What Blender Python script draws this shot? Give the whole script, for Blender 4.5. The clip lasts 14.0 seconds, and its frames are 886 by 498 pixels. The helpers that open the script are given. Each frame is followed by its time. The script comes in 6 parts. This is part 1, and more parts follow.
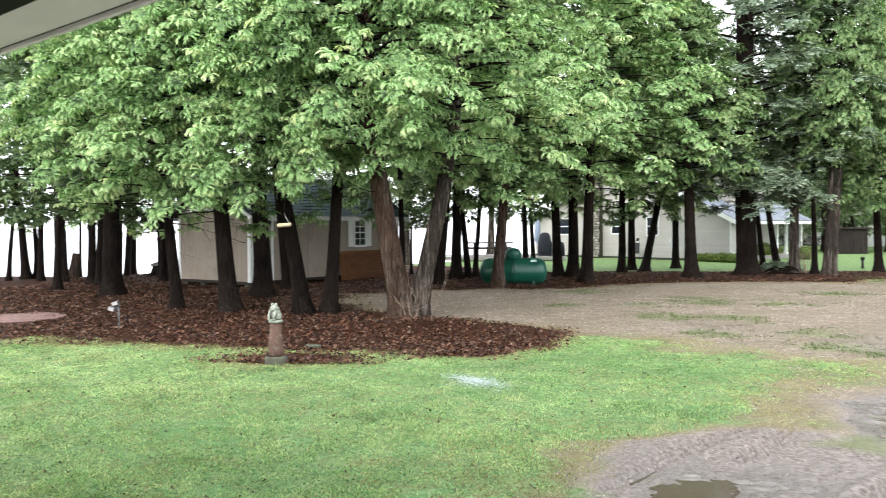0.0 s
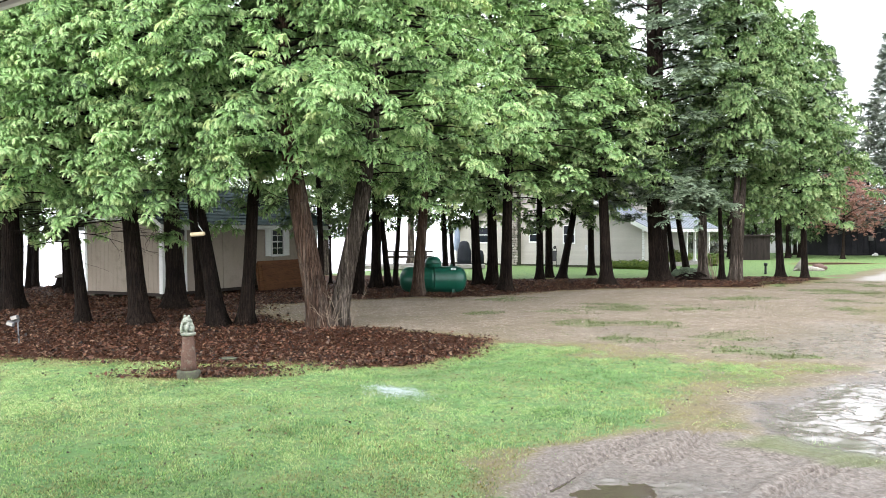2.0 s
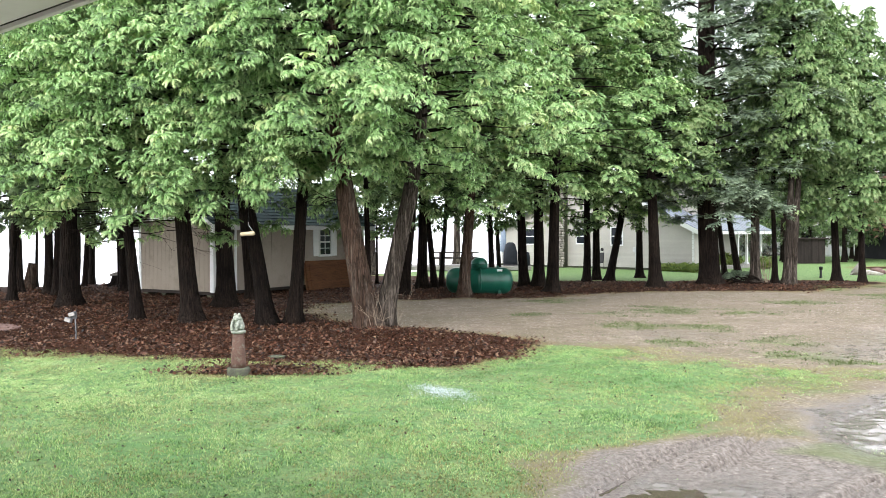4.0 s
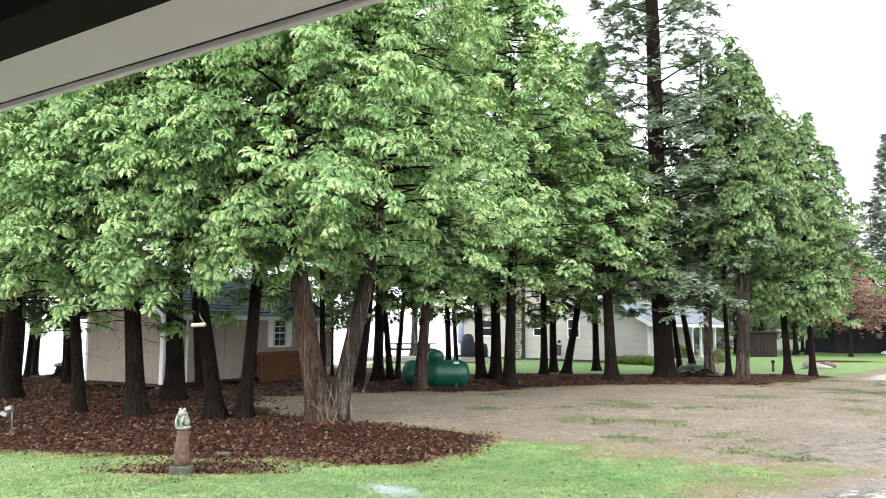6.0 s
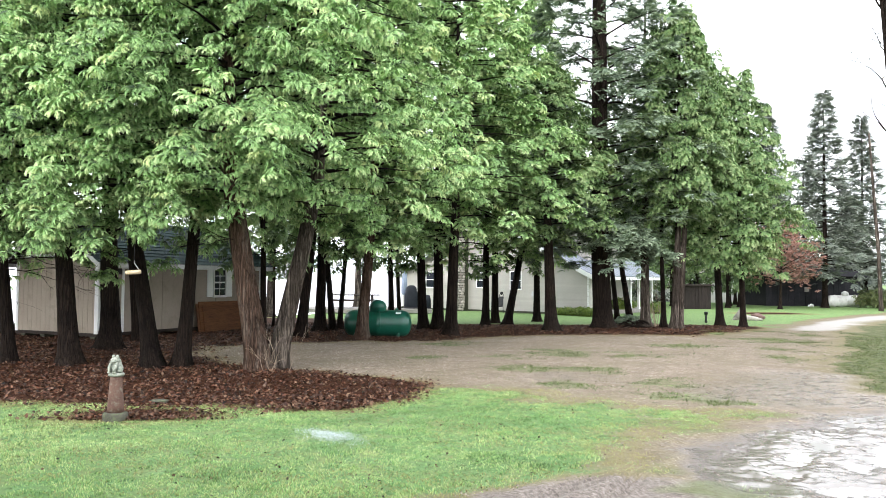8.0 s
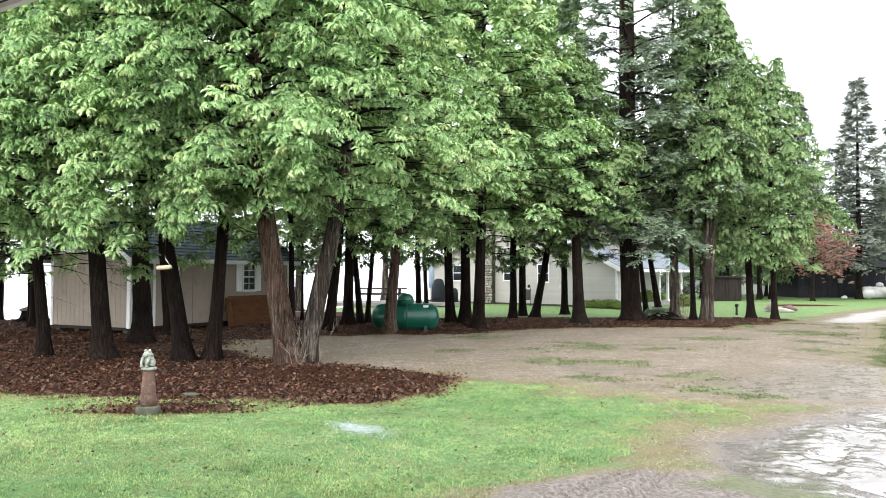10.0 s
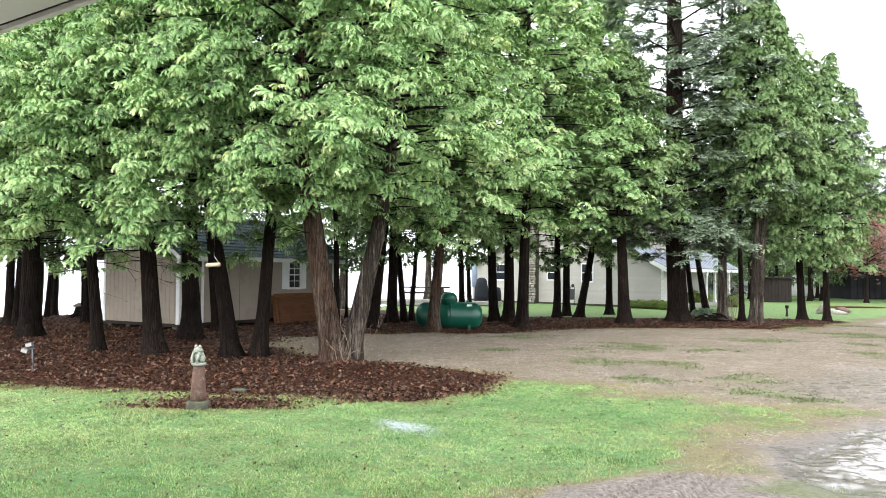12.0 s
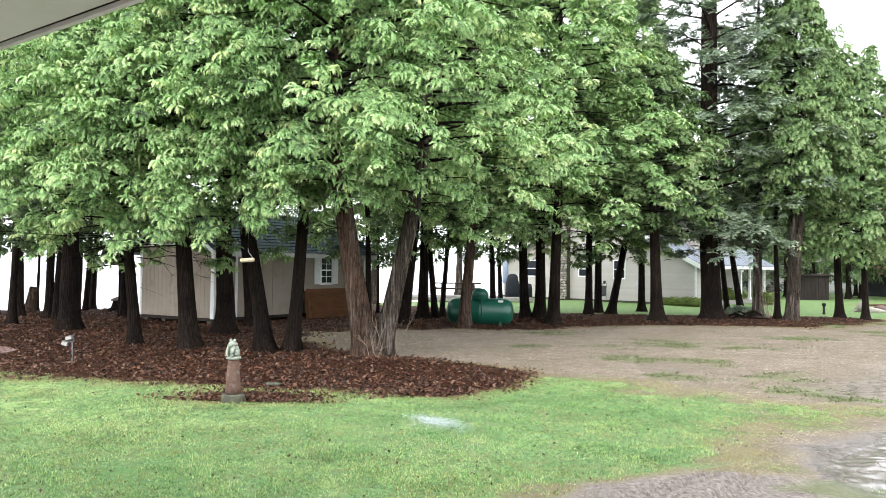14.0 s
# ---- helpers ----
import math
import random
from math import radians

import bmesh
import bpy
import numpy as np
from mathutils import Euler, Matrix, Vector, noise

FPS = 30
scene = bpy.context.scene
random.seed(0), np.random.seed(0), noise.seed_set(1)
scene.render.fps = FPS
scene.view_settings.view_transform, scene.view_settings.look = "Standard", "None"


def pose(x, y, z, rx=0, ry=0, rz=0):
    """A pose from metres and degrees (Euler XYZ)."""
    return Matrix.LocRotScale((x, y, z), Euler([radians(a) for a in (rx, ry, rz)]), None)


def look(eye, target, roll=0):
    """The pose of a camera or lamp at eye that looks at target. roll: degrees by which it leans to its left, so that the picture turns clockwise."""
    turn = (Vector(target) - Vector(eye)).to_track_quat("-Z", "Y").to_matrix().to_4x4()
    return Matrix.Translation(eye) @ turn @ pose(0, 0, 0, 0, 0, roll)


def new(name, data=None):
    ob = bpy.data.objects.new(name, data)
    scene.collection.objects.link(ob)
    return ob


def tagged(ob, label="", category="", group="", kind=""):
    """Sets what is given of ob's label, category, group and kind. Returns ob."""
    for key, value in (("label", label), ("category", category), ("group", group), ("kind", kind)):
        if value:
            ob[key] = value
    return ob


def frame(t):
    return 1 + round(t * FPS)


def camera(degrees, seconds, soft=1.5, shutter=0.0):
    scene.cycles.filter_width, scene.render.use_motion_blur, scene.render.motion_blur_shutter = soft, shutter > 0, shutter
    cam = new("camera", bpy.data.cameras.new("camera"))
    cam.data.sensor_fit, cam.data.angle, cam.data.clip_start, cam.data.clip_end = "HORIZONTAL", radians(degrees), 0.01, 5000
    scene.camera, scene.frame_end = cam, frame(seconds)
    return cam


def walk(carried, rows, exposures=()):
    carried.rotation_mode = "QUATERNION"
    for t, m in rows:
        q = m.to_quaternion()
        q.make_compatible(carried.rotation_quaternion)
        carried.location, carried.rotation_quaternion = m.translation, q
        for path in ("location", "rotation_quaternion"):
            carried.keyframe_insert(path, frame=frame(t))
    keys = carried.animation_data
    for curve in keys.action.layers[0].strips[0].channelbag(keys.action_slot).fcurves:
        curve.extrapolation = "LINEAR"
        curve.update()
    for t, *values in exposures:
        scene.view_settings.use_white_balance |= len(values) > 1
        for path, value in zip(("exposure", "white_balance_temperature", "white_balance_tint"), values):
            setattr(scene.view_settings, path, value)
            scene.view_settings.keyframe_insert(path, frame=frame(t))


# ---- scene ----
cam = camera(59.0, 14.0, 0.6, 0.4)
PATH = [
    (0, (-0.063, 0.021, 1.982), (-0.268, 2.01, 1.925), -0.3),
    (0.5, (-0.084, 0.138, 1.957), (-0.169, 2.135, 1.903), -0.4),
    (1, (-0.08, 0.121, 1.98), (-0.104, 2.12, 1.934), -0.4),
    (1.5, (-0.065, 0.11, 1.971), (-0.061, 2.11, 1.934), -0.5),
    (2, (-0.063, 0.101, 1.977), (-0.064, 2.101, 1.941), -0.5),
    (2.5, (-0.039, 0.072, 1.968), (-0.071, 2.071, 1.927), -0.5),
    (4.8, (-0.108, 0.144, 1.963), (-0.239, 2.139, 1.955), -0.1),
    (5, (-0.068, 0.125, 1.978), (-0.188, 2.121, 1.999), 0.1),
    (5.5, (-0.028, 0.129, 1.994), (-0.094, 2.123, 2.124), 0.2),
    (6, (-0.014, 0.122, 2.01), (-0.027, 2.112, 2.208), 0.2),
    (6.5, (0.046, 0.101, 1.992), (0.092, 2.092, 2.176), 0.3),
    (7, (0.081, 0.142, 1.971), (0.175, 2.135, 2.114), 0.5),
    (7.5, (0.085, 0.133, 1.954), (0.204, 2.126, 2.059), 0.6),
    (8, (0.069, 0.136, 1.938), (0.196, 2.13, 2.017), 0.5),
    (10.5, (0.06, 0.151, 1.946), (0.093, 2.15, 2.007), 0.2),
    (11, (0.04, 0.167, 1.931), (0.048, 2.166, 1.993), 0.3),
    (11.5, (0.027, 0.167, 1.929), (0.007, 2.166, 1.99), 0.4),
    (12, (0.011, 0.167, 1.938), (-0.038, 2.165, 1.996), 0.5),
    (12.5, (0.009, 0.16, 1.927), (-0.068, 2.158, 1.984), 0.5),
    (13, (0.014, 0.154, 1.936), (-0.086, 2.151, 1.99), 0.5),
    (13.5, (-0.005, 0.165, 1.931), (-0.121, 2.161, 1.982), 0.6),
    (14, (-0.006, 0.145, 1.936), (-0.133, 2.14, 1.983), 0.7),
]
walk(cam, [(t, look(eye, target, roll)) for t, eye, target, roll in PATH])

# ---------------------------------------------------------------- light
world = bpy.data.worlds.new("overcast_sky")
scene.world = world
world.use_nodes = True
wn, wl = world.node_tree.nodes, world.node_tree.links
sky = wn.new("ShaderNodeTexSky")
sky.sky_type = "NISHITA"
sky.sun_disc = False
sky.sun_elevation, sky.sun_rotation = radians(32.2), radians(203.6)
sky.dust_density, sky.ozone_density = 4.0, 1.0
grey = wn.new("ShaderNodeHueSaturation")
grey.inputs["Saturation"].default_value = 0.12
grey.inputs["Value"].default_value = 1.0
cloud = wn.new("ShaderNodeMixRGB")
cloud.inputs[0].default_value = 0.75
cloud.inputs[2].default_value = (13.1, 13.6, 14.5, 1)
wl.new(sky.outputs[0], grey.inputs["Color"])
wl.new(grey.outputs[0], cloud.inputs[1])
wl.new(cloud.outputs[0], wn["Background"].inputs[0])
wn["Background"].inputs[1].default_value = 0.14

sun_data = bpy.data.lights.new("sun", "SUN")
sun_data.energy, sun_data.angle, sun_data.color = 1.5, radians(40), (1.0, 0.98, 0.955)
sun = new("sun", sun_data)
sun.matrix_world = look((-14, -20, 22), (0, 12, 0))
scene.view_settings.exposure = 1.08


# ---------------------------------------------------------------- materials
def ramp(nt, stops):
    node = nt.nodes.new("ShaderNodeValToRGB")
    el = node.color_ramp.elements
    while len(el) < len(stops):
        el.new(0.5)
    for e, (p, c) in zip(el, stops):
        e.position, e.color = p, (*c, 1)
    return node


def noise_node(nt, vec, scale, detail=4.0, rough=0.55):
    node = nt.nodes.new("ShaderNodeTexNoise")
    node.inputs["Scale"].default_value = scale
    node.inputs["Detail"].default_value = detail
    node.inputs["Roughness"].default_value = rough
    nt.links.new(vec, node.inputs["Vector"])
    return node


def mixed(nt, fac, a, b, kind="MIX"):
    node = nt.nodes.new("ShaderNodeMixRGB")
    node.blend_type = kind
    for sock, v in zip(node.inputs, (fac, a, b)):
        if isinstance(v, (int, float)):
            sock.default_value = v
        elif isinstance(v, tuple):
            sock.default_value = (*v, 1)
        else:
            nt.links.new(v, sock)
    return node.outputs[0]


def maths(nt, op, a, b=0.0, clamp=False):
    node = nt.nodes.new("ShaderNodeMath")
    node.operation, node.use_clamp = op, clamp
    for sock, v in zip(node.inputs, (a, b)):
        if isinstance(v, (int, float)):
            sock.default_value = v
        else:
            nt.links.new(v, sock)
    return node.outputs[0]


def coords(nt, stretch=(1, 1, 1), space="Object"):
    tc = nt.nodes.new("ShaderNodeTexCoord")
    mp = nt.nodes.new("ShaderNodeMapping")
    mp.inputs["Scale"].default_value = stretch
    nt.links.new(tc.outputs[space], mp.inputs[0])
    return mp.outputs[0]


def blank(name):
    m = bpy.data.materials.new(name)
    m.use_nodes = True
    return m, m.node_tree, m.node_tree.nodes["Principled BSDF"]


def bumped(nt, bsdf, height, strength, distance):
    b = nt.nodes.new("ShaderNodeBump")
    b.inputs["Strength"].default_value, b.inputs["Distance"].default_value = strength, distance
    nt.links.new(height, b.inputs["Height"])
    nt.links.new(b.outputs[0], bsdf.inputs["Normal"])


def surface(name, dark, light, big=1.2, fine=18.0, rough=0.7, metal=0.0, bump=0.25, stretch=(1, 1, 1), stain=None, spread=0.25):
    """A weathered surface: two colours mixed by coarse and fine noise, stains, and a light change from object to object."""
    m, nt, bsdf = blank(name)
    v = coords(nt, stretch)
    n1, n2 = noise_node(nt, v, big), noise_node(nt, v, fine, 6)
    fac = maths(nt, "ADD", maths(nt, "MULTIPLY", n1.outputs[0], 0.6), maths(nt, "MULTIPLY", n2.outputs[0], 0.5))
    r = ramp(nt, [(0.35, dark), (0.72, light)])
    nt.links.new(fac, r.inputs[0])
    col = r.outputs[0]
    if stain:
        n3 = noise_node(nt, v, big * 2.7, 5, 0.7)
        r3 = ramp(nt, [(0.52, (0, 0, 0)), (0.7, (1, 1, 1))])
        nt.links.new(n3.outputs[0], r3.inputs[0])
        col = mixed(nt, r3.outputs[0], col, stain)
    info = nt.nodes.new("ShaderNodeObjectInfo")
    hsv = nt.nodes.new("ShaderNodeHueSaturation")
    nt.links.new(maths(nt, "ADD", maths(nt, "MULTIPLY", info.outputs["Random"], spread), 1 - spread / 2), hsv.inputs["Value"])
    nt.links.new(col, hsv.inputs["Color"])
    nt.links.new(hsv.outputs[0], bsdf.inputs["Base Color"])
    bsdf.inputs["Roughness"].default_value, bsdf.inputs["Metallic"].default_value = rough, metal
    bsdf.inputs["Specular IOR Level"].default_value = 0.5 if rough < 0.45 else 0.2
    if bump:
        bumped(nt, bsdf, fac, bump, 0.02)
    return m


def foliage(name, deep, mid, tip, gloss=0.5, through_light=0.35, yellow=None):
    """Leaf material: colour from deep shoot to fresh tip, with inner shade put into the deep end, varied from spray to
    spray and on the scale of limbs.
    """
    m, nt, bsdf = blank(name)
    at = nt.nodes.new("ShaderNodeAttribute")
    at.attribute_name = "tip"
    sp = nt.nodes.new("ShaderNodeAttribute")
    sp.attribute_name = "spray"
    wide = noise_node(nt, coords(nt, (1, 1, 1), "Object"), 0.9, 2)
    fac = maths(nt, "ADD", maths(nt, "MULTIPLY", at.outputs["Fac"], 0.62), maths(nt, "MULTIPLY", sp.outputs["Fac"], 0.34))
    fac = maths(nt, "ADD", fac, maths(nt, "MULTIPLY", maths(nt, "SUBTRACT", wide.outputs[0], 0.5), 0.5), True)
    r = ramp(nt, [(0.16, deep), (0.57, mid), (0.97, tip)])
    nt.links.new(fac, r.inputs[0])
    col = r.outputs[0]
    if yellow:
        pick = ramp(nt, [(0.9, (0, 0, 0)), (0.97, (1, 1, 1))])
        nt.links.new(sp.outputs["Fac"], pick.inputs[0])
        col = mixed(nt, maths(nt, "MULTIPLY", pick.outputs[0], 0.35), col, yellow)
    nt.links.new(col, bsdf.inputs["Base Color"])
    bsdf.inputs["Roughness"].default_value = gloss
    bsdf.inputs["Specular IOR Level"].default_value = 0.25
    tr = nt.nodes.new("ShaderNodeBsdfTranslucent")
    nt.links.new(mixed(nt, 1.0, col, (0.95, 1.0, 0.66), "MULTIPLY"), tr.inputs[0])
    mx = nt.nodes.new("ShaderNodeMixShader")
    mx.inputs[0].default_value = through_light
    nt.links.new(bsdf.outputs[0], mx.inputs[1])
    nt.links.new(tr.outputs[0], mx.inputs[2])
    nt.links.new(mx.outputs[0], nt.nodes["Material Output"].inputs[0])
    return m


def bark(name, dark, light, moss=None):
    """Fibrous bark: long narrow ridges between dark fissures, with paler worn patches."""
    m, nt, bsdf = blank(name)
    n1, n2 = noise_node(nt, coords(nt, (20, 20, 1.5)), 1.6, 6, 0.7), noise_node(nt, coords(nt), 1.4, 4)
    warp = nt.nodes.new("ShaderNodeVectorMath")
    warp.operation = "ADD"
    nt.links.new(coords(nt, (23, 23, 0.8)), warp.inputs[0])
    nt.links.new(mixed(nt, 1.0, noise_node(nt, coords(nt, (3, 3, 3)), 1.5, 3).outputs["Color"], (1.2, 1.2, 1.2), "MULTIPLY"), warp.inputs[1])
    cell = nt.nodes.new("ShaderNodeTexVoronoi")
    cell.feature = "DISTANCE_TO_EDGE"
    cell.inputs["Scale"].default_value = 1.0
    nt.links.new(warp.outputs[0], cell.inputs["Vector"])
    crack = ramp(nt, [(0.0, (0.42, 0.42, 0.42)), (0.16, (1, 1, 1))])
    nt.links.new(cell.outputs["Distance"], crack.inputs[0])
    r = ramp(nt, [(0.36, dark), (0.66, light)])
    nt.links.new(maths(nt, "ADD", maths(nt, "MULTIPLY", n1.outputs[0], 0.65), maths(nt, "MULTIPLY", n2.outputs[0], 0.35)), r.inputs[0])
    col = r.outputs[0]
    if moss:
        n3 = noise_node(nt, coords(nt, (3.5, 3.5, 0.5)), 1.7, 5, 0.7)
        r3 = ramp(nt, [(0.5, (0, 0, 0)), (0.66, (0.8, 0.8, 0.8))])
        nt.links.new(n3.outputs[0], r3.inputs[0])
        col = mixed(nt, r3.outputs[0], col, moss)
    col = mixed(nt, 1.0, col, crack.outputs[0], "MULTIPLY")
    info = nt.nodes.new("ShaderNodeObjectInfo")
    hsv = nt.nodes.new("ShaderNodeHueSaturation")
    nt.links.new(maths(nt, "ADD", maths(nt, "MULTIPLY", info.outputs["Random"], 0.5), 0.75), hsv.inputs["Value"])
    nt.links.new(col, hsv.inputs["Color"])
    nt.links.new(hsv.outputs[0], bsdf.inputs["Base Color"])
    bsdf.inputs["Roughness"].default_value = 0.9
    bsdf.inputs["Specular IOR Level"].default_value = 0.1
    bumped(nt, bsdf, maths(nt, "ADD", n1.outputs[0], maths(nt, "MULTIPLY", crack.outputs[0], 0.8)), 1.0, 0.05)
    return m


def island(name, colours, rough=0.7, through_light=0.0):
    """Loose small pieces joined in one mesh, each with a colour of its own."""
    m, nt, bsdf = blank(name)
    geo = nt.nodes.new("ShaderNodeNewGeometry")
    n = len(colours)
    r = ramp(nt, [((k + 0.5) / n, c) for k, c in enumerate(colours)])
    nt.links.new(geo.outputs["Random Per Island"], r.inputs[0])
    fine = noise_node(nt, coords(nt), 40, 3)
    col = mixed(nt, 0.5, r.outputs[0], mixed(nt, 1.0, r.outputs[0], fine.outputs[0], "MULTIPLY"))
    nt.links.new(col, bsdf.inputs["Base Color"])
    bsdf.inputs["Roughness"].default_value = rough
    bsdf.inputs["Specular IOR Level"].default_value = 0.25
    if through_light:
        tr = nt.nodes.new("ShaderNodeBsdfTranslucent")
        nt.links.new(r.outputs[0], tr.inputs[0])
        mx = nt.nodes.new("ShaderNodeMixShader")
        mx.inputs[0].default_value = through_light
        nt.links.new(bsdf.outputs[0], mx.inputs[1])
        nt.links.new(tr.outputs[0], mx.inputs[2])
        nt.links.new(mx.outputs[0], nt.nodes["Material Output"].inputs[0])
    return m


def ground_material():
    m, nt, bsdf = blank("ground_cover")
    v = coords(nt)

    def weight(name):
        a = nt.nodes.new("ShaderNodeAttribute")
        a.attribute_name = name
        return a.outputs["Fac"]

    def edge(w, n, lo, hi):
        r = ramp(nt, [(lo, (0, 0, 0)), (hi, (1, 1, 1))])
        nt.links.new(maths(nt, "ADD", w, maths(nt, "MULTIPLY", maths(nt, "SUBTRACT", n, 0.5), 0.75)), r.inputs[0])
        return r.outputs[0]

    tiny, fine, mid, wide = noise_node(nt, v, 90, 4, 0.7), noise_node(nt, v, 22, 6, 0.7), noise_node(nt, v, 3.5, 5, 0.6), noise_node(nt, v, 0.5, 4)

    def tones(src, stops):
        r = ramp(nt, stops)
        nt.links.new(src, r.inputs[0])
        return r.outputs[0]

    turf = tones(fine.outputs[0], [(0.3, (0.022, 0.036, 0.016)), (0.52, (0.110, 0.200, 0.076)), (0.75, (0.25, 0.34, 0.160))])
    fleck = noise_node(nt, v, 9, 4, 0.65)
    turf = mixed(nt, tones(fleck.outputs[0], [(0.56, (0, 0, 0)), (0.66, (0.75, 0.75, 0.75))]), turf, (0.085, 0.070, 0.036))
    turf = mixed(nt, tones(mid.outputs[0], [(0.42, (0, 0, 0)), (0.66, (0.5, 0.5, 0.5))]), turf, (0.20, 0.19, 0.085))
    turf = mixed(nt, tones(wide.outputs[0], [(0.4, (0, 0, 0)), (0.7, (0.45, 0.45, 0.45))]), turf, (0.070, 0.175, 0.050))
    turf = mixed(nt, maths(nt, "MULTIPLY", weight("lush"), 0.85), turf, tones(maths(nt, "ADD", maths(nt, "MULTIPLY", fine.outputs[0], 0.6), maths(nt, "MULTIPLY", mid.outputs[0], 0.4)), [(0.35, (0.050, 0.085, 0.032)), (0.5, (0.140, 0.225, 0.080)), (0.65, (0.24, 0.32, 0.130))]))
    turf = mixed(nt, edge(weight("verge"), maths(nt, "ADD", maths(nt, "MULTIPLY", fine.outputs[0], 0.5), maths(nt, "MULTIPLY", mid.outputs[0], 0.5)), 0.3, 0.7), turf, tones(mid.outputs[0], [(0.35, (0.036, 0.046, 0.018)), (0.5, (0.075, 0.090, 0.036)), (0.68, (0.15, 0.125, 0.075))]))
    vor = nt.nodes.new("ShaderNodeTexVoronoi")
    vor.inputs["Scale"].default_value = 48
    nt.links.new(v, vor.inputs["Vector"])
    stones = mixed(nt, 0.35, vor.outputs["Color"], (0.5, 0.5, 0.5))
    bw = nt.nodes.new("ShaderNodeRGBToBW")
    nt.links.new(stones, bw.inputs[0])
    gravel = tones(bw.outputs[0], [(0.25, (0.075, 0.06, 0.045)), (0.48, (0.255, 0.203, 0.152)), (0.75, (0.55, 0.48, 0.40))])
    gravel = mixed(nt, tones(mid.outputs[0], [(0.42, (0, 0, 0)), (0.66, (0.85, 0.85, 0.85))]), gravel, (0.160, 0.130, 0.102))
    gravel = mixed(nt, tones(wide.outputs[0], [(0.37, (0, 0, 0)), (0.60, (0.7, 0.7, 0.7))]), gravel, (0.165, 0.140, 0.090))
    gravel = mixed(nt, tones(fleck.outputs[0], [(0.54, (0, 0, 0)), (0.66, (0.65, 0.65, 0.65))]), gravel, (0.085, 0.075, 0.046))
    gravel = mixed(nt, tones(fine.outputs[0], [(0.47, (0, 0, 0)), (0.64, (0.8, 0.8, 0.8))]), gravel, (0.085, 0.066, 0.050))
    flat = noise_node(nt, coords(nt, (0.8, 1.3, 1)), 1.5, 6, 0.7)
    gravel = mixed(nt, tones(flat.outputs[0], [(0.48, (0, 0, 0)), (0.66, (0.7, 0.7, 0.7))]), gravel, (0.13, 0.098, 0.076))
    litter = tones(fine.outputs[0], [(0.3, (0.008, 0.004, 0.003)), (0.5, (0.036, 0.015, 0.009)), (0.72, (0.10, 0.046, 0.027))])
    litter = mixed(nt, tones(mid.outputs[0], [(0.45, (0, 0, 0)), (0.7, (0.55, 0.55, 0.55))]), litter, (0.028, 0.015, 0.010))
    mud = tones(fine.outputs[0], [(0.3, (0.06, 0.049, 0.041)), (0.5, (0.17, 0.145, 0.127)), (0.7, (0.31, 0.275, 0.25))])
    mud = mixed(nt, tones(mid.outputs[0], [(0.45, (0, 0, 0)), (0.7, (0.5, 0.5, 0.5))]), mud, (0.15, 0.135, 0.12))
    blend = maths(nt, "ADD", maths(nt, "MULTIPLY", fine.outputs[0], 0.55), maths(nt, "MULTIPLY", mid.outputs[0], 0.45))
    col = mixed(nt, edge(weight("gravel"), blend, 0.42, 0.58), turf, gravel)
    col = mixed(nt, maths(nt, "MULTIPLY", edge(weight("pale"), blend, 0.35, 0.7), 0.85), col, mixed(nt, fine.outputs[0], (0.26, 0.245, 0.23), (0.44, 0.42, 0.40)))
    rim = ramp(nt, [(0.35, (0, 0, 0)), (0.6, (1, 1, 1)), (0.95, (0, 0, 0))])
    nt.links.new(maths(nt, "ADD", weight("gravel"), maths(nt, "MULTIPLY", maths(nt, "SUBTRACT", mid.outputs[0], 0.5), 0.5)), rim.inputs[0])
    col = mixed(nt, maths(nt, "MULTIPLY", rim.outputs[0], 0.75), col, mixed(nt, fine.outputs[0], (0.075, 0.075, 0.032), (0.23, 0.195, 0.105)))
    col = mixed(nt, edge(weight("mud"), blend, 0.4, 0.62), col, mud)
    col = mixed(nt, maths(nt, "MULTIPLY", edge(weight("tuft"), blend, 0.40, 0.78), 0.75), col, mixed(nt, 0.65, turf, (0.115, 0.108, 0.050)))
    col = mixed(nt, maths(nt, "MULTIPLY", edge(weight("litter"), blend, 0.12, 0.45), 0.75), col, mixed(nt, fine.outputs[0], (0.10, 0.082, 0.034), (0.24, 0.19, 0.085)))
    bed = edge(weight("litter"), blend, 0.42, 0.62)
    col = mixed(nt, bed, col, litter)
    pale = edge(weight("lime"), tiny.outputs[0], 0.5, 0.75)
    col = mixed(nt, pale, col, (0.72, 0.78, 0.80))
    wet = edge(weight("wet"), mid.outputs[0], 0.35, 0.75)
    col = mixed(nt, maths(nt, "MULTIPLY", wet, 0.45), col, mixed(nt, 1.0, col, (0.55, 0.52, 0.5), "MULTIPLY"))
    film = maths(nt, "ADD", weight("wet"), maths(nt, "ADD", maths(nt, "MULTIPLY", maths(nt, "SUBTRACT", mid.outputs[0], 0.5), 1.1), maths(nt, "MULTIPLY", maths(nt, "SUBTRACT", fine.outputs[0], 0.5), 0.7)))
    film = tones(film, [(0.74, (0, 0, 0)), (0.86, (1, 1, 1))])
    col = mixed(nt, maths(nt, "MULTIPLY", film, 0.7), col, (0.17, 0.155, 0.14))
    nt.links.new(col, bsdf.inputs["Base Color"])
    dull = nt.nodes.new("ShaderNodeMapRange")
    nt.links.new(bed, dull.inputs[0])
    dull.inputs[3].default_value, dull.inputs[4].default_value = 0.15, 0.05
    damp = maths(nt, "MAXIMUM", film, maths(nt, "MULTIPLY", wet, 0.8))
    nt.links.new(mixed(nt, damp, dull.outputs[0], (0.5, 0.5, 0.5)), bsdf.inputs["Specular IOR Level"])
    rough = nt.nodes.new("ShaderNodeMapRange")
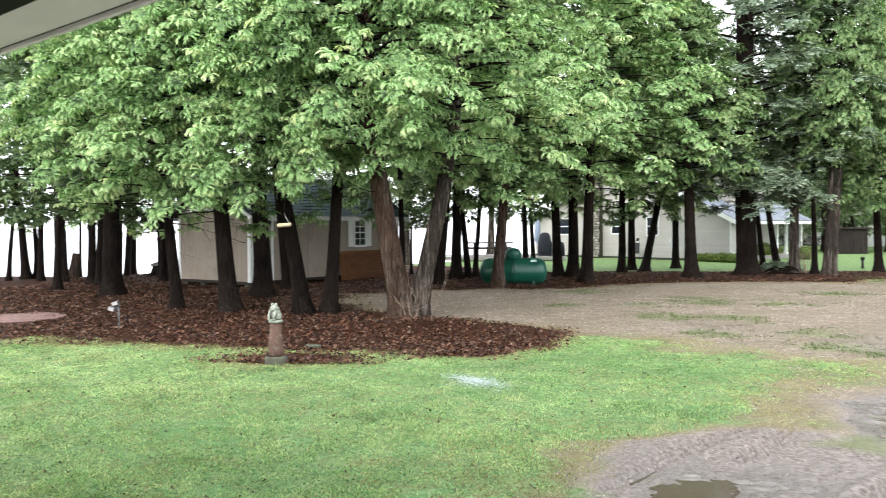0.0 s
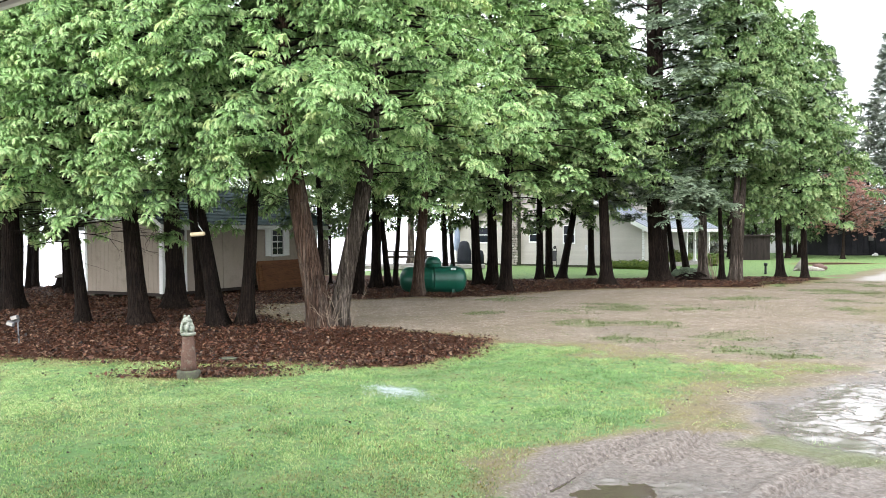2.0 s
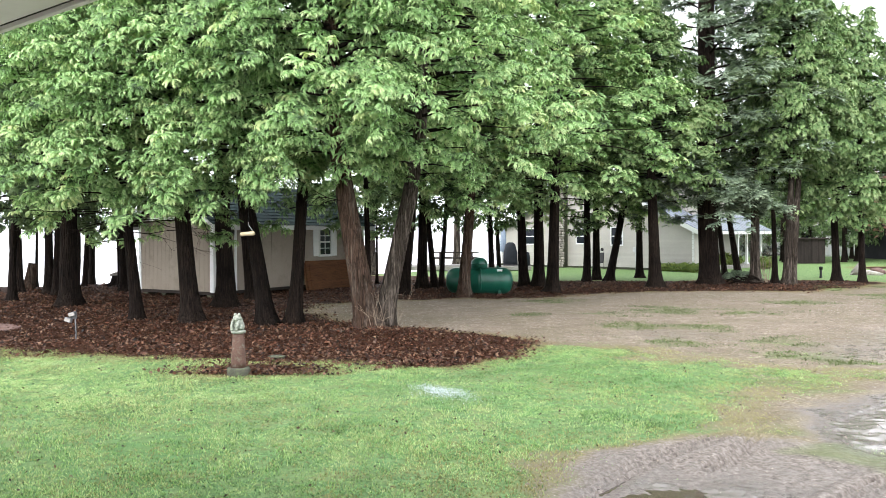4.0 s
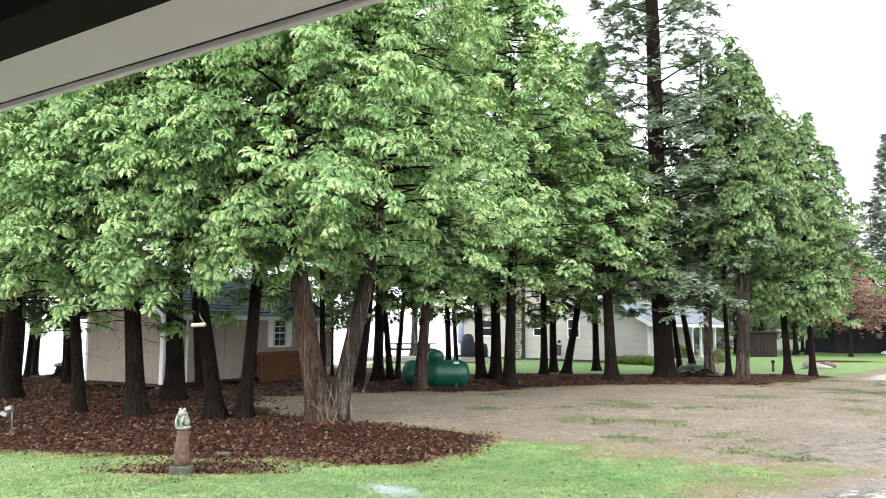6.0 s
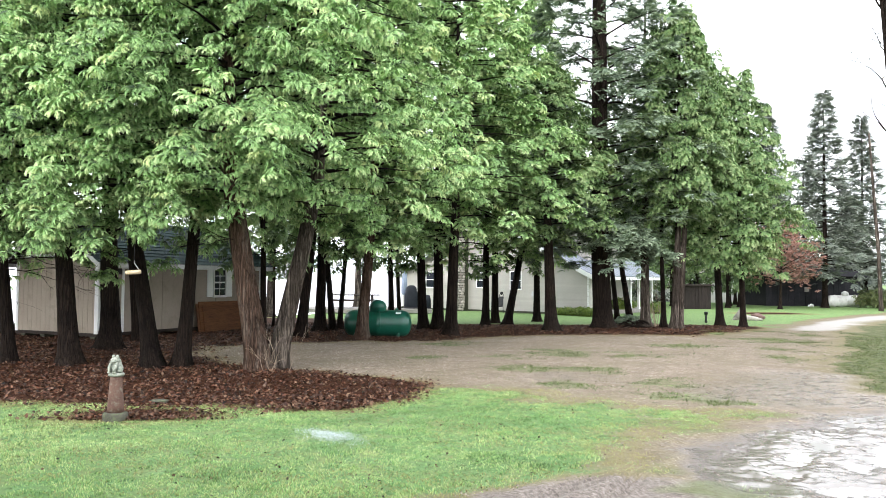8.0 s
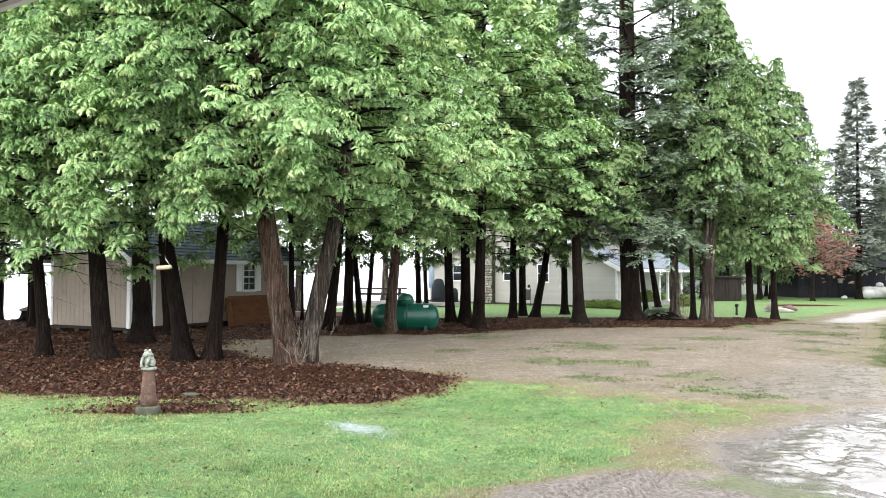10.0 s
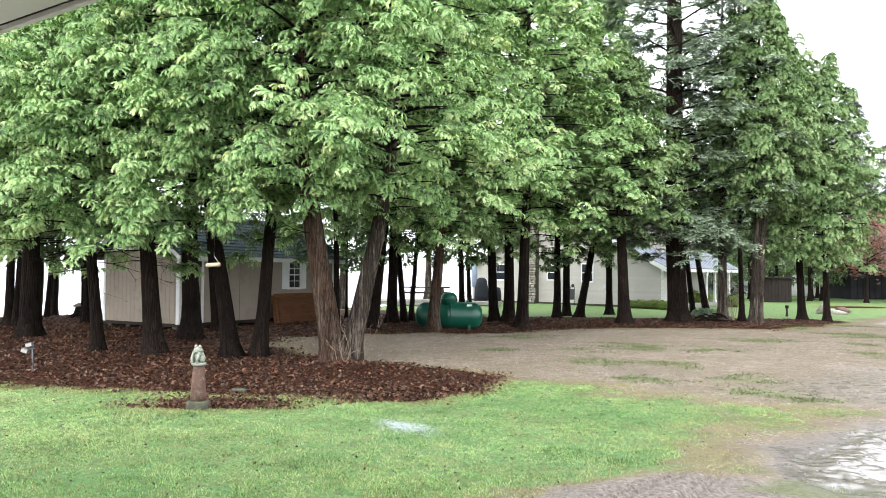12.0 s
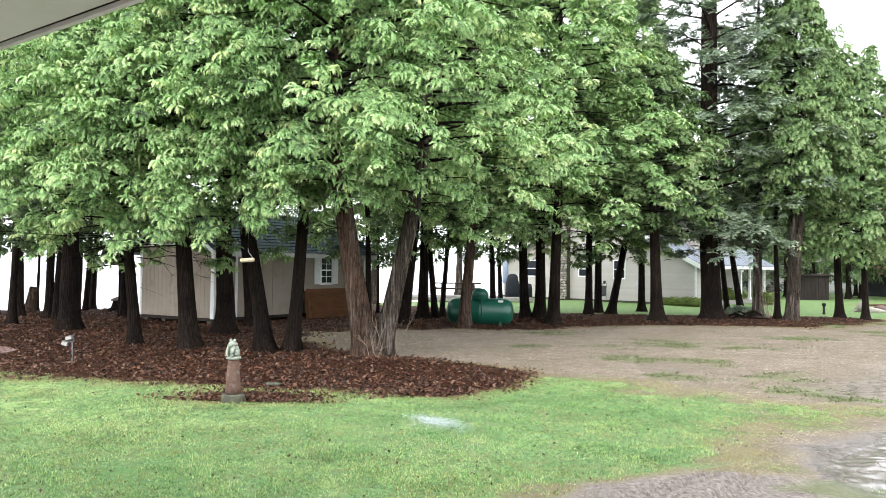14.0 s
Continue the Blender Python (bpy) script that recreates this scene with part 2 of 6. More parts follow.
    nt.links.new(wet, rough.inputs[0])
    rough.inputs[3].default_value, rough.inputs[4].default_value = 0.85, 0.30
    nt.links.new(mixed(nt, film, rough.outputs[0], (0.13, 0.13, 0.13)), bsdf.inputs["Roughness"])
    height = maths(nt, "ADD", fine.outputs[0], maths(nt, "MULTIPLY", tiny.outputs[0], 0.5))
    height = maths(nt, "MULTIPLY", height, maths(nt, "SUBTRACT", 1.0, maths(nt, "MULTIPLY", film, 0.93)))
    bumped(nt, bsdf, height, 0.5, 0.03)
    return m


M_GROUND = ground_material()
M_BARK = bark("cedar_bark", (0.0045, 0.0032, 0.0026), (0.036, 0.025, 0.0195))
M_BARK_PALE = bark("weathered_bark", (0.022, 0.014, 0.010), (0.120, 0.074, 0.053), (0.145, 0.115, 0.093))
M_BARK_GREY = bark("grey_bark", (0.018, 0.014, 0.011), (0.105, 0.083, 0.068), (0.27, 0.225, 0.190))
M_WEED = foliage("weed_leaves", (0.040, 0.050, 0.020), (0.125, 0.160, 0.062), (0.28, 0.30, 0.15), yellow=(0.36, 0.30, 0.16))
M_STRAW = foliage("dry_grass_blades", (0.13, 0.12, 0.05), (0.38, 0.35, 0.17), (0.62, 0.57, 0.34))
# near-black deep colour paints shade between the sprays; the tips are fresh growth
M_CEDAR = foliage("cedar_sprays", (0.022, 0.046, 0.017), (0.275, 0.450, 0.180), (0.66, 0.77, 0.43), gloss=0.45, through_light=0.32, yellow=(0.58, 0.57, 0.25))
# darker copy of the cedar colours, with the shade of the stand put in
M_CEDAR_SHADED = foliage("shaded_cedar_sprays", (0.018, 0.040, 0.017), (0.100, 0.16, 0.068), (0.26, 0.34, 0.17))
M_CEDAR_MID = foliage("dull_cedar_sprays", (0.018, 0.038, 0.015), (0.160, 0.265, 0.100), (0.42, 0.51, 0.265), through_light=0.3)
M_HEMLOCK = foliage("hemlock_needles", (0.045, 0.070, 0.048), (0.19, 0.255, 0.175), (0.42, 0.51, 0.37), through_light=0.25)
# distance haze is put into this pale grey needle colour
M_SPRUCE = foliage("haze_greyed_spruce_needles", (0.065, 0.078, 0.066), (0.165, 0.195, 0.160), (0.28, 0.315, 0.255), through_light=0.15)
M_REDLEAF = foliage("red_leaves", (0.13, 0.062, 0.052), (0.33, 0.175, 0.150), (0.48, 0.29, 0.25))
M_BUSH = foliage("bush_leaves", (0.05, 0.09, 0.02), (0.16, 0.23, 0.05), (0.34, 0.40, 0.10))
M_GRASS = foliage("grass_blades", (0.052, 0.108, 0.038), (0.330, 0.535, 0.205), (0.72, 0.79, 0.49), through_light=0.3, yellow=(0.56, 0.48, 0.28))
M_LITTER = island("dead_leaves", [(0.009, 0.005, 0.0035), (0.095, 0.036, 0.020), (0.028, 0.012, 0.008), (0.205, 0.100, 0.058), (0.044, 0.018, 0.011), (0.013, 0.007, 0.005), (0.28, 0.175, 0.115), (0.062, 0.026, 0.015), (0.140, 0.056, 0.031)], 0.5, 0.1)
M_SPECK = island("dark_leaf_scraps", [(0.016, 0.011, 0.007), (0.060, 0.034, 0.018), (0.028, 0.018, 0.010), (0.12, 0.070, 0.038)], 0.6)
M_STONES = island("gravel_stones", [(0.29, 0.245, 0.195), (0.16, 0.128, 0.100), (0.50, 0.44, 0.38), (0.22, 0.172, 0.132), (0.36, 0.30, 0.24)], 0.6)
M_PALEGRAINS = island("pale_lawn_grains", [(0.60, 0.68, 0.72), (0.76, 0.81, 0.84), (0.46, 0.54, 0.58)], 0.6)
M_TAN = surface("tan_painted_siding", (0.265, 0.22, 0.18), (0.335, 0.287, 0.238), 0.8, 30, 0.7, bump=0.1, stain=(0.24, 0.205, 0.165), spread=0.04)
M_WHITE = surface("white_painted_wood", (0.68, 0.69, 0.69), (0.82, 0.82, 0.81), 1.5, 25, 0.5, bump=0.08, spread=0.05)
M_SIDING = surface("beige_vinyl_siding", (0.38, 0.36, 0.325), (0.47, 0.45, 0.412), 0.7, 20, 0.55, bump=0.06, spread=0.08)
M_SHINGLE = surface("green_roof_shingles", (0.008, 0.019, 0.020), (0.027, 0.049, 0.049), 4, 60, 0.85, bump=0.4, spread=0.5)
M_METALROOF = surface("pale_metal_roof", (0.19, 0.215, 0.25), (0.27, 0.30, 0.34), 0.6, 12, 0.45, bump=0.03, spread=0.05)
M_PLY = surface("orange_plywood", (0.085, 0.036, 0.016), (0.165, 0.073, 0.033), 1.6, 9, 0.7, bump=0.1, stretch=(0.7, 0.7, 5), stain=(0.055, 0.022, 0.012))
M_DARKWOOD = surface("dark_weathered_wood", (0.012, 0.009, 0.008), (0.045, 0.034, 0.028), 2, 25, 0.75, stretch=(1, 4, 4))
M_GREYWOOD = surface("grey_weathered_wood", (0.16, 0.15, 0.14), (0.34, 0.32, 0.30), 2, 25, 0.8, stretch=(1, 5, 5))
M_GREEN = surface("dark_green_tank_paint", (0.004, 0.060, 0.038), (0.010, 0.105, 0.066), 1.5, 30, 0.32, bump=0.05, stain=(0.012, 0.085, 0.06))
M_TANKWHITE = surface("white_tank_paint", (0.58, 0.59, 0.58), (0.74, 0.74, 0.72), 1.2, 20, 0.4, bump=0.05, stain=(0.42, 0.42, 0.40))
M_BRICKRED = surface("weathered_red_clay", (0.060, 0.034, 0.027), (0.125, 0.073, 0.058), 5, 45, 0.8, stain=(0.15, 0.14, 0.11))
M_CONCRETE = surface("mossy_concrete", (0.032, 0.033, 0.024), (0.085, 0.083, 0.064), 6, 50, 0.85, stain=(0.10, 0.13, 0.06))
M_STATUE = surface("lichened_pale_concrete", (0.16, 0.175, 0.145), (0.40, 0.41, 0.35), 14, 80, 0.85, bump=0.6, stain=(0.07, 0.13, 0.11))
M_ROCK = surface("pale_rock", (0.22, 0.20, 0.175), (0.42, 0.39, 0.35), 2, 25, 0.8, bump=0.5, stain=(0.2, 0.17, 0.14), spread=0.7)
M_STEEL = surface("galvanised_steel", (0.36, 0.37, 0.38), (0.56, 0.57, 0.58), 6, 50, 0.4, metal=0.7, bump=0.05)
M_DULLGREY = surface("dull_grey_plastic", (0.07, 0.07, 0.075), (0.17, 0.17, 0.175), 6, 50, 0.6, bump=0.05)
M_BLACK = surface("black_plastic", (0.012, 0.012, 0.013), (0.035, 0.035, 0.036), 4, 40, 0.5, bump=0.05)
M_COVER = surface("dark_vinyl_cover", (0.006, 0.008, 0.012), (0.018, 0.022, 0.030), 3, 20, 0.6, bump=0.2)
M_BLUE = surface("blue_grey_fabric", (0.18, 0.23, 0.32), (0.32, 0.38, 0.48), 3, 30, 0.8)
M_TWIG = surface("pale_dry_twigs", (0.20, 0.15, 0.11), (0.36, 0.29, 0.22), 4, 40, 0.8)
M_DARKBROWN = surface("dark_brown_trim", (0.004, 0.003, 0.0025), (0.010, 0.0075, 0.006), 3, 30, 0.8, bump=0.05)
M_BOUNCEFLOOR = surface("pale_bounce_concrete", (0.50, 0.48, 0.46), (0.60, 0.58, 0.55), 1.5, 20, 0.8, bump=0.1)
M_CREAM = surface("cream_soffit_paint", (0.82, 0.74, 0.73), (0.88, 0.80, 0.79), 0.9, 14, 0.6, bump=0.05, stretch=(1, 1, 1), spread=0.03)
M_YELLOWWOOD = surface("peeled_pale_wood", (0.30, 0.23, 0.14), (0.52, 0.43, 0.30), 14, 60, 0.6)
M_CLAYPAD = surface("faded_red_pad", (0.13, 0.075, 0.066), (0.21, 0.135, 0.12), 2, 25, 0.8, stain=(0.10, 0.07, 0.06))
M_DARKBUILD = surface("dark_stained_boards", (0.010, 0.010, 0.013), (0.026, 0.025, 0.030), 1.5, 14, 0.75)
M_BROWNFENCE = surface("brown_fence_boards", (0.010, 0.008, 0.007), (0.030, 0.023, 0.020), 2, 18, 0.85, stretch=(3, 3, 0.6))


def glass_material():
    m, nt, bsdf = blank("window_glass")
    bsdf.inputs["Base Color"].default_value = (0.008, 0.011, 0.018, 1)
    bsdf.inputs["Roughness"].default_value = 0.04
    bsdf.inputs["Specular IOR Level"].default_value = 0.15
    return m


def water_material():
    m, nt, bsdf = blank("still_water")
    bsdf.inputs["Base Color"].default_value = (0.10, 0.105, 0.11, 1)
    bsdf.inputs["Roughness"].default_value = 0.06
    n = noise_node(nt, coords(nt, (1, 1, 1)), 2.2, 3)
    bumped(nt, bsdf, n.outputs[0], 0.05, 0.02)
    return m


M_GLASS, M_WATER = glass_material(), water_material()
m_pud, nt_pud, b_pud = blank("puddle_water")
# pale base colour adds painted sky glare to the real reflection
b_pud.inputs["Base Color"].default_value = (0.34, 0.33, 0.315, 1)
b_pud.inputs["Roughness"].default_value = 0.12
bumped(nt_pud, b_pud, noise_node(nt_pud, coords(nt_pud), 9, 5).outputs[0], 0.10, 0.01)
M_PUDDLE = m_pud
m_mud, nt_mud, b_mud = blank("muddy_water")
b_mud.inputs["Base Color"].default_value = (0.075, 0.058, 0.044, 1)
b_mud.inputs["Roughness"].default_value = 0.06
bumped(nt_mud, b_mud, noise_node(nt_mud, coords(nt_mud), 14, 4).outputs[0], 0.22, 0.01)
M_MUDWATER = m_mud


# ---------------------------------------------------------------- mesh helpers
def thing(name, label, category, group="", at=None, kind=""):
    ob = tagged(new(name), label, category, group, kind)
    ob.empty_display_size = 0.2
    if at is not None:
        ob.matrix_world = at
    return ob


class Geo:
    """Collects vertices and faces of one mesh."""

    def __init__(self):
        self.v, self.f, self.smooth = [], [], []

    def add(self, verts, faces, smooth=False):
        n = len(self.v)
        self.v += [tuple(p) for p in verts]
        self.f += [tuple(n + i for i in f) for f in faces]
        self.smooth += [smooth] * len(faces)
        return self

    def box(self, x0, y0, z0, x1, y1, z1, bevel=0.0, m=None):
        bm = bmesh.new()
        bmesh.ops.create_cube(bm, size=1)
        bmesh.ops.scale(bm, vec=(abs(x1 - x0), abs(y1 - y0), abs(z1 - z0)), verts=bm.verts)
        if bevel:
            bmesh.ops.bevel(bm, geom=bm.edges[:], offset=bevel, segments=2, affect="EDGES", profile=0.5)
        bmesh.ops.translate(bm, vec=((x0 + x1) / 2, (y0 + y1) / 2, (z0 + z1) / 2), verts=bm.verts)
        vs = [(m @ v.co if m else v.co.copy()) for v in bm.verts]
        bm.verts.index_update()
        self.add(vs, [[v.index for v in f.verts] for f in bm.faces])
        bm.free()
        return self

    def tube(self, points, radii, sides=8, caps=True, wobble=0.0, seed=0):
        rng = random.Random(seed)
        pts = [Vector(p) for p in points]
        rings, frame_x = [], None
        for i, p in enumerate(pts):
            d = (pts[min(i + 1, len(pts) - 1)] - pts[max(i - 1, 0)]).normalized()
            if frame_x is None:
                frame_x = d.orthogonal().normalized()
            frame_x = (frame_x - d * frame_x.dot(d)).normalized()
            fy = d.cross(frame_x)
            ring = []
            for k in range(sides):
                a = 2 * math.pi * k / sides
                r = radii[i] * (1 + wobble * (rng.random() - 0.5))
                ring.append(p + frame_x * (r * math.cos(a)) + fy * (r * math.sin(a)))
            rings.append(ring)
        n = sides
        faces = []
        for i in range(len(rings) - 1):
            for k in range(n):
                faces.append((i * n + k, i * n + (k + 1) % n, (i + 1) * n + (k + 1) % n, (i + 1) * n + k))
        if caps:
            faces.append(tuple(range(n - 1, -1, -1)))
            faces.append(tuple((len(rings) - 1) * n + k for k in range(n)))
        return self.add([v for r in rings for v in r], faces, True)

    def lathe(self, profile, sides=20, m=None, wobble=0.0, seed=1):
        rng = random.Random(seed)
        vs, fs = [], []
        for r, z in profile:
            for k in range(sides):
                a = 2 * math.pi * k / sides
                rr = r * (1 + wobble * (rng.random() - 0.5))
                p = Vector((rr * math.cos(a), rr * math.sin(a), z))
                vs.append(m @ p if m else p)
        for i in range(len(profile) - 1):
            for k in range(sides):
                fs.append((i * sides + k, i * sides + (k + 1) % sides, (i + 1) * sides + (k + 1) % sides, (i + 1) * sides + k))
        fs.append(tuple(range(sides - 1, -1, -1)))
        fs.append(tuple((len(profile) - 1) * sides + k for k in range(sides)))
        return self.add(vs, fs, True)

    def lump(self, x, y, z, sx, sy, sz, rough=0.12, seed=0, level=3, m=None):
        bm = bmesh.new()
        bmesh.ops.create_icosphere(bm, subdivisions=level, radius=1)
        off = Vector((seed * 3.7, seed * 1.3, seed * 0.7))
        for v in bm.verts:
            v.co *= 1 + rough * noise.noise(v.co * 1.6 + off) * 2
            v.co = Vector((v.co.x * sx + x, v.co.y * sy + y, v.co.z * sz + z))
            if m:
                v.co = m @ v.co
        bm.verts.index_update()
        self.add([v.co.copy() for v in bm.verts], [[v.index for v in f.verts] for f in bm.faces], True)
        bm.free()
        return self

    def mesh(self, name, material):
        me = bpy.data.meshes.new(name)
        me.from_pydata(self.v, [], self.f)
        me.polygons.foreach_set("use_smooth", self.smooth)
        me.materials.append(material)
        me.update()
        return me


def part(name, geo, material, parent=None, label="", at=None):
    ob = new(name, geo.mesh(name, material) if isinstance(geo, Geo) else geo)
    if parent is not None:
        ob.parent = parent
    if at is not None:
        ob.matrix_basis = at
    if label:
        tagged(ob, label)
    return ob


def sheet(name, verts, faces, material, attributes=None, smooth=False):
    """A mesh from arrays: verts n x 3, faces m x k, float attributes on points."""
    verts, faces = np.asarray(verts, np.float32), np.asarray(faces, np.int32)
    me = bpy.data.meshes.new(name)
    k = faces.shape[1]
    me.vertices.add(len(verts))
    me.vertices.foreach_set("co", verts.ravel())
    me.loops.add(faces.size)
    me.loops.foreach_set("vertex_index", faces.ravel())
    me.polygons.add(len(faces))
    me.polygons.foreach_set("loop_start", np.arange(0, faces.size, k, dtype=np.int32))
    me.polygons.foreach_set("loop_total", np.full(len(faces), k, np.int32))
    me.polygons.foreach_set("use_smooth", np.full(len(faces), smooth, bool))
    for key, values in (attributes or {}).items():
        a = me.attributes.new(key, "FLOAT", "POINT")
        a.data.foreach_set("value", np.asarray(values, np.float32).ravel())
    me.materials.append(material)
    me.update(calc_edges=True)
    me.validate()
    return me


# ---------------------------------------------------------------- ground
def lattice(x, y, scale, seed=0):
    """Smooth value noise in 0..1 for arrays."""
    x, y = np.asarray(x) * scale + seed * 17.3, np.asarray(y) * scale - seed * 9.1
    xi, yi = np.floor(x).astype(np.int64), np.floor(y).astype(np.int64)
    fx, fy = x - xi, y - yi
    fx, fy = fx * fx * (3 - 2 * fx), fy * fy * (3 - 2 * fy)

    def h(a, b):
        n = (a * 374761393 + b * 668265263 + seed * 974711) & 0x7FFFFFFF
        n = ((n ^ (n >> 13)) * 1274126177) & 0x7FFFFFFF
        return ((n ^ (n >> 16)) & 0xFFFF) / 65535.0

    return (h(xi, yi) * (1 - fx) + h(xi + 1, yi) * fx) * (1 - fy) + (h(xi, yi + 1) * (1 - fx) + h(xi + 1, yi + 1) * fx) * fy


def inside(poly, x, y):
    """Signed distance to an outline, positive inside."""
    x, y = np.asarray(x, float), np.asarray(y, float)
    best, cross = np.full(x.shape, 1e9), np.zeros(x.shape, bool)
    for (ax, ay), (bx, by) in zip(poly, poly[1:] + poly[:1]):
        ex, ey = bx - ax, by - ay
        t = np.clip(((x - ax) * ex + (y - ay) * ey) / (ex * ex + ey * ey), 0, 1)
        best = np.minimum(best, np.hypot(x - ax - t * ex, y - ay - t * ey))
        cross ^= ((ay > y) != (by > y)) & (x < ex * (y - ay) / (ey if ey else 1e-9) + ax)
    return np.where(cross, best, -best)


LITTER = [(-60, 15.7), (-14, 14.0), (-10, 13.4), (-7.1, 13.0), (-5, 12.5), (-3.1, 12.3), (-1.9, 11.9), (-0.7, 11.9), (0.2, 12.6), (0.8, 13.9),
          (0.1, 15.6), (-1.1, 16.3), (-2.0, 16.9), (-3.6, 18.2), (-4.9, 20), (-5.2, 22.4), (-2.9, 24.3), (1.2, 25.5), (4.3, 27.7), (7.5, 28.3),
          (10.2, 27.7), (13.5, 30.4), (15.6, 32.6), (15.8, 34), (12, 34.6), (8, 34), (4, 34), (0, 33), (-3, 38), (-8, 40), (-16, 36), (-60, 32)]
DRIVE = [(0.7, 14.4), (1.6, 13.8), (2.7, 13.1), (3.7, 12.6), (4.2, 11.4), (3.1, 9.9), (2.1, 8.4), (1.1, 7.3), (0.4, 6.3), (-0.4, 4.5), (-1.5, 0.5), (12, 0.5),
         (9.5, 9), (9.3, 14), (11.2, 19.4), (17.9, 29.9), (25, 38.5), (34, 45), (60, 52), (60, 60), (32, 50), (20.3, 38.3), (14.5, 31), (11.5, 29.0), (7.5, 30.0), (2, 28.0), (-8, 26), (-6.5, 20), (-3, 16)]
MUD = [(0.1, 5.5), (1.0, 7.2), (2.0, 7.9), (2.9, 7.7), (3.4, 8.9), (4.8, 10.1), (6.6, 11.4), (9, 12.2), (11, 9), (11, 1), (-1, 1)]
# soft mud crossed by tyres
SOFT = [(0.0, 4.9), (0.35, 6.1), (0.95, 7.1), (1.9, 8.1), (2.6, 8.3), (3.0, 7.6), (3.9, 6.9), (4.4, 6.0), (4.3, 4.7), (0.0, 4.65)]
RUTS = [([(0.25, 5.75), (0.73, 6.28), (1.06, 6.75), (1.51, 7.26), (2.06, 7.76), (2.5, 8.05)], 0.15), ([(1.75, 6.75), (2.1, 7.2), (2.45, 7.75)], 0.10), ([(2.2, 5.7), (2.9, 6.35), (3.5, 6.75)], 0.11)]
PUDDLE = [(3.0, 7.9), (3.5, 8.9), (4.8, 9.9), (6.5, 11.3), (8.6, 12.0), (9.4, 9), (6.4, 6.6), (4.6, 6.3), (3.9, 7.0)]
LANE = [(7.2, 12.5), (9.6, 18.5), (13.2, 24.5), (17.2, 31.0), (22.5, 37.6), (30.0, 45.0), (50.0, 54.5)]
SHORE = [(-90, 27), (-30, 29.5), (-18, 31.8), (-12, 36), (-6, 44), (-3, 52), (4, 62), (10, 75), (16, 100), (30, 140), (60, 200), (1500, 3600), (-4200, 3600), (-4200, 27)]
TUFTS = [(4.8, 21.3, 1.1, 0.7), (2.8, 17.4, 0.7, 0.4), (4.6, 17.2, 1.0, 0.35), (6.3, 20.6, 1.2, 0.6), (1.5, 23.8, 1.3, 0.6), (4.9, 14.9, 1.3, 0.5), (3.4, 14.8, 0.7, 0.3),
         (9.0, 23.5, 1.2, 0.8), (13.0, 25.5, 1.5, 1.2), (5.2, 12.3, 0.8, 0.7), (3.9, 10.5, 0.7, 0.5), (3.15, 7.55, 0.45, 0.25), (3.45, 7.05, 0.4, 0.25), (2.9, 7.9, 0.4, 0.2), (3.0, 20.0, 0.8, 0.4), 
         (15.5, 29.2, 1.2, 0.8), (10.0, 19.8, 0.6, 0.6), (11.4, 22.2, 0.7, 0.6), (16.4, 30.3, 0.6, 0.4), (0.9, 19.6, 0.5, 0.25), (2.2, 15.4, 0.5, 0.2)]
BEDS = [(24.0, 48.4, 2.6, 1.3), (-3.5, 11.42, 0.8, 0.48), (11.3, 33.4, 3.0, 1.0)]


def soft_mud(x, y):
    return np.clip(inside(SOFT, x, y) / 0.35, 0, 1)


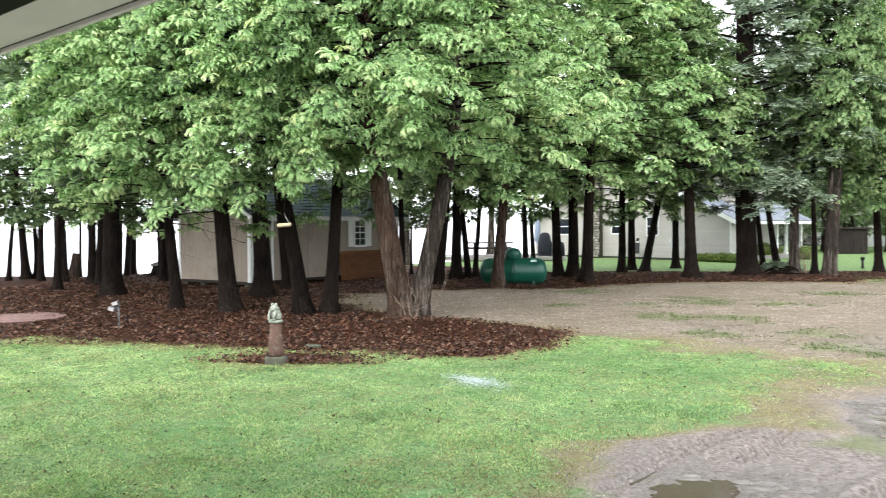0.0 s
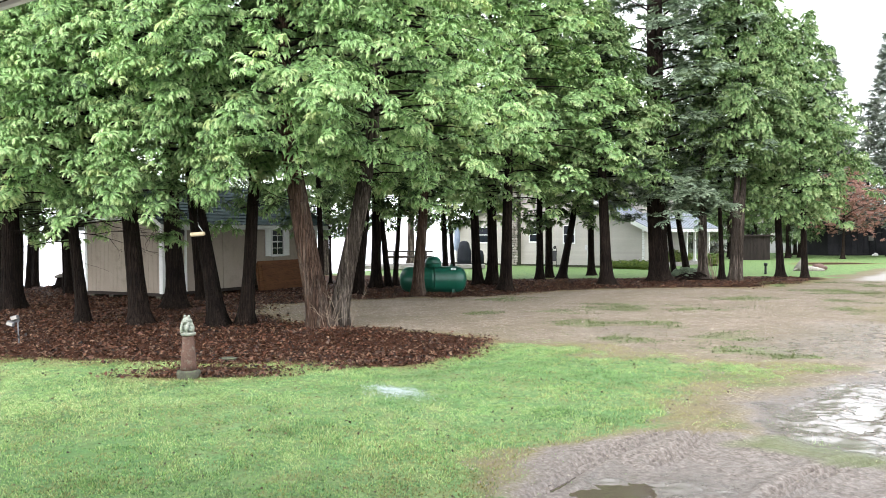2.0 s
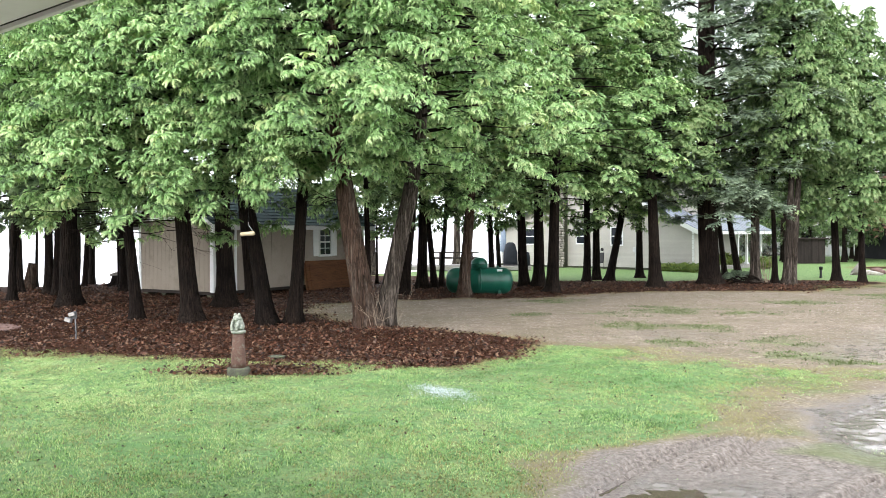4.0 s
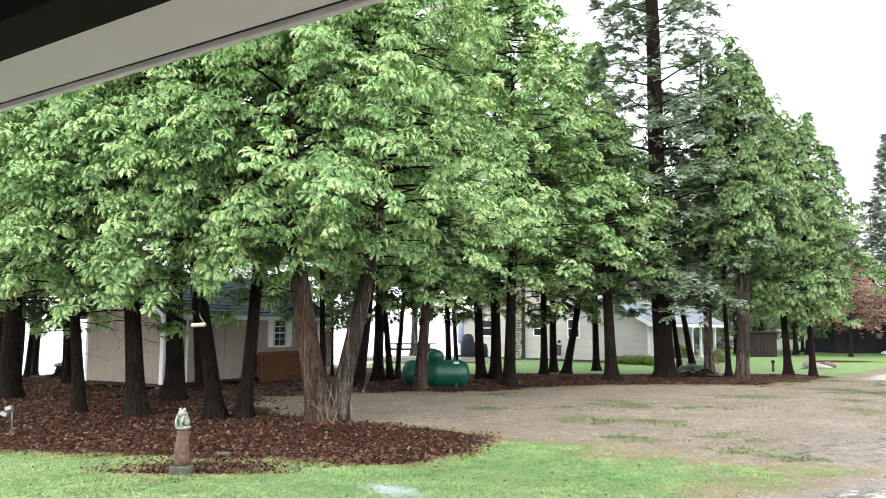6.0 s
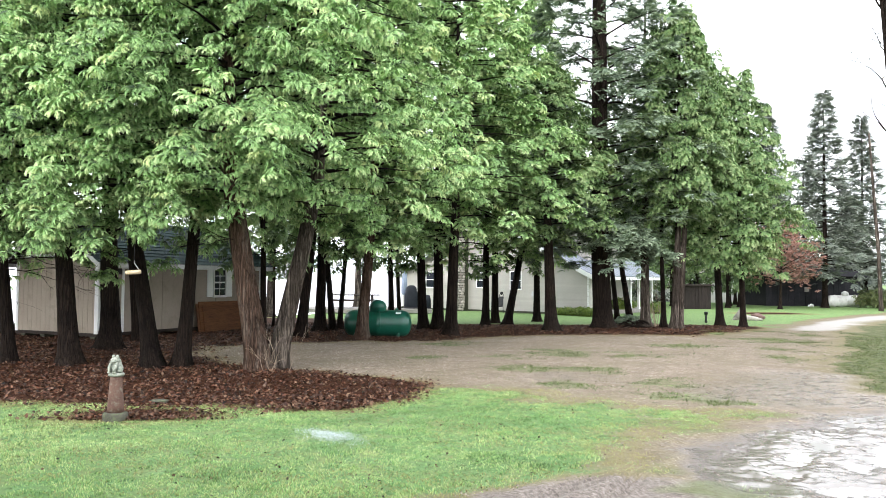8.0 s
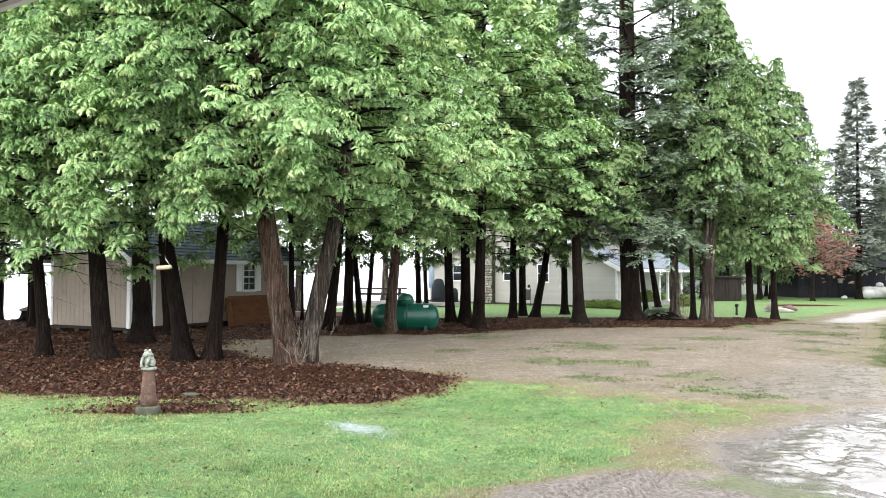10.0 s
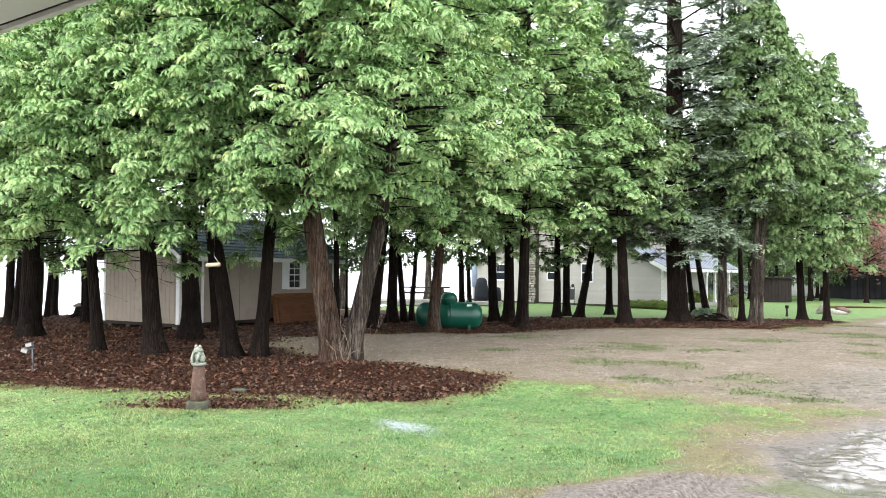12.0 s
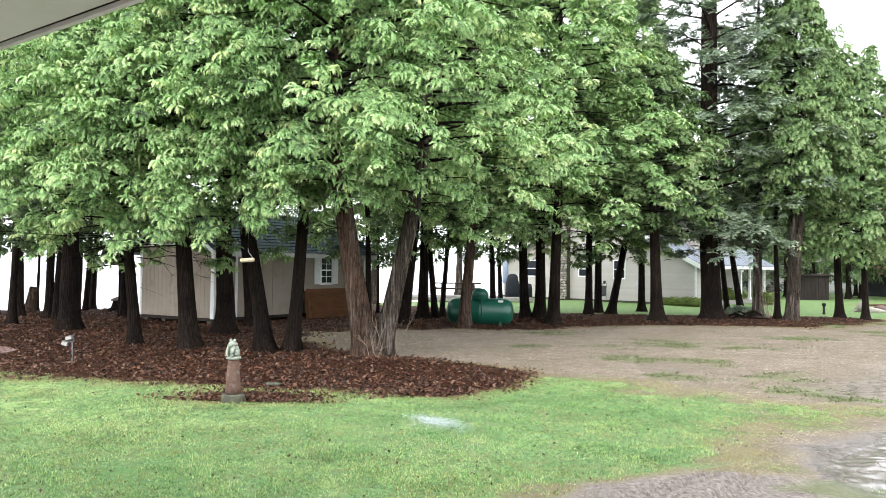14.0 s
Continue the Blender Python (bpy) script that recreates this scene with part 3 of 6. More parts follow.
def zones(x, y):
    """Weights of the ground covers at points of the plan."""
    wob = (lattice(x, y, 0.9, 3) - 0.5) * 0.9 + (lattice(x, y, 2.7, 4) - 0.5) * 0.45
    w = {}
    w["gravel"] = np.clip(0.5 + (inside(DRIVE, x, y) + wob * 1.6) / 2.4, 0, 1)
    litter = inside(LITTER, x, y) + wob * 0.8
    for cx, cy, rx, ry in BEDS:
        litter = np.maximum(litter, (1 - np.hypot((x - cx) / rx, (y - cy) / ry)) * min(rx, ry) + wob * 0.2)
    w["litter"] = np.clip(0.5 + litter / np.where(x < -3.8, 1.6, 1.3), 0, 1)
    w["mud"] = np.clip(0.5 + (inside(MUD, x, y) + wob * 0.6) / 1.0, 0, 1)
    tuft = np.full(np.shape(x), -3.0)
    for cx, cy, rx, ry in TUFTS:
        tuft = np.maximum(tuft, 1 - np.hypot((x - cx) / rx, (y - cy) / (ry * 1.9)))
    strip = lattice(x, y * 2.2, 0.8, 8) + 0.5 * lattice(x, y * 2, 2.5, 9)
    w["tuft"] = np.clip(0.5 + tuft * 0.75 + (strip - 0.98) * 1.15, 0, 1)
    w["wet"] = np.clip(0.3 + (inside(MUD, x, y)) / 1.6 + (lattice(x, y, 0.7, 5) - 0.5), 0, 1) * 0.9
    w["wet"] = np.maximum(w["wet"], np.clip(0.65 + inside(PUDDLE, x, y) / 0.9 + (lattice(x, y, 1.6, 7) - 0.5) * 0.6, 0, 1))
    w["wet"] = w["wet"] * (1 - 0.45 * soft_mud(x, y) * np.clip(np.hypot((x - 1.35) / 0.8, (y - 6.1) / 0.5) - 0.4, 0, 1))
    drive = np.clip((lattice(x, y, 0.35, 6) - 0.45) * 1.6, 0, 1) + 0.45 * np.clip((x - 0.42 * y + 1.0) / 2.0, 0, 1)
    w["wet"] = np.maximum(w["wet"], np.clip(drive, 0, 1) * w["gravel"] * 0.75)
    lane = np.full(np.shape(x), 99.0)
    for (ax, ay), (bx, by) in zip(LANE, LANE[1:]):
        t = np.clip(((x - ax) * (bx - ax) + (y - ay) * (by - ay)) / ((bx - ax) ** 2 + (by - ay) ** 2), 0, 1)
        lane = np.minimum(lane, np.hypot(x - ax - t * (bx - ax), y - ay - t * (by - ay)))
    w["pale"] = np.clip(0.35 * np.clip((y - 18) / 6, 0, 1) + np.clip((y - 30.5) / 4.0, 0, 1), 0, 1) * np.clip(1.4 - lane / 1.3, 0, 1) * w["gravel"]
    w["wet"] = w["wet"] * (1 - 0.8 * np.clip((y - 17) / 6, 0, 1))
    w["lush"] = np.clip((y - 16.5) / 6, 0, 1)
    w["verge"] = np.clip((x - 6.5 - 0.25 * (y - 12)) / 2.5, 0, 1) * np.clip((y - 10) / 3, 0, 1) * np.clip((46 - y) / 8, 0, 1) * np.clip((x - 0.62 * y + 3.5) / 2.0, 0, 1) * 0.9
    r = np.hypot((x + 0.68 + 0.3 * (y - 9.88)) / 0.42, (y - 9.88) / 0.40)
    w["lime"] = np.clip(1.0 - r * 0.62, 0, 1) * 0.5
    return w


def relief(x, y):
    """Lumps, ruts and tread ribs in the soft mud."""
    z = (lattice(x, y, 3.0, 61) - 0.5) * 0.022 + (lattice(x, y, 10.0, 62) - 0.5) * 0.006 + (lattice(x, y, 23.0, 63) - 0.5) * 0.010
    for line, half in RUTS:
        best, off, run, total = np.full(np.shape(x), 9.0), np.zeros(np.shape(x)), np.zeros(np.shape(x)), 0.0
        for (ax, ay), (bx, by) in zip(line, line[1:]):
            ln = math.hypot(bx - ax, by - ay)
            ux, uy = (bx - ax) / ln, (by - ay) / ln
            t = np.clip((x - ax) * ux + (y - ay) * uy, 0, ln)
            d = np.hypot(x - ax - t * ux, y - ay - t * uy)
            near = d < best
            best = np.where(near, d, best)
            off = np.where(near, (x - ax) * -uy + (y - ay) * ux, off)
            run = np.where(near, total + t, run)
            total += ln
        floor = np.clip((half - best) / 0.04 + 0.5, 0, 1)
        rib = np.sin(off * 2 * math.pi / 0.085) * 0.020 + np.sin(run * 2 * math.pi / 0.085 + 2.0 * np.abs(off) / 0.03) * 0.005
        z = z * (1 - 0.8 * floor) + floor * (rib - 0.010) + 0.016 * np.exp(-((best - half - 0.05) / 0.04) ** 2)
    return z


def wet_patch(x, y):
    return np.clip((inside(PUDDLE, x, y) + 0.45) / 0.35, 0, 1)


def level(x, y):
    """Height of the ground."""
    z = (lattice(x, y, 0.5, 11) - 0.5) * 0.05 + (lattice(x, y, 3.0, 12) - 0.5) * 0.012
    pud = np.clip(inside(PUDDLE, x, y) / 0.6 + 0.3, 0, 1)
    small = np.clip(1.3 - np.hypot((x - 1.35) / 0.8, (y - 6.05) / 0.42), 0, 1)
    mud = np.clip(inside(MUD, x, y), 0, 1)
    z = z * (1 - 0.6 * np.maximum(pud, mud)) + mud * ((lattice(x, y, 3.6, 14) - 0.5) * 0.03 + (lattice(x, y, 1.1, 16) - 0.5) * 0.03)
    z = z + np.where(mud > 0.3, 0.010 * np.sin((x * 0.75 - y * 0.66) * 9.0) * lattice(x, y, 0.6, 15), 0)
    z = z + pud * ((lattice(x, y * 1.7, 1.6, 64) - 0.5) * 0.012 + (lattice(x, y * 1.5, 5.5, 65) - 0.5) * 0.007 + (lattice(x, y * 1.3, 12.0, 66) - 0.5) * 0.014 + (lattice(x, y, 25.0, 67) - 0.5) * 0.014)
    z = z - 0.014 * pud - 0.03 * small + soft_mud(x, y) * relief(x, y)
    lit = np.clip(inside(LITTER, x, y) / 2.0, 0, 1)
    z = z + lit * (0.03 + 0.035 * lattice(x, y, 2.6, 68)) + 0.14 * np.exp(-(((x + 2.1) / 1.6) ** 2 + ((y - 15.2) / 1.0) ** 2))
    sh = inside(SHORE, x, y)
    return np.where(sh > -1.5, z - np.clip(sh + 1.5, 0, 6) * 0.22, z)


def spaced(lo, hi, fine_lo, fine_hi, step):
    line = list(np.arange(fine_lo, fine_hi, step))
    s, p = step, fine_lo
    while p > lo:
        s = min(s * 1.09, 60)
        p -= s
        line.insert(0, p)
    s, p = step, line[-1]
    while p < hi:
        s = min(s * 1.055, 60)
        p += s
        line.append(p)
    return np.array(line)


gx, gy = spaced(-900, 900, -8.5, 9.0, 0.13), spaced(-60, 1500, 4.6, 16.0, 0.13)
GX, GY = np.meshgrid(gx, gy)
px_, py_ = GX.ravel(), GY.ravel()
gz = level(px_, py_) - 0.07 * np.maximum(soft_mud(px_, py_), wet_patch(px_, py_))
gw = zones(px_, py_)
nx_, ny_ = len(gx), len(gy)
idx = np.arange(nx_ * ny_).reshape(ny_, nx_)
quads = np.stack([idx[:-1, :-1], idx[:-1, 1:], idx[1:, 1:], idx[1:, :-1]], -1).reshape(-1, 4)
gv = np.stack([px_, py_, gz], -1)
tagged(new("ground", sheet("ground", gv, quads, M_GROUND, gw, True)), "green lawn with bare patches and soil", "ground", kind="structure")


def overlay(name, weight, label, category, lift):
    keep = quads[(gw[weight][quads] > 0.5).mean(1) > 0.7]
    keep = keep[np.abs(gv[keep[:, 0], 0]) < 70]
    used, inv = np.unique(keep, return_inverse=True)
    v = gv[used] + (0, 0, lift)
    ob = new(name, sheet(name, v, inv.reshape(-1, 4), M_GROUND, {k: a[used] for k, a in gw.items()}, True))
    return tagged(ob, label, category, kind="structure")


overlay("road", "gravel", "wet gravel driveway with weeds and tyre ruts", "driveway", 0.004)
overlay("leaf_bed", "litter", "bed of brown fallen leaves beneath the cedars", "leaf litter", 0.008)



def fine_ground(name, outline, margin, step, lift, label, category):
    """A finer piece of the ground inside an outline."""
    xs, ys = [p[0] for p in outline], [p[1] for p in outline]
    sx, sy = np.meshgrid(np.arange(min(xs) - margin - 0.05, max(xs) + margin + 0.05, step), np.arange(min(ys) - margin - 0.05, max(ys) + margin + 0.05, step))
    sk = np.arange(sx.size).reshape(sx.shape)
    sq = np.stack([sk[:-1, :-1], sk[:-1, 1:], sk[1:, 1:], sk[1:, :-1]], -1).reshape(-1, 4)
    sq = sq[(inside(outline, sx.ravel(), sy.ravel())[sq] > -margin).all(1)]
    used, inv = np.unique(sq, return_inverse=True)
    mx, my = sx.ravel()[used], sy.ravel()[used]
    tagged(new(name, sheet(name, np.stack([mx, my, level(mx, my) + lift], -1), inv.reshape(-1, 4), M_GROUND, zones(mx, my), True)), label, category, kind="structure")


fine_ground("mud", SOFT, 0.02, 0.02, 0.010, "soft wet mud pressed by tyres beside the lawn", "mud")
fine_ground("wet_gravel", PUDDLE, 0.47, 0.035, 0.005, "rain-soaked gravel broken by shallow water", "gravel")

# water
lake = Geo().add([(-3500, 26, -0.42), (300, 26, -0.42), (900, 3500, -0.42), (-3500, 3500, -0.42)], [(0, 1, 2, 3)])
tagged(new("water", lake.mesh("water", M_WATER)), "pale still lake under an overcast sky", "lake", kind="structure")


def puddle(outline, z, label, material):
    """Still water inside an outline; the uneven ground breaks its edge."""
    xs, ys = [p[0] for p in outline], [p[1] for p in outline]
    ax, ay = np.meshgrid(np.arange(min(xs) - 0.4, max(xs) + 0.4, 0.1), np.arange(min(ys) - 0.4, max(ys) + 0.4, 0.1))
    k = np.arange(ax.size).reshape(ax.shape)
    q = np.stack([k[:-1, :-1], k[:-1, 1:], k[1:, 1:], k[1:, :-1]], -1).reshape(-1, 4)
    q = q[(inside(outline, ax.ravel(), ay.ravel())[q] > -0.25).all(1)]
    v = np.stack([ax.ravel(), ay.ravel(), np.full(ax.size, z)], -1)
    used, inv = np.unique(q, return_inverse=True)
    tagged(new("puddle", sheet("puddle", v[used], inv.reshape(-1, 4), material)), label, "puddle", "puddles on the driveway", "structure")


puddle(PUDDLE, -0.013, "shallow rain puddle reflecting the white sky", M_PUDDLE)
puddle([(0.75, 5.9), (1.3, 6.65), (2.2, 6.7), (2.7, 6.3), (2.3, 5.7), (1.4, 5.4)], -0.023, "small muddy puddle beside tyre tracks", M_MUDWATER)


# ---------------------------------------------------------------- foliage
def spray(fronds, seed, width=1.0, bend=95, fan=95, pairs=5):
    """One arching fan of feathery shoots, like a hand hanging over: triangles, with 0 at the root and 1 at the tips."""
    rng = np.random.default_rng(seed)
    v, f, tip = [], [], []
    for k in range(fronds):
        a = radians(-fan + 2 * fan * k / max(fronds - 1, 1)) + rng.normal(0, 0.12)
        ln = (1 - 0.3 * abs(a) / radians(fan)) * rng.uniform(0.8, 1.15)
        p0, p1, roll = radians(rng.normal(22, 10)), radians(bend * rng.uniform(0.75, 1.2)), rng.normal(0, 0.25)
        line, out, up = [], 0.0, 0.0
        for i in range(13):
            line.append((out, up))
            ang = p0 - p1 * (i / 12) ** 0.9
            out, up = out + math.cos(ang) * ln / 10, up + math.sin(ang) * ln / 10

        def at(s):
            q = min(max(s, 0) * 10, 11.99)
            i = int(q)
            o, u = (line[i][j] * (1 - q + i) + line[i + 1][j] * (q - i) for j in (0, 1))
            return np.array([math.cos(a) * o, math.sin(a) * o, u])

        side = np.array([-math.sin(a) * math.cos(roll), math.cos(a) * math.cos(roll), math.sin(roll)])
        for i in range(pairs):
            s0 = 0.02 + 0.86 * i / pairs
            s1 = s0 + 0.9 / pairs + 0.08
            reach = width * 0.13 * ln * (0.65 + 0.35 * math.sin(math.pi * min(1.0, 0.3 + i / pairs))) * rng.uniform(0.75, 1.3)
            for sg in (-1, 1):
                n0 = len(v)
                v += [at(s0), at(s0 + 0.62 / pairs + 0.06), at(s1) + side * sg * reach]
                tip += [s0, s0 + 0.1, min(1.0, s1 + 0.1)]
                f.append((n0, n0 + 1, n0 + 2) if sg > 0 else (n0, n0 + 2, n0 + 1))
        n0 = len(v)
        v += [at(0.8) + side * width * 0.035 * ln, at(0.8) - side * width * 0.035 * ln, at(1.08)]
        tip += [0.85, 0.85, 1.0]
        f.append((n0, n0 + 1, n0 + 2))
    return np.array(v), np.array(f), np.array(tip)


def tuft(fronds, seed, wide=1.0, bend=115, fan=125, pairs=4, lift=32):
    """One drooping umbrella of flat cedar fronds that overlap: triangles, with 0 at the root and 1 at the hanging tips."""
    rng = np.random.default_rng(seed)
    v, f, tip = [], [], []
    for k in range(fronds):
        a = radians(-fan + 2 * fan * k / max(fronds - 1, 1)) + rng.normal(0, 0.16)
        ln = (1 - 0.25 * abs(a) / radians(fan)) * rng.uniform(0.75, 1.2)
        p0, p1, roll = radians(lift + rng.normal(0, 8)), radians(bend * rng.uniform(0.8, 1.2)), rng.normal(0, 0.2)
        line, out, up = [], 0.0, 0.0
        for i in range(13):
            line.append((out, up))
            ang = p0 - p1 * (i / 12) ** 0.8
            out, up = out + math.cos(ang) * ln / 10, up + math.sin(ang) * ln / 10

        def at(t):
            q = min(max(t, 0) * 10, 11.99)
            i = int(q)
            o, u = (line[i][j] * (1 - q + i) + line[i + 1][j] * (q - i) for j in (0, 1))
            return np.array([math.cos(a) * o, math.sin(a) * o, u])

        side = np.array([-math.sin(a) * math.cos(roll), math.cos(a) * math.cos(roll), math.sin(roll)])
        for i in range(pairs):
            s0 = 0.08 + 0.66 * i / pairs
            reach = wide * 0.19 * ln * (0.75 + 0.35 * math.sin(math.pi * (0.25 + 0.6 * i / pairs))) * rng.uniform(0.75, 1.25)
            for sg in (-1, 1):
                n0 = len(v)
                v += [at(s0), at(s0 + 0.32), at(s0 + 0.36 + 0.1 * rng.random()) + side * sg * reach - np.array([0, 0, 0.05 * ln])]
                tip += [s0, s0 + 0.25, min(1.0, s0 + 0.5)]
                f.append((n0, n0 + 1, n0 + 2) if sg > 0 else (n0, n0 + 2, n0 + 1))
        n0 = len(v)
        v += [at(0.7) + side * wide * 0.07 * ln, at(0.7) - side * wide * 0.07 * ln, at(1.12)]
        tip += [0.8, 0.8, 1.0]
        f.append((n0, n0 + 1, n0 + 2))
    return np.array(v), np.array(f), np.array(tip)


def turned(az, pitch, roll):
    """Rotation matrices, n x 3 x 3: roll about x, pitch (nose down) about y, then azimuth about z."""
    ca, sa, cp, sp, cr, sr = np.cos(az), np.sin(az), np.cos(pitch), np.sin(pitch), np.cos(roll), np.sin(roll)
    o, l = np.zeros_like(az), np.ones_like(az)
    rz = np.stack([ca, -sa, o, sa, ca, o, o, o, l], -1).reshape(-1, 3, 3)
    ry = np.stack([cp, o, sp, o, l, o, -sp, o, cp], -1).reshape(-1, 3, 3)
    rx = np.stack([l, o, o, o, cr, -sr, o, sr, cr], -1).reshape(-1, 3, 3)
    return rz @ ry @ rx


def strewn(name, templates, pos, rot, size, material, rng):
    """Joins many placed copies of the templates into one mesh."""
    vs, fs, tips, sprays, n = [], [], [], [], 0
    which = rng.integers(0, len(templates), len(pos))
    for k, (tv, tf, tt) in enumerate(templates):
        sel = which == k
        c = sel.sum()
        if not c:
            continue
        vv = np.einsum("nij,vj->nvi", rot[sel], tv) * size[sel][:, None, None] + pos[sel][:, None, :]
        vs.append(vv.reshape(-1, 3))
        fs.append((tf[None] + (n + np.arange(c) * len(tv))[:, None, None]).reshape(-1, tf.shape[1]))
        tips.append(np.tile(tt, c))
        sprays.append(np.repeat(rng.random(c), len(tv)))
        n += c * len(tv)
    return sheet(name, np.concatenate(vs), np.concatenate(fs), material, {"tip": np.concatenate(tips), "spray": np.concatenate(sprays)}, False)


FINE = [tuft(11, 1, 0.60, 150, 140, 3, 48), tuft(11, 2, 0.64, 160, 130, 3, 52), tuft(12, 3, 0.56, 140, 145, 3, 44), tuft(10, 4, 0.66, 150, 125, 3, 50)]
COARSE = [tuft(7, 5, 1.0, 145, 120, 3, 46), tuft(6, 6, 1.1, 155, 115, 3, 50), tuft(7, 7, 0.95, 135, 125, 3, 44)]
PLAIN = [tuft(5, 11, 1.4, 145, 120, 2, 46), tuft(5, 12, 1.45, 155, 115, 2, 50)]
BROAD = [spray(4, 15, 2.6, 100, 90, 3), spray(4, 16, 2.8, 110, 90, 3), spray(5, 17, 2.4, 90, 95, 3)]
NEEDLE = [spray(6, 8, 1.5, 45, 60, 3), spray(6, 9, 1.5, 60, 50, 3), spray(7, 10, 1.4, 40, 70, 3)]


def crown(name, material, seed, bottom, top, radius, limbs, per_limb, size, templates=FINE, rise=0.10, droop=0.30, full=0.35, inner=0.4, taper=0.75, clump=0.22, open_side=False, hang=0.0, billow=0.10, on_twigs=0):
    """A crown of drooping limbs round a trunk at the origin: the mesh of its sprays and the mesh of its limbs."""
    rng = np.random.default_rng(seed)
    pos, az, pitch, size_, wood = [], [], [], [], Geo()
    for k in range(limbs):
        u = (k + rng.random()) / limbs
        z0 = bottom + (top - bottom) * u
        phi = k * 2.39996 + rng.normal(0, 0.35)
        shape = min(1.0, full + u * 4.5) * (1 - u) ** taper + 0.05
        ln = radius * shape * rng.uniform(0.72, 1.15)
        dr = droop * rng.uniform(0.6, 1.5)
        d = np.array([math.cos(phi), math.sin(phi), 0])
        side = np.array([-d[1], d[0], 0])

        def along(s):
            return d * (ln * s) + np.array([0, 0, z0 + rise * ln * s * 2 - dr * ln * s * s + 0.3 * dr * ln])

        pts = [along(s) for s in (0.0, 0.3, 0.55, 0.8)]
        r0 = 0.012 + 0.010 * ln
        wood.tube([Vector(p) for p in pts], [r0, r0 * 0.75, r0 * 0.45, r0 * 0.15], 4, False)
        m = max(3, int(per_limb * (0.35 + 0.65 * min(1.0, ln / radius))))
        if open_side and d[1] > -0.1:
            m = max(3, int(m * 0.4))  # thinner towards the inside of the stand
        if on_twigs:
            for j in range(max(2, round(m / on_twigs))):
                st = 1.0 if j == 0 else inner + (1 - inner) * rng.random() ** 0.6
                turn = rng.normal(0, 0.25) if j == 0 else rng.choice((-1, 1)) * rng.uniform(0.3, 1.0)
                tl, dz = (0.22 + 0.11 * ln) * rng.uniform(0.7, 1.4), rng.normal(0.03, billow)
                e = np.array([math.cos(phi + turn), math.sin(phi + turn), 0])
                for i in range(on_twigs):
                    q = (i + 0.4 + 0.4 * rng.random()) / on_twigs
                    w_ = np.array([-e[1], e[0], 0]) * (0.5 * size * (-1) ** i * rng.uniform(0.3, 1.3) * (1 - 0.5 * q))
                    pos.append(along(st) + e * (tl * q) + w_ + np.array([0, 0, dz + 0.05 - 0.62 * tl * q * q + rng.normal(0, 0.06)]))
                    az.append(phi + turn + (-1) ** i * 0.55 * (1 - q) + rng.normal(0, 0.25))
                    pitch.append(hang * (0.35 + 0.5 * q) + rng.normal(0.0, 0.25))
                    size_.append(size * rng.uniform(0.7, 1.25) * (1.1 - 0.3 * q))
            continue
        s = inner + (1 - inner) * rng.random(m) ** 0.75
        off = rng.normal(0, clump, m) * (0.4 + ln * 0.3)
        for si, oi in zip(s, off):
            p = along(si) + side * oi + np.array([0, 0, rng.normal(0.02, billow) - abs(oi) * 0.15])
            pos.append(p)
            az.append(phi + math.copysign(min(abs(oi) * 1.2, 1.0), oi) + rng.normal(0, 0.35))
            pitch.append(hang * si + 0.5 * si * dr + rng.normal(0.0, 0.25))
            size_.append(size * rng.uniform(0.65, 1.25))
    az, pitch = np.array(az), np.array(pitch)
    rot = turned(az, pitch, rng.normal(0, 0.3, len(az)))
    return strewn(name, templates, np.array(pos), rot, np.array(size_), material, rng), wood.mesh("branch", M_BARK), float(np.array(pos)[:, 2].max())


def bent(z):
    """Leaning trunks grow upright again inside the crown."""
    return min(z, 4.0) + max(0.0, z - 4.0) * 0.2


def trunk_geo(r, height, lean=(0.0, 0.0), sides=20, flare=1.55, seed=0, bend=0.0, taper=0.85):
    rng = random.Random(seed)
    zs = [-0.15, 0.0, 0.12, 0.3, 0.6, 1.1, 1.8, 2.8, 4.2, 6.0] + ([height * 0.6, height * 0.8] if height > 9 else []) + [height]
    zs = [z for z in zs if z <= height]
    pts, rad = [], []
    for z in zs:
        wob = 0.03 * (noise.noise(Vector((seed * 2.1, z * 0.6, 0))))
        pts.append(Vector((lean[0] * bent(z) + bend * math.sin(z * 0.7) + wob, lean[1] * bent(z) + wob, z)))
        rad.append(r * (1 + (flare - 1) * math.exp(-max(z, 0) / 0.28)) * max(0.08, 1 - taper * max(0, z) / (height * 1.05)))
    g = Geo()
    ridge = [rng.uniform(-1, 1) for _ in range(sides)]
    n = sides
    vs, fs = [], []
    for p, q in zip(pts, rad):
        for k in range(n):
            a = 2 * math.pi * k / n
            lobe = 1 + 0.035 * ridge[k] + 0.08 * math.sin(a * 3 + seed + p.z * 0.5) + 0.03 * math.sin(a * 7 + seed * 2 + p.z * 0.9) + 0.38 * max(0, math.sin(a * 5 + seed)) ** 2 * math.exp(-max(p.z, 0) / 0.22)
            vs.append((p.x + q * lobe * math.cos(a), p.y + q * lobe * math.sin(a), p.z))
    for i in range(len(pts) - 1):
        for k in range(n):
            fs.append((i * n + k, i * n + (k + 1) % n, (i + 1) * n + (k + 1) % n, (i + 1) * n + k))
    fs.append(tuple((len(pts) - 1) * n + k for k in range(n)))
    return g.add(vs, fs, True)


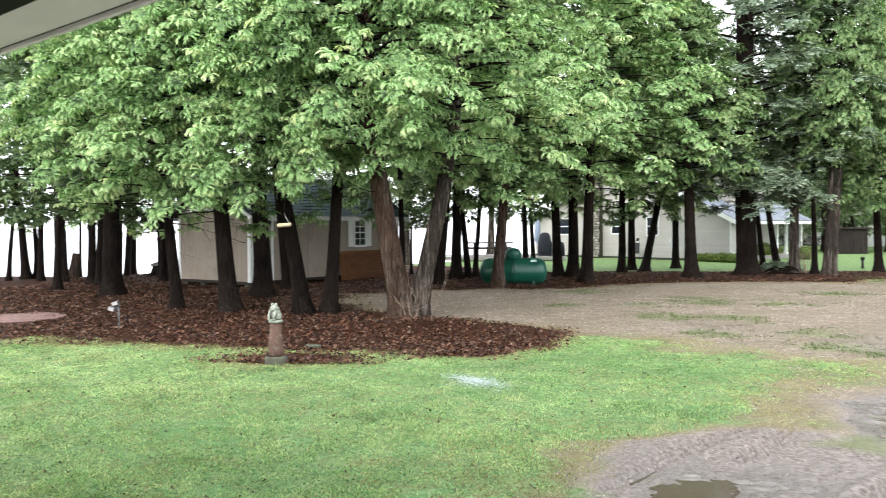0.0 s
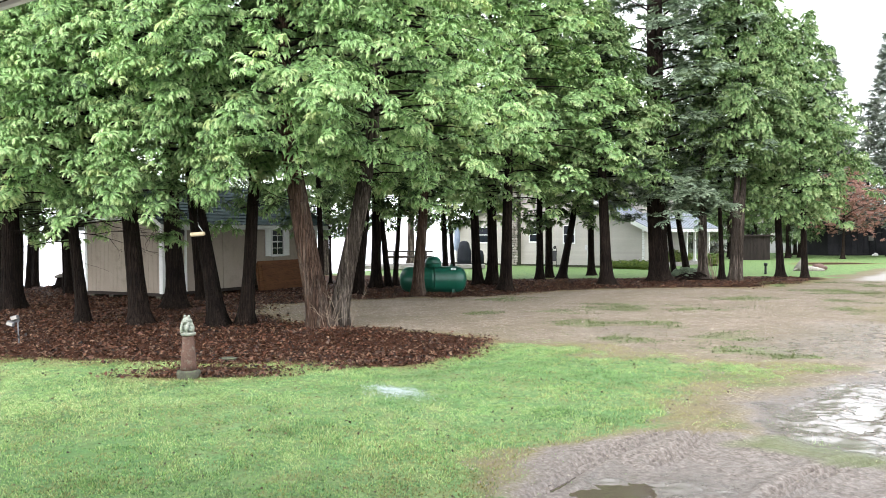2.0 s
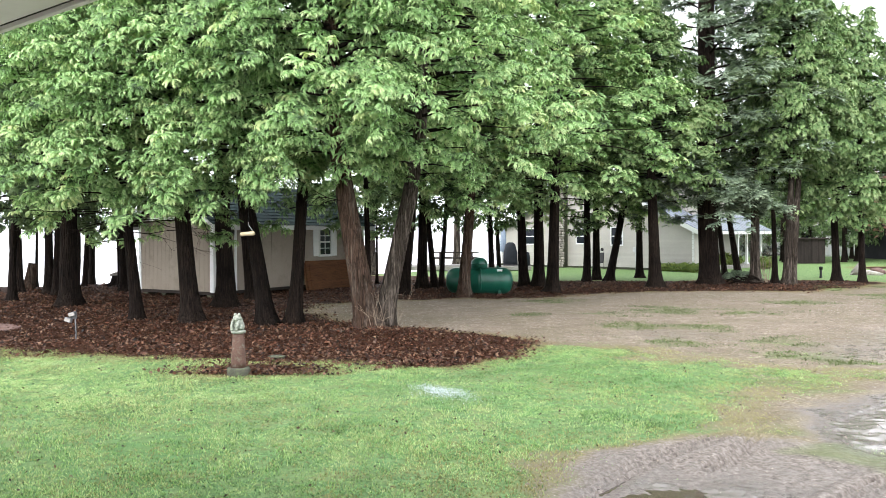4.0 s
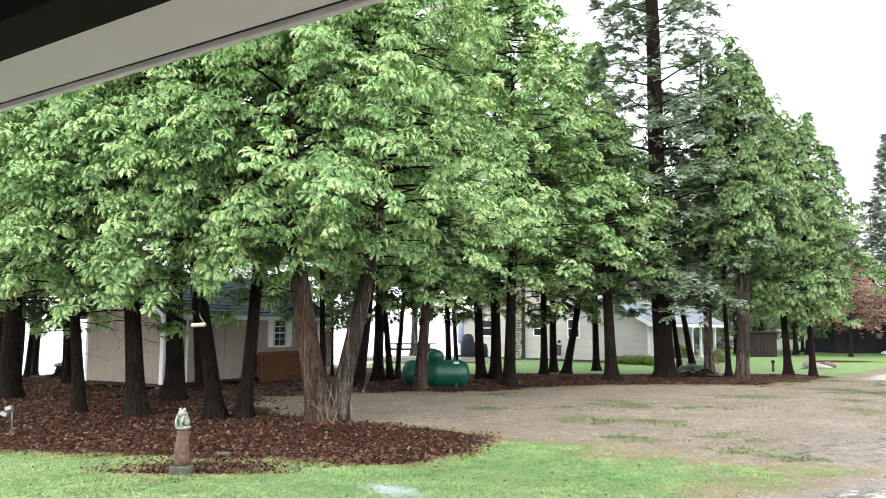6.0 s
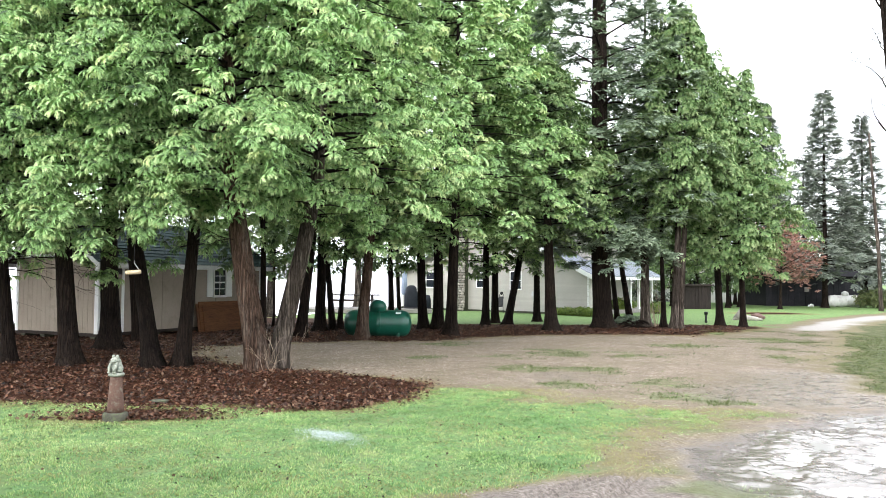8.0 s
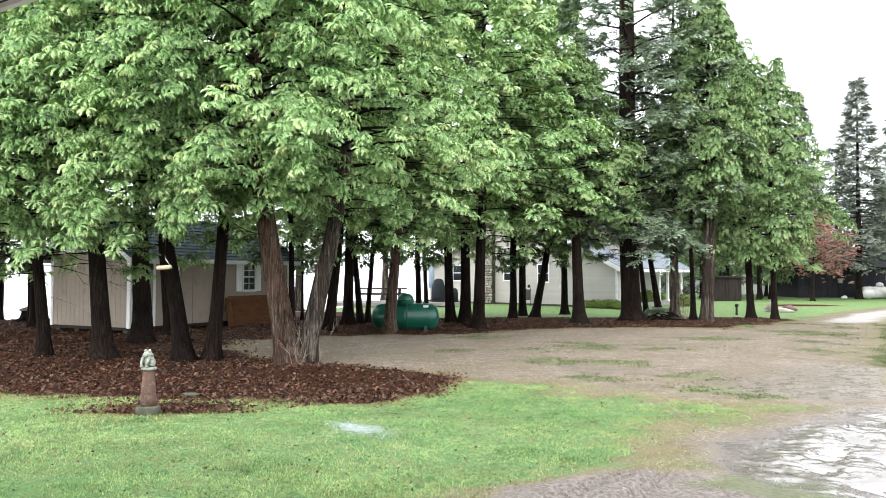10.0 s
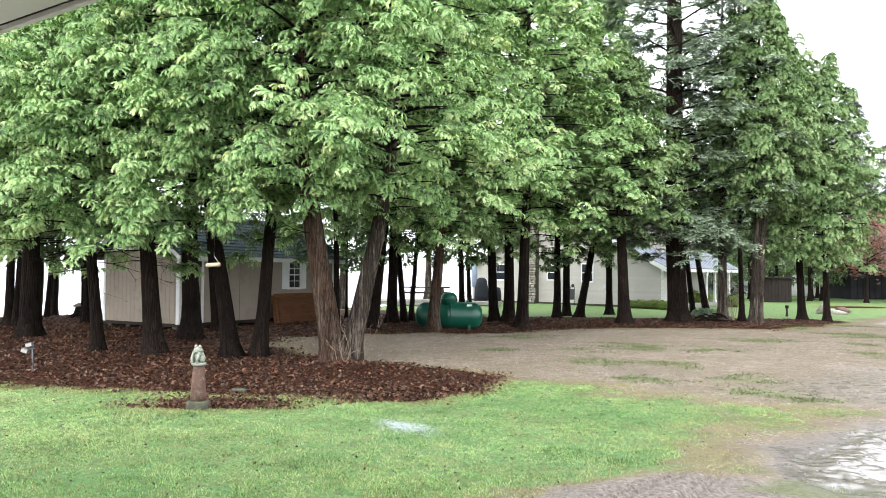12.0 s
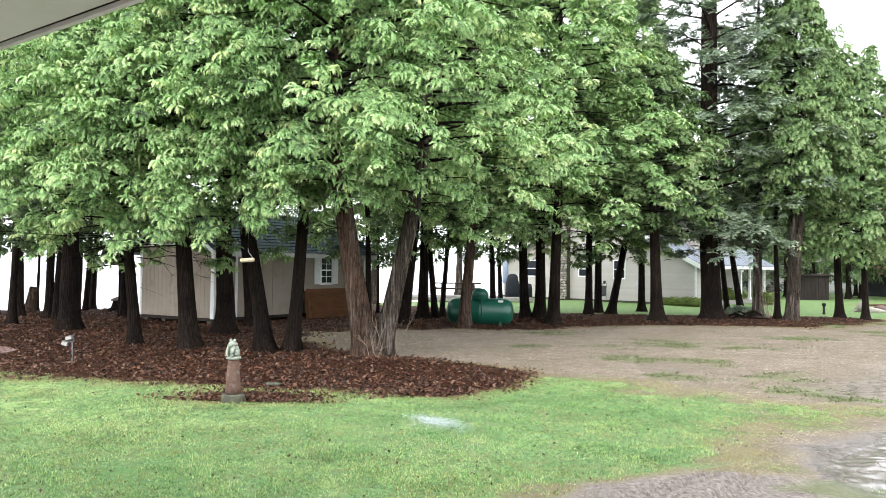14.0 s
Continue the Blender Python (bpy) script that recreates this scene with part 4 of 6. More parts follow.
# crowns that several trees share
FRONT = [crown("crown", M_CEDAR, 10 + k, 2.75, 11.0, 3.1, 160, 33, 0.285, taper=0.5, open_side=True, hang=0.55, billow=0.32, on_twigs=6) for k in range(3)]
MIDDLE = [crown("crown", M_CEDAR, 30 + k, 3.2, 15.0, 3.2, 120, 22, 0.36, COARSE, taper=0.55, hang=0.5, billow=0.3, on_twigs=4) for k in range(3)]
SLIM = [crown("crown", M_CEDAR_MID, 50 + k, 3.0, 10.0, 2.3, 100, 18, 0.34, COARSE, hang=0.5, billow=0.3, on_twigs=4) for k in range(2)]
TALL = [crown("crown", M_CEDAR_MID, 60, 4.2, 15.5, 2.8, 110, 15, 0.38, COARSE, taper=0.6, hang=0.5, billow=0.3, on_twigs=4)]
SHADE = [crown("crown", M_CEDAR_SHADED, 40 + k, 2.6, 12.0, 2.4, 70, 11, 0.45, PLAIN, hang=0.4, billow=0.25, on_twigs=4) for k in range(2)]


def tree(kind, label, x, y, dia, height, crowns=None, lean=(0.0, 0.0), scale=1.0, turn=0.0, bark_mat=None, group="", lift=0.0, seed=0, flare=1.55, bend=0.0, stretch=1.0, taper=0.85):
    ob = thing(kind, label, "tree", group, pose(x, y, float(level(np.array([x]), np.array([y]))[0]) - 0.02))
    if crowns:
        height = min(height * stretch, crowns[2] * stretch + lift - 0.5)
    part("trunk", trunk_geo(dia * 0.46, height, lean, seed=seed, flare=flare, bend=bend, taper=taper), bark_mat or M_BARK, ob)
    if crowns:
        m = Matrix.Translation((lean[0] * 3.6, lean[1] * 3.6, lift)) @ pose(0, 0, 0, 0, 0, turn) @ Matrix.Diagonal((scale, scale, stretch, 1))
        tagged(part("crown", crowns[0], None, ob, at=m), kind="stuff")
        tagged(part("branch", crowns[1], None, ob, at=m), kind="stuff")
    return ob


CEDAR, ROW = "tall cedar with bare trunk and drooping green sprays", "cedars beside the lawn"
PLAN = [  # x, y, trunk width, lean, crown set, crown scale, lift
    (-11.85, 21.4, 0.56, 0.0, SHADE, 1.45, -0.1), (-8.28, 17.9, 0.29, -0.09, FRONT, 1.0, -0.4), (-6.76, 17.4, 0.43, -0.09, FRONT, 1.05, -0.3),
    (-7.38, 21.5, 0.56, -0.03, MIDDLE, 0.9, 0.9), (-7.44, 24.0, 0.31, -0.10, None, 1, 0), (-4.97, 17.2, 0.37, -0.17, FRONT, 1.0, 0.0),
    (-4.50, 17.5, 0.33, 0.075, MIDDLE, 0.75, 0.3), (-2.60, 16.1, 0.54, -0.16, FRONT, 1.0, 0.45), (-2.45, 17.2, 0.46, 0.215, FRONT, 1.05, 0.5),
    (-3.75, 23.8, 0.21, -0.02, SHADE, 1.0, -0.3), (-2.90, 26.0, 0.37, 0.10, MIDDLE, 1.0, 0.2), (-2.50, 28.6, 0.41, 0.0, SHADE, 0.9, 0.0),
    (-2.10, 29.2, 0.25, -0.10, MIDDLE, 0.9, 0.0), (-1.90, 29.8, 0.21, 0.06, SHADE, 0.8, -0.3), (-0.95, 25.6, 0.41, 0.085, MIDDLE, 1.05, -0.1),
    (1.24, 30.0, 0.40, -0.04, MIDDLE, 1.0, -0.4), (1.80, 29.9, 0.46, 0.0, MIDDLE, 0.95, 1.0), (2.12, 27.5, 0.44, 0.03, MIDDLE, 1.2, -0.1),
    (4.03, 33.3, 0.34, 0.0, SHADE, 1.1, -0.5), (5.04, 34.0, 0.36, 0.19, MIDDLE, 0.9, -0.6), (6.10, 29.7, 0.49, -0.04, SLIM, 1.2, 0.4),
    (4.7, 35.5, 0.36, 0.0, TALL, 1.0, 0.0), (6.9, 37.0, 0.34, 0.0, TALL, 0.9, 0.0), (0.05, 33.5, 0.28, -0.03, SHADE, 0.9, -0.2), (0.40, 36.0, 0.22, -0.05, SHADE, 0.9, -0.3),
]
for k, (x, y, dia, lx, crowns, sc, lift) in enumerate(PLAN):
    pick = crowns[k % len(crowns)] if crowns else None
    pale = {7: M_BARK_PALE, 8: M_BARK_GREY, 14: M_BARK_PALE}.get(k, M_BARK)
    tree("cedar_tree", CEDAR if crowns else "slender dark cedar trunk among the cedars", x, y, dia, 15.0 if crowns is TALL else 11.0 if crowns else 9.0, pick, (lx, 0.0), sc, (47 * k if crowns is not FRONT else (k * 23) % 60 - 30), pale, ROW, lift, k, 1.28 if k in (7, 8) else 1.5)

# right-hand group beyond the gravel
GROUP2 = "trees beyond the gravel"
HEM = crown("crown", M_HEMLOCK, 70, 2.7, 21, 4.4, 90, 40, 0.46, NEEDLE, 0.16, 0.26, 0.55, 0.25, 0.4, 0.26)
tree("hemlock_tree", "tall dark hemlock with a thick straight trunk", 8.66, 31.8, 0.83, 22.0, HEM, (-0.025, 0.0), 1.0, 20, M_BARK, GROUP2, 0, 41, 1.4, taper=0.45)
low = crown("low_branch", M_HEMLOCK, 72, 3.6, 5.2, 3.0, 9, 70, 0.40, NEEDLE, 0.05, 0.32, 1.0, 0.25, 0.1, 0.30, True)
for lx, ly, lz, lturn in ((-0.1, 0.0, -0.65, -25), (0.1, -0.5, -1.15, 118)):
    tagged(part("low_branch", low[0], None, bpy.data.objects["hemlock_tree"], at=pose(lx, ly, lz, 0, 0, lturn)), kind="stuff")
HEM2 = crown("crown", M_HEMLOCK, 71, 4.2, 14.0, 2.1, 80, 20, 0.36, NEEDLE, 0.1, 0.25, 0.7, 0.2, 0.6, 0.3)
tree("hemlock_tree", "grey-barked hemlock with dark feathery branches", 10.61, 32.3, 0.42, 14, HEM2, (0.0, 0.0), 1.0, 80, M_BARK_GREY, GROUP2, 0, 42)
for k, (x, y, dia, lx, crowns, sc, lift) in enumerate([
        (10.1, 34.5, 0.25, -0.12, SHADE, 0.8, 0.6), (10.65, 34.4, 0.32, -0.17, None, 1, 0), (11.34, 32.2, 0.23, -0.02, SHADE, 0.7, 0.7),
        (11.49, 31.4, 0.34, 0.05, SLIM, 1.05, 0.9), (11.72, 31.4, 0.29, 0.06, SLIM, 1.0, 0.9), (14.28, 33.4, 0.34, -0.04, SLIM, 1.15, -1.0), (15.29, 33.3, 0.29, -0.04, SLIM, 1.1, -1.1)]):
    tree("cedar_tree", CEDAR if crowns else "slender dark cedar trunk among the cedars", x, y, dia, 10.5 if crowns else 7.0, crowns[k % 2] if crowns else None, (lx, 0), sc, 61 * k, M_BARK_GREY if k in (3, 4) else M_BARK, GROUP2, lift, 50 + k, stretch=1.22 if crowns is SLIM else 1.0)

# shore trees on the left
for k, (x, y, dia, lx, c) in enumerate([(-18.9, 28.0, 0.32, -0.08, 1), (-19.0, 27.1, 0.18, 0.1, 0), (-18.9, 28.6, 0.2, 0.0, 0), (-18.5, 29.3, 0.12, 0.0, 0), (-16.5, 26.6, 0.33, -0.03, 1),
                                        (-14.5, 23.0, 0.24, 0.04, 1), (-18.1, 30.3, 0.12, 0.02, 0), (-17.3, 29.6, 0.10, 0.0, 0), (-15.0, 25.8, 0.32, 0.02, 1), (-14.3, 25.1, 0.28, 0.03, 0),
                                        (-15.8, 29.7, 0.18, 0.06, 0), (-16.8, 32.0, 0.2, -0.03, 1), (-16.5, 31.6, 0.26, 0.03, 0), (-13.0, 27.1, 0.31, 0.0, 1), (-22.5, 26.5, 0.3, 0.0, 1), (-24.0, 24.0, 0.36, 0.0, 1), (-15.2, 28.0, 0.22, 0.03, 0), (-14.0, 29.0, 0.2, -0.04, 1), (-13.6, 31.0, 0.26, 0.02, 0), (-15.9, 27.5, 0.16, -0.03, 0), (-17.8, 27.2, 0.24, 0.02, 1), (-12.9, 29.5, 0.18, 0.0, 0)]):
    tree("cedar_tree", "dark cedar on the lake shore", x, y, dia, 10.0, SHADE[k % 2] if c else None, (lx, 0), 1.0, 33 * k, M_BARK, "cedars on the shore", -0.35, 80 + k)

# distant trees
FARWOOD = [crown("crown", M_SPRUCE, 97 + k, 0.6, 14, 3.6, 42, 7, 1.2, BROAD, 0.02, 0.25, 0.9, 0.2, 0.7, 0.35) for k in range(2)]
SPR = [crown("crown", M_SPRUCE, 90 + k, 2.6, 17.5, 3.9, 150, 17, 0.66, NEEDLE, 0.0, 0.2, 0.9, 0.15, 0.95, 0.3) for k in range(2)]
for k, (x, y, h, s) in enumerate([(34.5, 60.6, 17, 1.0), (32.4, 66.0, 14.5, 0.9), (43.5, 70.0, 17, 1.0), (47, 66, 15, 1.1), (40, 74, 16, 1.0), (30, 84, 16, 1.1), (24, 86, 15, 1.1), (36, 88, 17, 1.2), (19, 80, 14, 1.0),
                                  (52, 60, 16, 1.1), (44, 58, 12, 0.9), (28, 76, 13, 0.9)]):
    tree("spruce_tree", "distant grey-green spruce at the wood's edge", x, y, 0.5, h, SPR[k % 2] if k < 4 else FARWOOD[k % 2], (0, 0), s, 71 * k, M_BARK, "spruces at the wood edge", -0.2 if k < 2 else 0 if h > 14 else -1.0, 120 + k)
RED = crown("crown", M_REDLEAF, 95, 1.5, 6.0, 2.9, 32, 55, 0.22, COARSE, 0.3, 0.16, 0.9, 0.15, 0.5, 0.5, billow=0.35)
tree("ornamental_tree", "small tree with reddish spring leaves", 28.6, 56.3, 0.25, 4.5, RED, (0.03, 0), 1.1, 0, M_BARK, "", 0, 140)
rng = random.Random(77)
for k in range(22):
    x = 24 + k * 2.6 + rng.uniform(-1, 1)
    y = 78 + (k % 3) * 6 + rng.uniform(-2, 2) - max(0, x - 50) * 0.6
    tree("spruce_tree", "distant grey-green spruce in the wood", x, y, 0.45, 12, FARWOOD[k % 2], (0, 0), rng.uniform(0.8, 1.15), 40 * k, M_BARK, "spruces in the wood", rng.uniform(-5, -2), 160 + k)
for k, (x, y) in enumerate([(37.5, 61.5), (40.5, 62.5), (42.0, 57.0), (35.0, 60.2)]):
    tree("spruce_tree", "dark low spruce beside the far drive", x + 3.0, y + 7.0, 0.3, 7, FARWOOD[k % 2], (0, 0), 0.7, 55 * k, M_BARK, "spruces in the wood", -6.5, 190 + k)
for k, (x, y, s) in enumerate([(22.5, 62.0, 0.9), (25.0, 64.5, 1.0), (27.5, 62.5, 0.8), (30.0, 67.0, 1.1), (20.0, 60.5, 0.8), (33.0, 66.8, 0.9), (21.4, 58.5, 0.8), (23.4, 59.0, 0.9), (25.6, 58.5, 0.8), (27.2, 60.0, 0.7)]):
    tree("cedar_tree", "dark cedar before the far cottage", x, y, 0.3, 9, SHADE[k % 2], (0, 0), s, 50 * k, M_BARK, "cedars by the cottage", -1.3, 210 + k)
SPRING = crown("crown", M_BUSH, 99, 4.0, 13, 4.0, 50, 9, 0.6, COARSE, 0.3, 0.15, 0.8, 0.2, 0.5, 0.35)
for k, (x, y) in enumerate([(13.5, 63.0), (18.5, 68.0), (7.0, 70.0)]):
    tree("spring_tree", "far deciduous tree with pale yellow-green leaves", x, y, 0.4, 11, SPRING, (0, 0), 1.0, 80 * k, M_BARK, "trees behind the house", 0, 220 + k)
SAPLING = crown("crown", M_CEDAR_MID, 101, 1.7, 5.2, 1.3, 40, 8, 0.34, COARSE, 0.25, 0.2, 0.7, 0.15, 0.6, 0.3)
tree("sapling", "young leafy tree behind the shed corner", -4.6, 31.5, 0.12, 4.8, SAPLING, (0, 0), 1.0, 0, M_BARK, "", 0, 230)
for k, (x, y, d) in enumerate([(-6.1, 40.0, 0.42), (-2.15, 49.5, 0.5)]):
    tree("pale_tree", "pale grey-barked tree near the water", x, y, d, 10, SPRING, (0.02, 0), 0.55, 70 * k, M_BARK_GREY, "pale trees by the water", 0.3, 232 + k)


# ---------------------------------------------------------------- shed
SHED_AT = pose(-8.75, 24.3, 0.0, 0, 0, 61.3)
shed = thing("shed", "tan wooden shed with white trim and green shingle roof", "shed", at=SHED_AT)
SL, SW, SF, SE, SR = 7.65, 3.6, 0.24, 2.56, 3.75


def slab(pts, thick, normal):
    """A flat plate: an outline and its thickness along the normal."""
    n = Vector(normal).normalized() * thick
    a = [Vector(p) for p in pts]
    k = len(a)
    g = Geo()
    return g.add(a + [p + n for p in a], [tuple(range(k - 1, -1, -1)), tuple(range(k, 2 * k))] + [(i, (i + 1) % k, k + (i + 1) % k, k + i) for i in range(k)])


board_w = 0.205
k = 0
while k * board_w < SW - 0.01:
    y0, y1 = k * board_w + 0.003, min(SW, (k + 1) * board_w) - 0.003
    part("siding_board", Geo().box(-0.018, y0, SF, 0.02, y1, SE, 0.004), M_TAN, shed)
    z = [SE + (SR - SE) * (1 - abs(v - SW / 2) / (SW / 2)) for v in (y0, y1)]
    part("gable_board", slab([(-0.014, y0, SE + 0.02), (-0.014, y1, SE + 0.02), (-0.014, y1, z[1]), (-0.014, y0, z[0])], 0.03, (1, 0, 0)), M_TAN, shed)
    k += 1
part("core_wall", Geo().box(0.022, 0.022, SF, SL, SW, SE), M_TAN, shed)
for j in range(6):
    part("wall_panel", Geo().box(0.02 + j * SL / 6, -0.012, SF, (j + 1) * SL / 6 - 0.0008, 0.02, SE, 0.003), M_TAN, shed)
part("corner_trim", Geo().box(-0.035, -0.03, SF - 0.02, 0.0, 0.12, SE, 0.006), M_WHITE, shed, "white corner board")
part("corner_trim", Geo().box(-0.035, -0.035, SF - 0.02, 0.09, 0.0, SE, 0.006), M_WHITE, shed)
part("corner_trim", Geo().box(-0.035, SW - 0.1, SF - 0.02, 0.0, SW + 0.02, SE, 0.006), M_WHITE, shed)
part("corner_trim", Geo().box(SL - 0.1, -0.03, SF - 0.02, SL + 0.02, 0.0, SE, 0.006), M_WHITE, shed)
part("band_board", Geo().box(-0.04, -0.02, SE - 0.04, 0.0, SW + 0.02, SE + 0.07, 0.006), M_WHITE, shed, "white board below the gable")
part("base_skirt", Geo().box(-0.012, -0.004, SF - 0.1, SL, SW, SF - 0.003), M_DARKWOOD, shed)
for x0, y0 in ((0.2, 0.2), (0.2, 1.3), (0.2, 2.4), (0.2, 3.3), (2.4, 0.2), (4.6, 0.2), (7.1, 0.2), (7.1, 3.3), (3.5, 3.3)):
    part("foundation_block", Geo().box(x0 - 0.2, y0 - 0.1, -0.06, x0 + 0.2, y0 + 0.1, SF - 0.1, 0.01), M_CONCRETE, shed)
slope = math.atan2(SR - SE, SW / 2)
for side in (0, 1):
    eave_y, eave_z = (-0.32, SE - 0.24) if side == 0 else (SW + 0.32, SE - 0.24)
    n = Vector((0, -math.sin(slope) if side == 0 else math.sin(slope), math.cos(slope)))
    rows = 13
    part("roof_deck", slab([(-0.3, eave_y, eave_z), (SL + 0.3, eave_y, eave_z), (SL + 0.3, SW / 2, SR + 0.03), (-0.3, SW / 2, SR + 0.03)], 0.05, n), M_DARKWOOD, shed)
    a, b = Vector((0, eave_y, eave_z)), Vector((0, SW / 2, SR + 0.03))
    for r in range(rows):
        p, q = a.lerp(b, r / rows) + n * 0.07, a.lerp(b, (r + 1.08) / rows) + n * 0.052
        part("shingle_course", slab([(-0.33, p.y, p.z), (SL + 0.33, p.y, p.z), (SL + 0.33, q.y, q.z), (-0.33, q.y, q.z)], 0.014, n), M_SHINGLE, shed)
    part("fascia", Geo().box(-0.32, eave_y - 0.025, eave_z - 0.10, SL + 0.32, eave_y, eave_z + 0.06, 0.004), M_WHITE, shed)
    part("rake_board", slab([(-0.33, eave_y, eave_z - 0.09), (-0.33, SW / 2, SR - 0.06), (-0.33, SW / 2, SR + 0.07), (-0.33, eave_y, eave_z + 0.05)], 0.03, (1, 0, 0)), M_WHITE, shed)


def window(parent, x, z, w, h, cols, rows, shutters=0.0, y=-0.02, both=True):
    """A double-hung window in a wall that faces -y."""
    win = part("window", Geo().box(x - w / 2, y - 0.012, z - h / 2, x + w / 2, y + 0.03, z + h / 2), M_GLASS, parent, "dark window with white frame")
    f = 0.06
    for nm, b in (("frame", (x - w / 2 - f, z - h / 2 - f, x - w / 2, z + h / 2 + f)), ("frame", (x + w / 2, z - h / 2 - f, x + w / 2 + f, z + h / 2 + f)),
                  ("frame", (x - w / 2, z + h / 2, x + w / 2, z + h / 2 + f)), ("sill", (x - w / 2 - f, z - h / 2 - f - 0.02, x + w / 2 + f, z - h / 2))):
        part(nm, Geo().box(b[0], y - 0.05, b[1], b[2], y + 0.015, b[3], 0.005), M_WHITE, win)
    part("meeting_rail", Geo().box(x - w / 2, y - 0.035, z - 0.025, x + w / 2, y - 0.013, z + 0.025, 0.003), M_WHITE, win)
    for c in range(1, cols):
        xx = x - w / 2 + w * c / cols
        part("muntin", Geo().box(xx - 0.011, y - 0.028, z - h / 2, xx + 0.011, y - 0.013, z + h / 2), M_WHITE, win)
    for r in range(1, rows):
        zz = z - h / 2 + h * r / rows
        if abs(zz - z) > 0.03:
            part("muntin", Geo().box(x - w / 2, y - 0.027, zz - 0.011, x + w / 2, y - 0.013, zz + 0.011), M_WHITE, win)
    if shutters:
        for sx in (-1, 1):
            x0 = x + sx * (w / 2 + f + 0.01)
            x1 = x0 + sx * shutters
            sh = part("shutter", Geo().box(min(x0, x1), y - 0.035, z - h / 2 - f, max(x0, x1), y - 0.005, z + h / 2 + f, 0.006), M_WHITE, win, "white louvred shutter")
            for r in range(14):
                zz = z - h / 2 + (r + 0.5) * h / 14
                part("slat", Geo().box(min(x0, x1) + 0.03, y - 0.044, zz - 0.02, max(x0, x1) - 0.03, y - 0.034, zz + 0.006), M_WHITE, sh)
    return win


window(shed, 5.3, 1.78, 0.58, 0.92, 2, 4, 0.3)
door = part("door", Geo().box(0.95, -0.03, SF + 0.02, 1.85, 0.0, 2.2, 0.004), M_TAN, shed, "tan shed door in white casing")
for b in ((0.86, SF, 0.95, 2.28), (1.85, SF, 1.94, 2.28), (0.95, 2.2, 1.85, 2.28)):
    part("casing", Geo().box(b[0], -0.045, b[1], b[2], -0.005, b[3], 0.004), M_WHITE, door)
part("handle", Geo().lump(1.78, -0.06, 1.2, 0.03, 0.03, 0.03, 0, level=2), M_STEEL, door)
part("shed_light", Geo().box(0.7, -0.1, 2.02, 0.8, -0.01, 2.2, 0.01), M_BLACK, shed)

ply = thing("plywood_sheet", "orange-brown plywood sheet leaning against the shed", "plywood", at=SHED_AT @ pose(4.1, -0.32, 0.0, -9, 0, 0))
part("sheet", Geo().box(0, 0, 0, 2.5, 0.02, 1.12, 0.003), M_PLY, ply)
part("sheet", Geo().box(0.15, -0.03, 0.0, 2.6, -0.008, 0.98, 0.003), M_PLY, ply)
part("sheet", Geo().box(-0.1, 0.024, 0.0, 2.3, 0.044, 1.06, 0.003), M_PLY, ply)

# ---------------------------------------------------------------- house
HOUSE_AT = pose(11.2, 44.0, 0.0, 0, 0, -40.5)
house = thing("house", "beige lap-sided house with pale metal roof and white trim", "house", at=HOUSE_AT)
HW, HE, HP, HD = 13.8, 2.35, 5.75, 9.5
COURSE = 0.135


def lap(x0, x1, z, y=0.0, c=COURSE):
    """One lap board on a wall that faces -y: its lower edge stands proud."""
    return Geo().add([(x0, y - 0.05, z), (x1, y - 0.05, z), (x1, y - 0.008, z + c), (x0, y - 0.008, z + c), (x0, y, z), (x1, y, z)],
                     [(0, 1, 2, 3), (0, 4, 5, 1), (0, 3, 4), (1, 5, 2)])


def gable_limits(z, e=HE, p=HP, w=HW):
    if z < e:
        return -w, 0.0
    k = (z - e) / (p - e) * w / 2
    return -w + k, -k


z = 0.12
while z < HP - 0.2:
    a, b = gable_limits(z + COURSE)
    part("siding_board", lap(a, b, z), M_SIDING, house)
    z += COURSE
part("gable_wall", slab([(-HW, 0.002, 0.05), (0, 0.002, 0.05), (0, 0.002, HE), (-HW / 2, 0.002, HP), (-HW, 0.002, HE)], 0.15, (0, 1, 0)), M_SIDING, house)
part("foundation", Geo().box(-HW + 0.02, 0.0, -0.3, -0.02, HD, 0.11), M_CONCRETE, house)
part("corner_trim", Geo().box(-0.11, -0.045, 0.1, 0.012, 0.0, HE, 0.004), M_WHITE, house)
part("corner_trim", Geo().box(-HW - 0.012, -0.045, 0.1, -HW + 0.11, 0.0, HE, 0.004), M_WHITE, house)
# side wall, then a recessed porch with posts
z = 0.12
while z < HE - 0.05:
    ob = part("side_board", lap(0.0, 2.4, z), M_SIDING, house, at=pose(0.0, 0.0, 0, 0, 0, 90))
    ob = part("side_board", lap(0.0, 7.1, z), M_SIDING, house, at=pose(-1.7, 2.4, 0, 0, 0, 90))
    z += COURSE
part("side_wall", Geo().box(-0.15, 0.16, 0.1, -0.004, 2.4, HE), M_SIDING, house)
part("porch_wall", Geo().box(-1.85, 2.4, 0.1, -1.704, HD, HE), M_SIDING, house)
part("porch_end", Geo().box(-1.7, 2.28, 0.1, -0.15, 2.4, HE), M_SIDING, house)
part("back_wall", Geo().box(-HW, HD - 0.15, 0.1, -1.86, HD, HE), M_SIDING, house)
part("left_wall", Geo().box(-HW, 0.16, 0.1, -HW + 0.15, HD - 0.16, HE), M_SIDING, house)
part("porch_floor", Geo().box(-1.69, 2.41, -0.05, 0.3, HD, 0.2, 0.01), M_GREYWOOD, house)
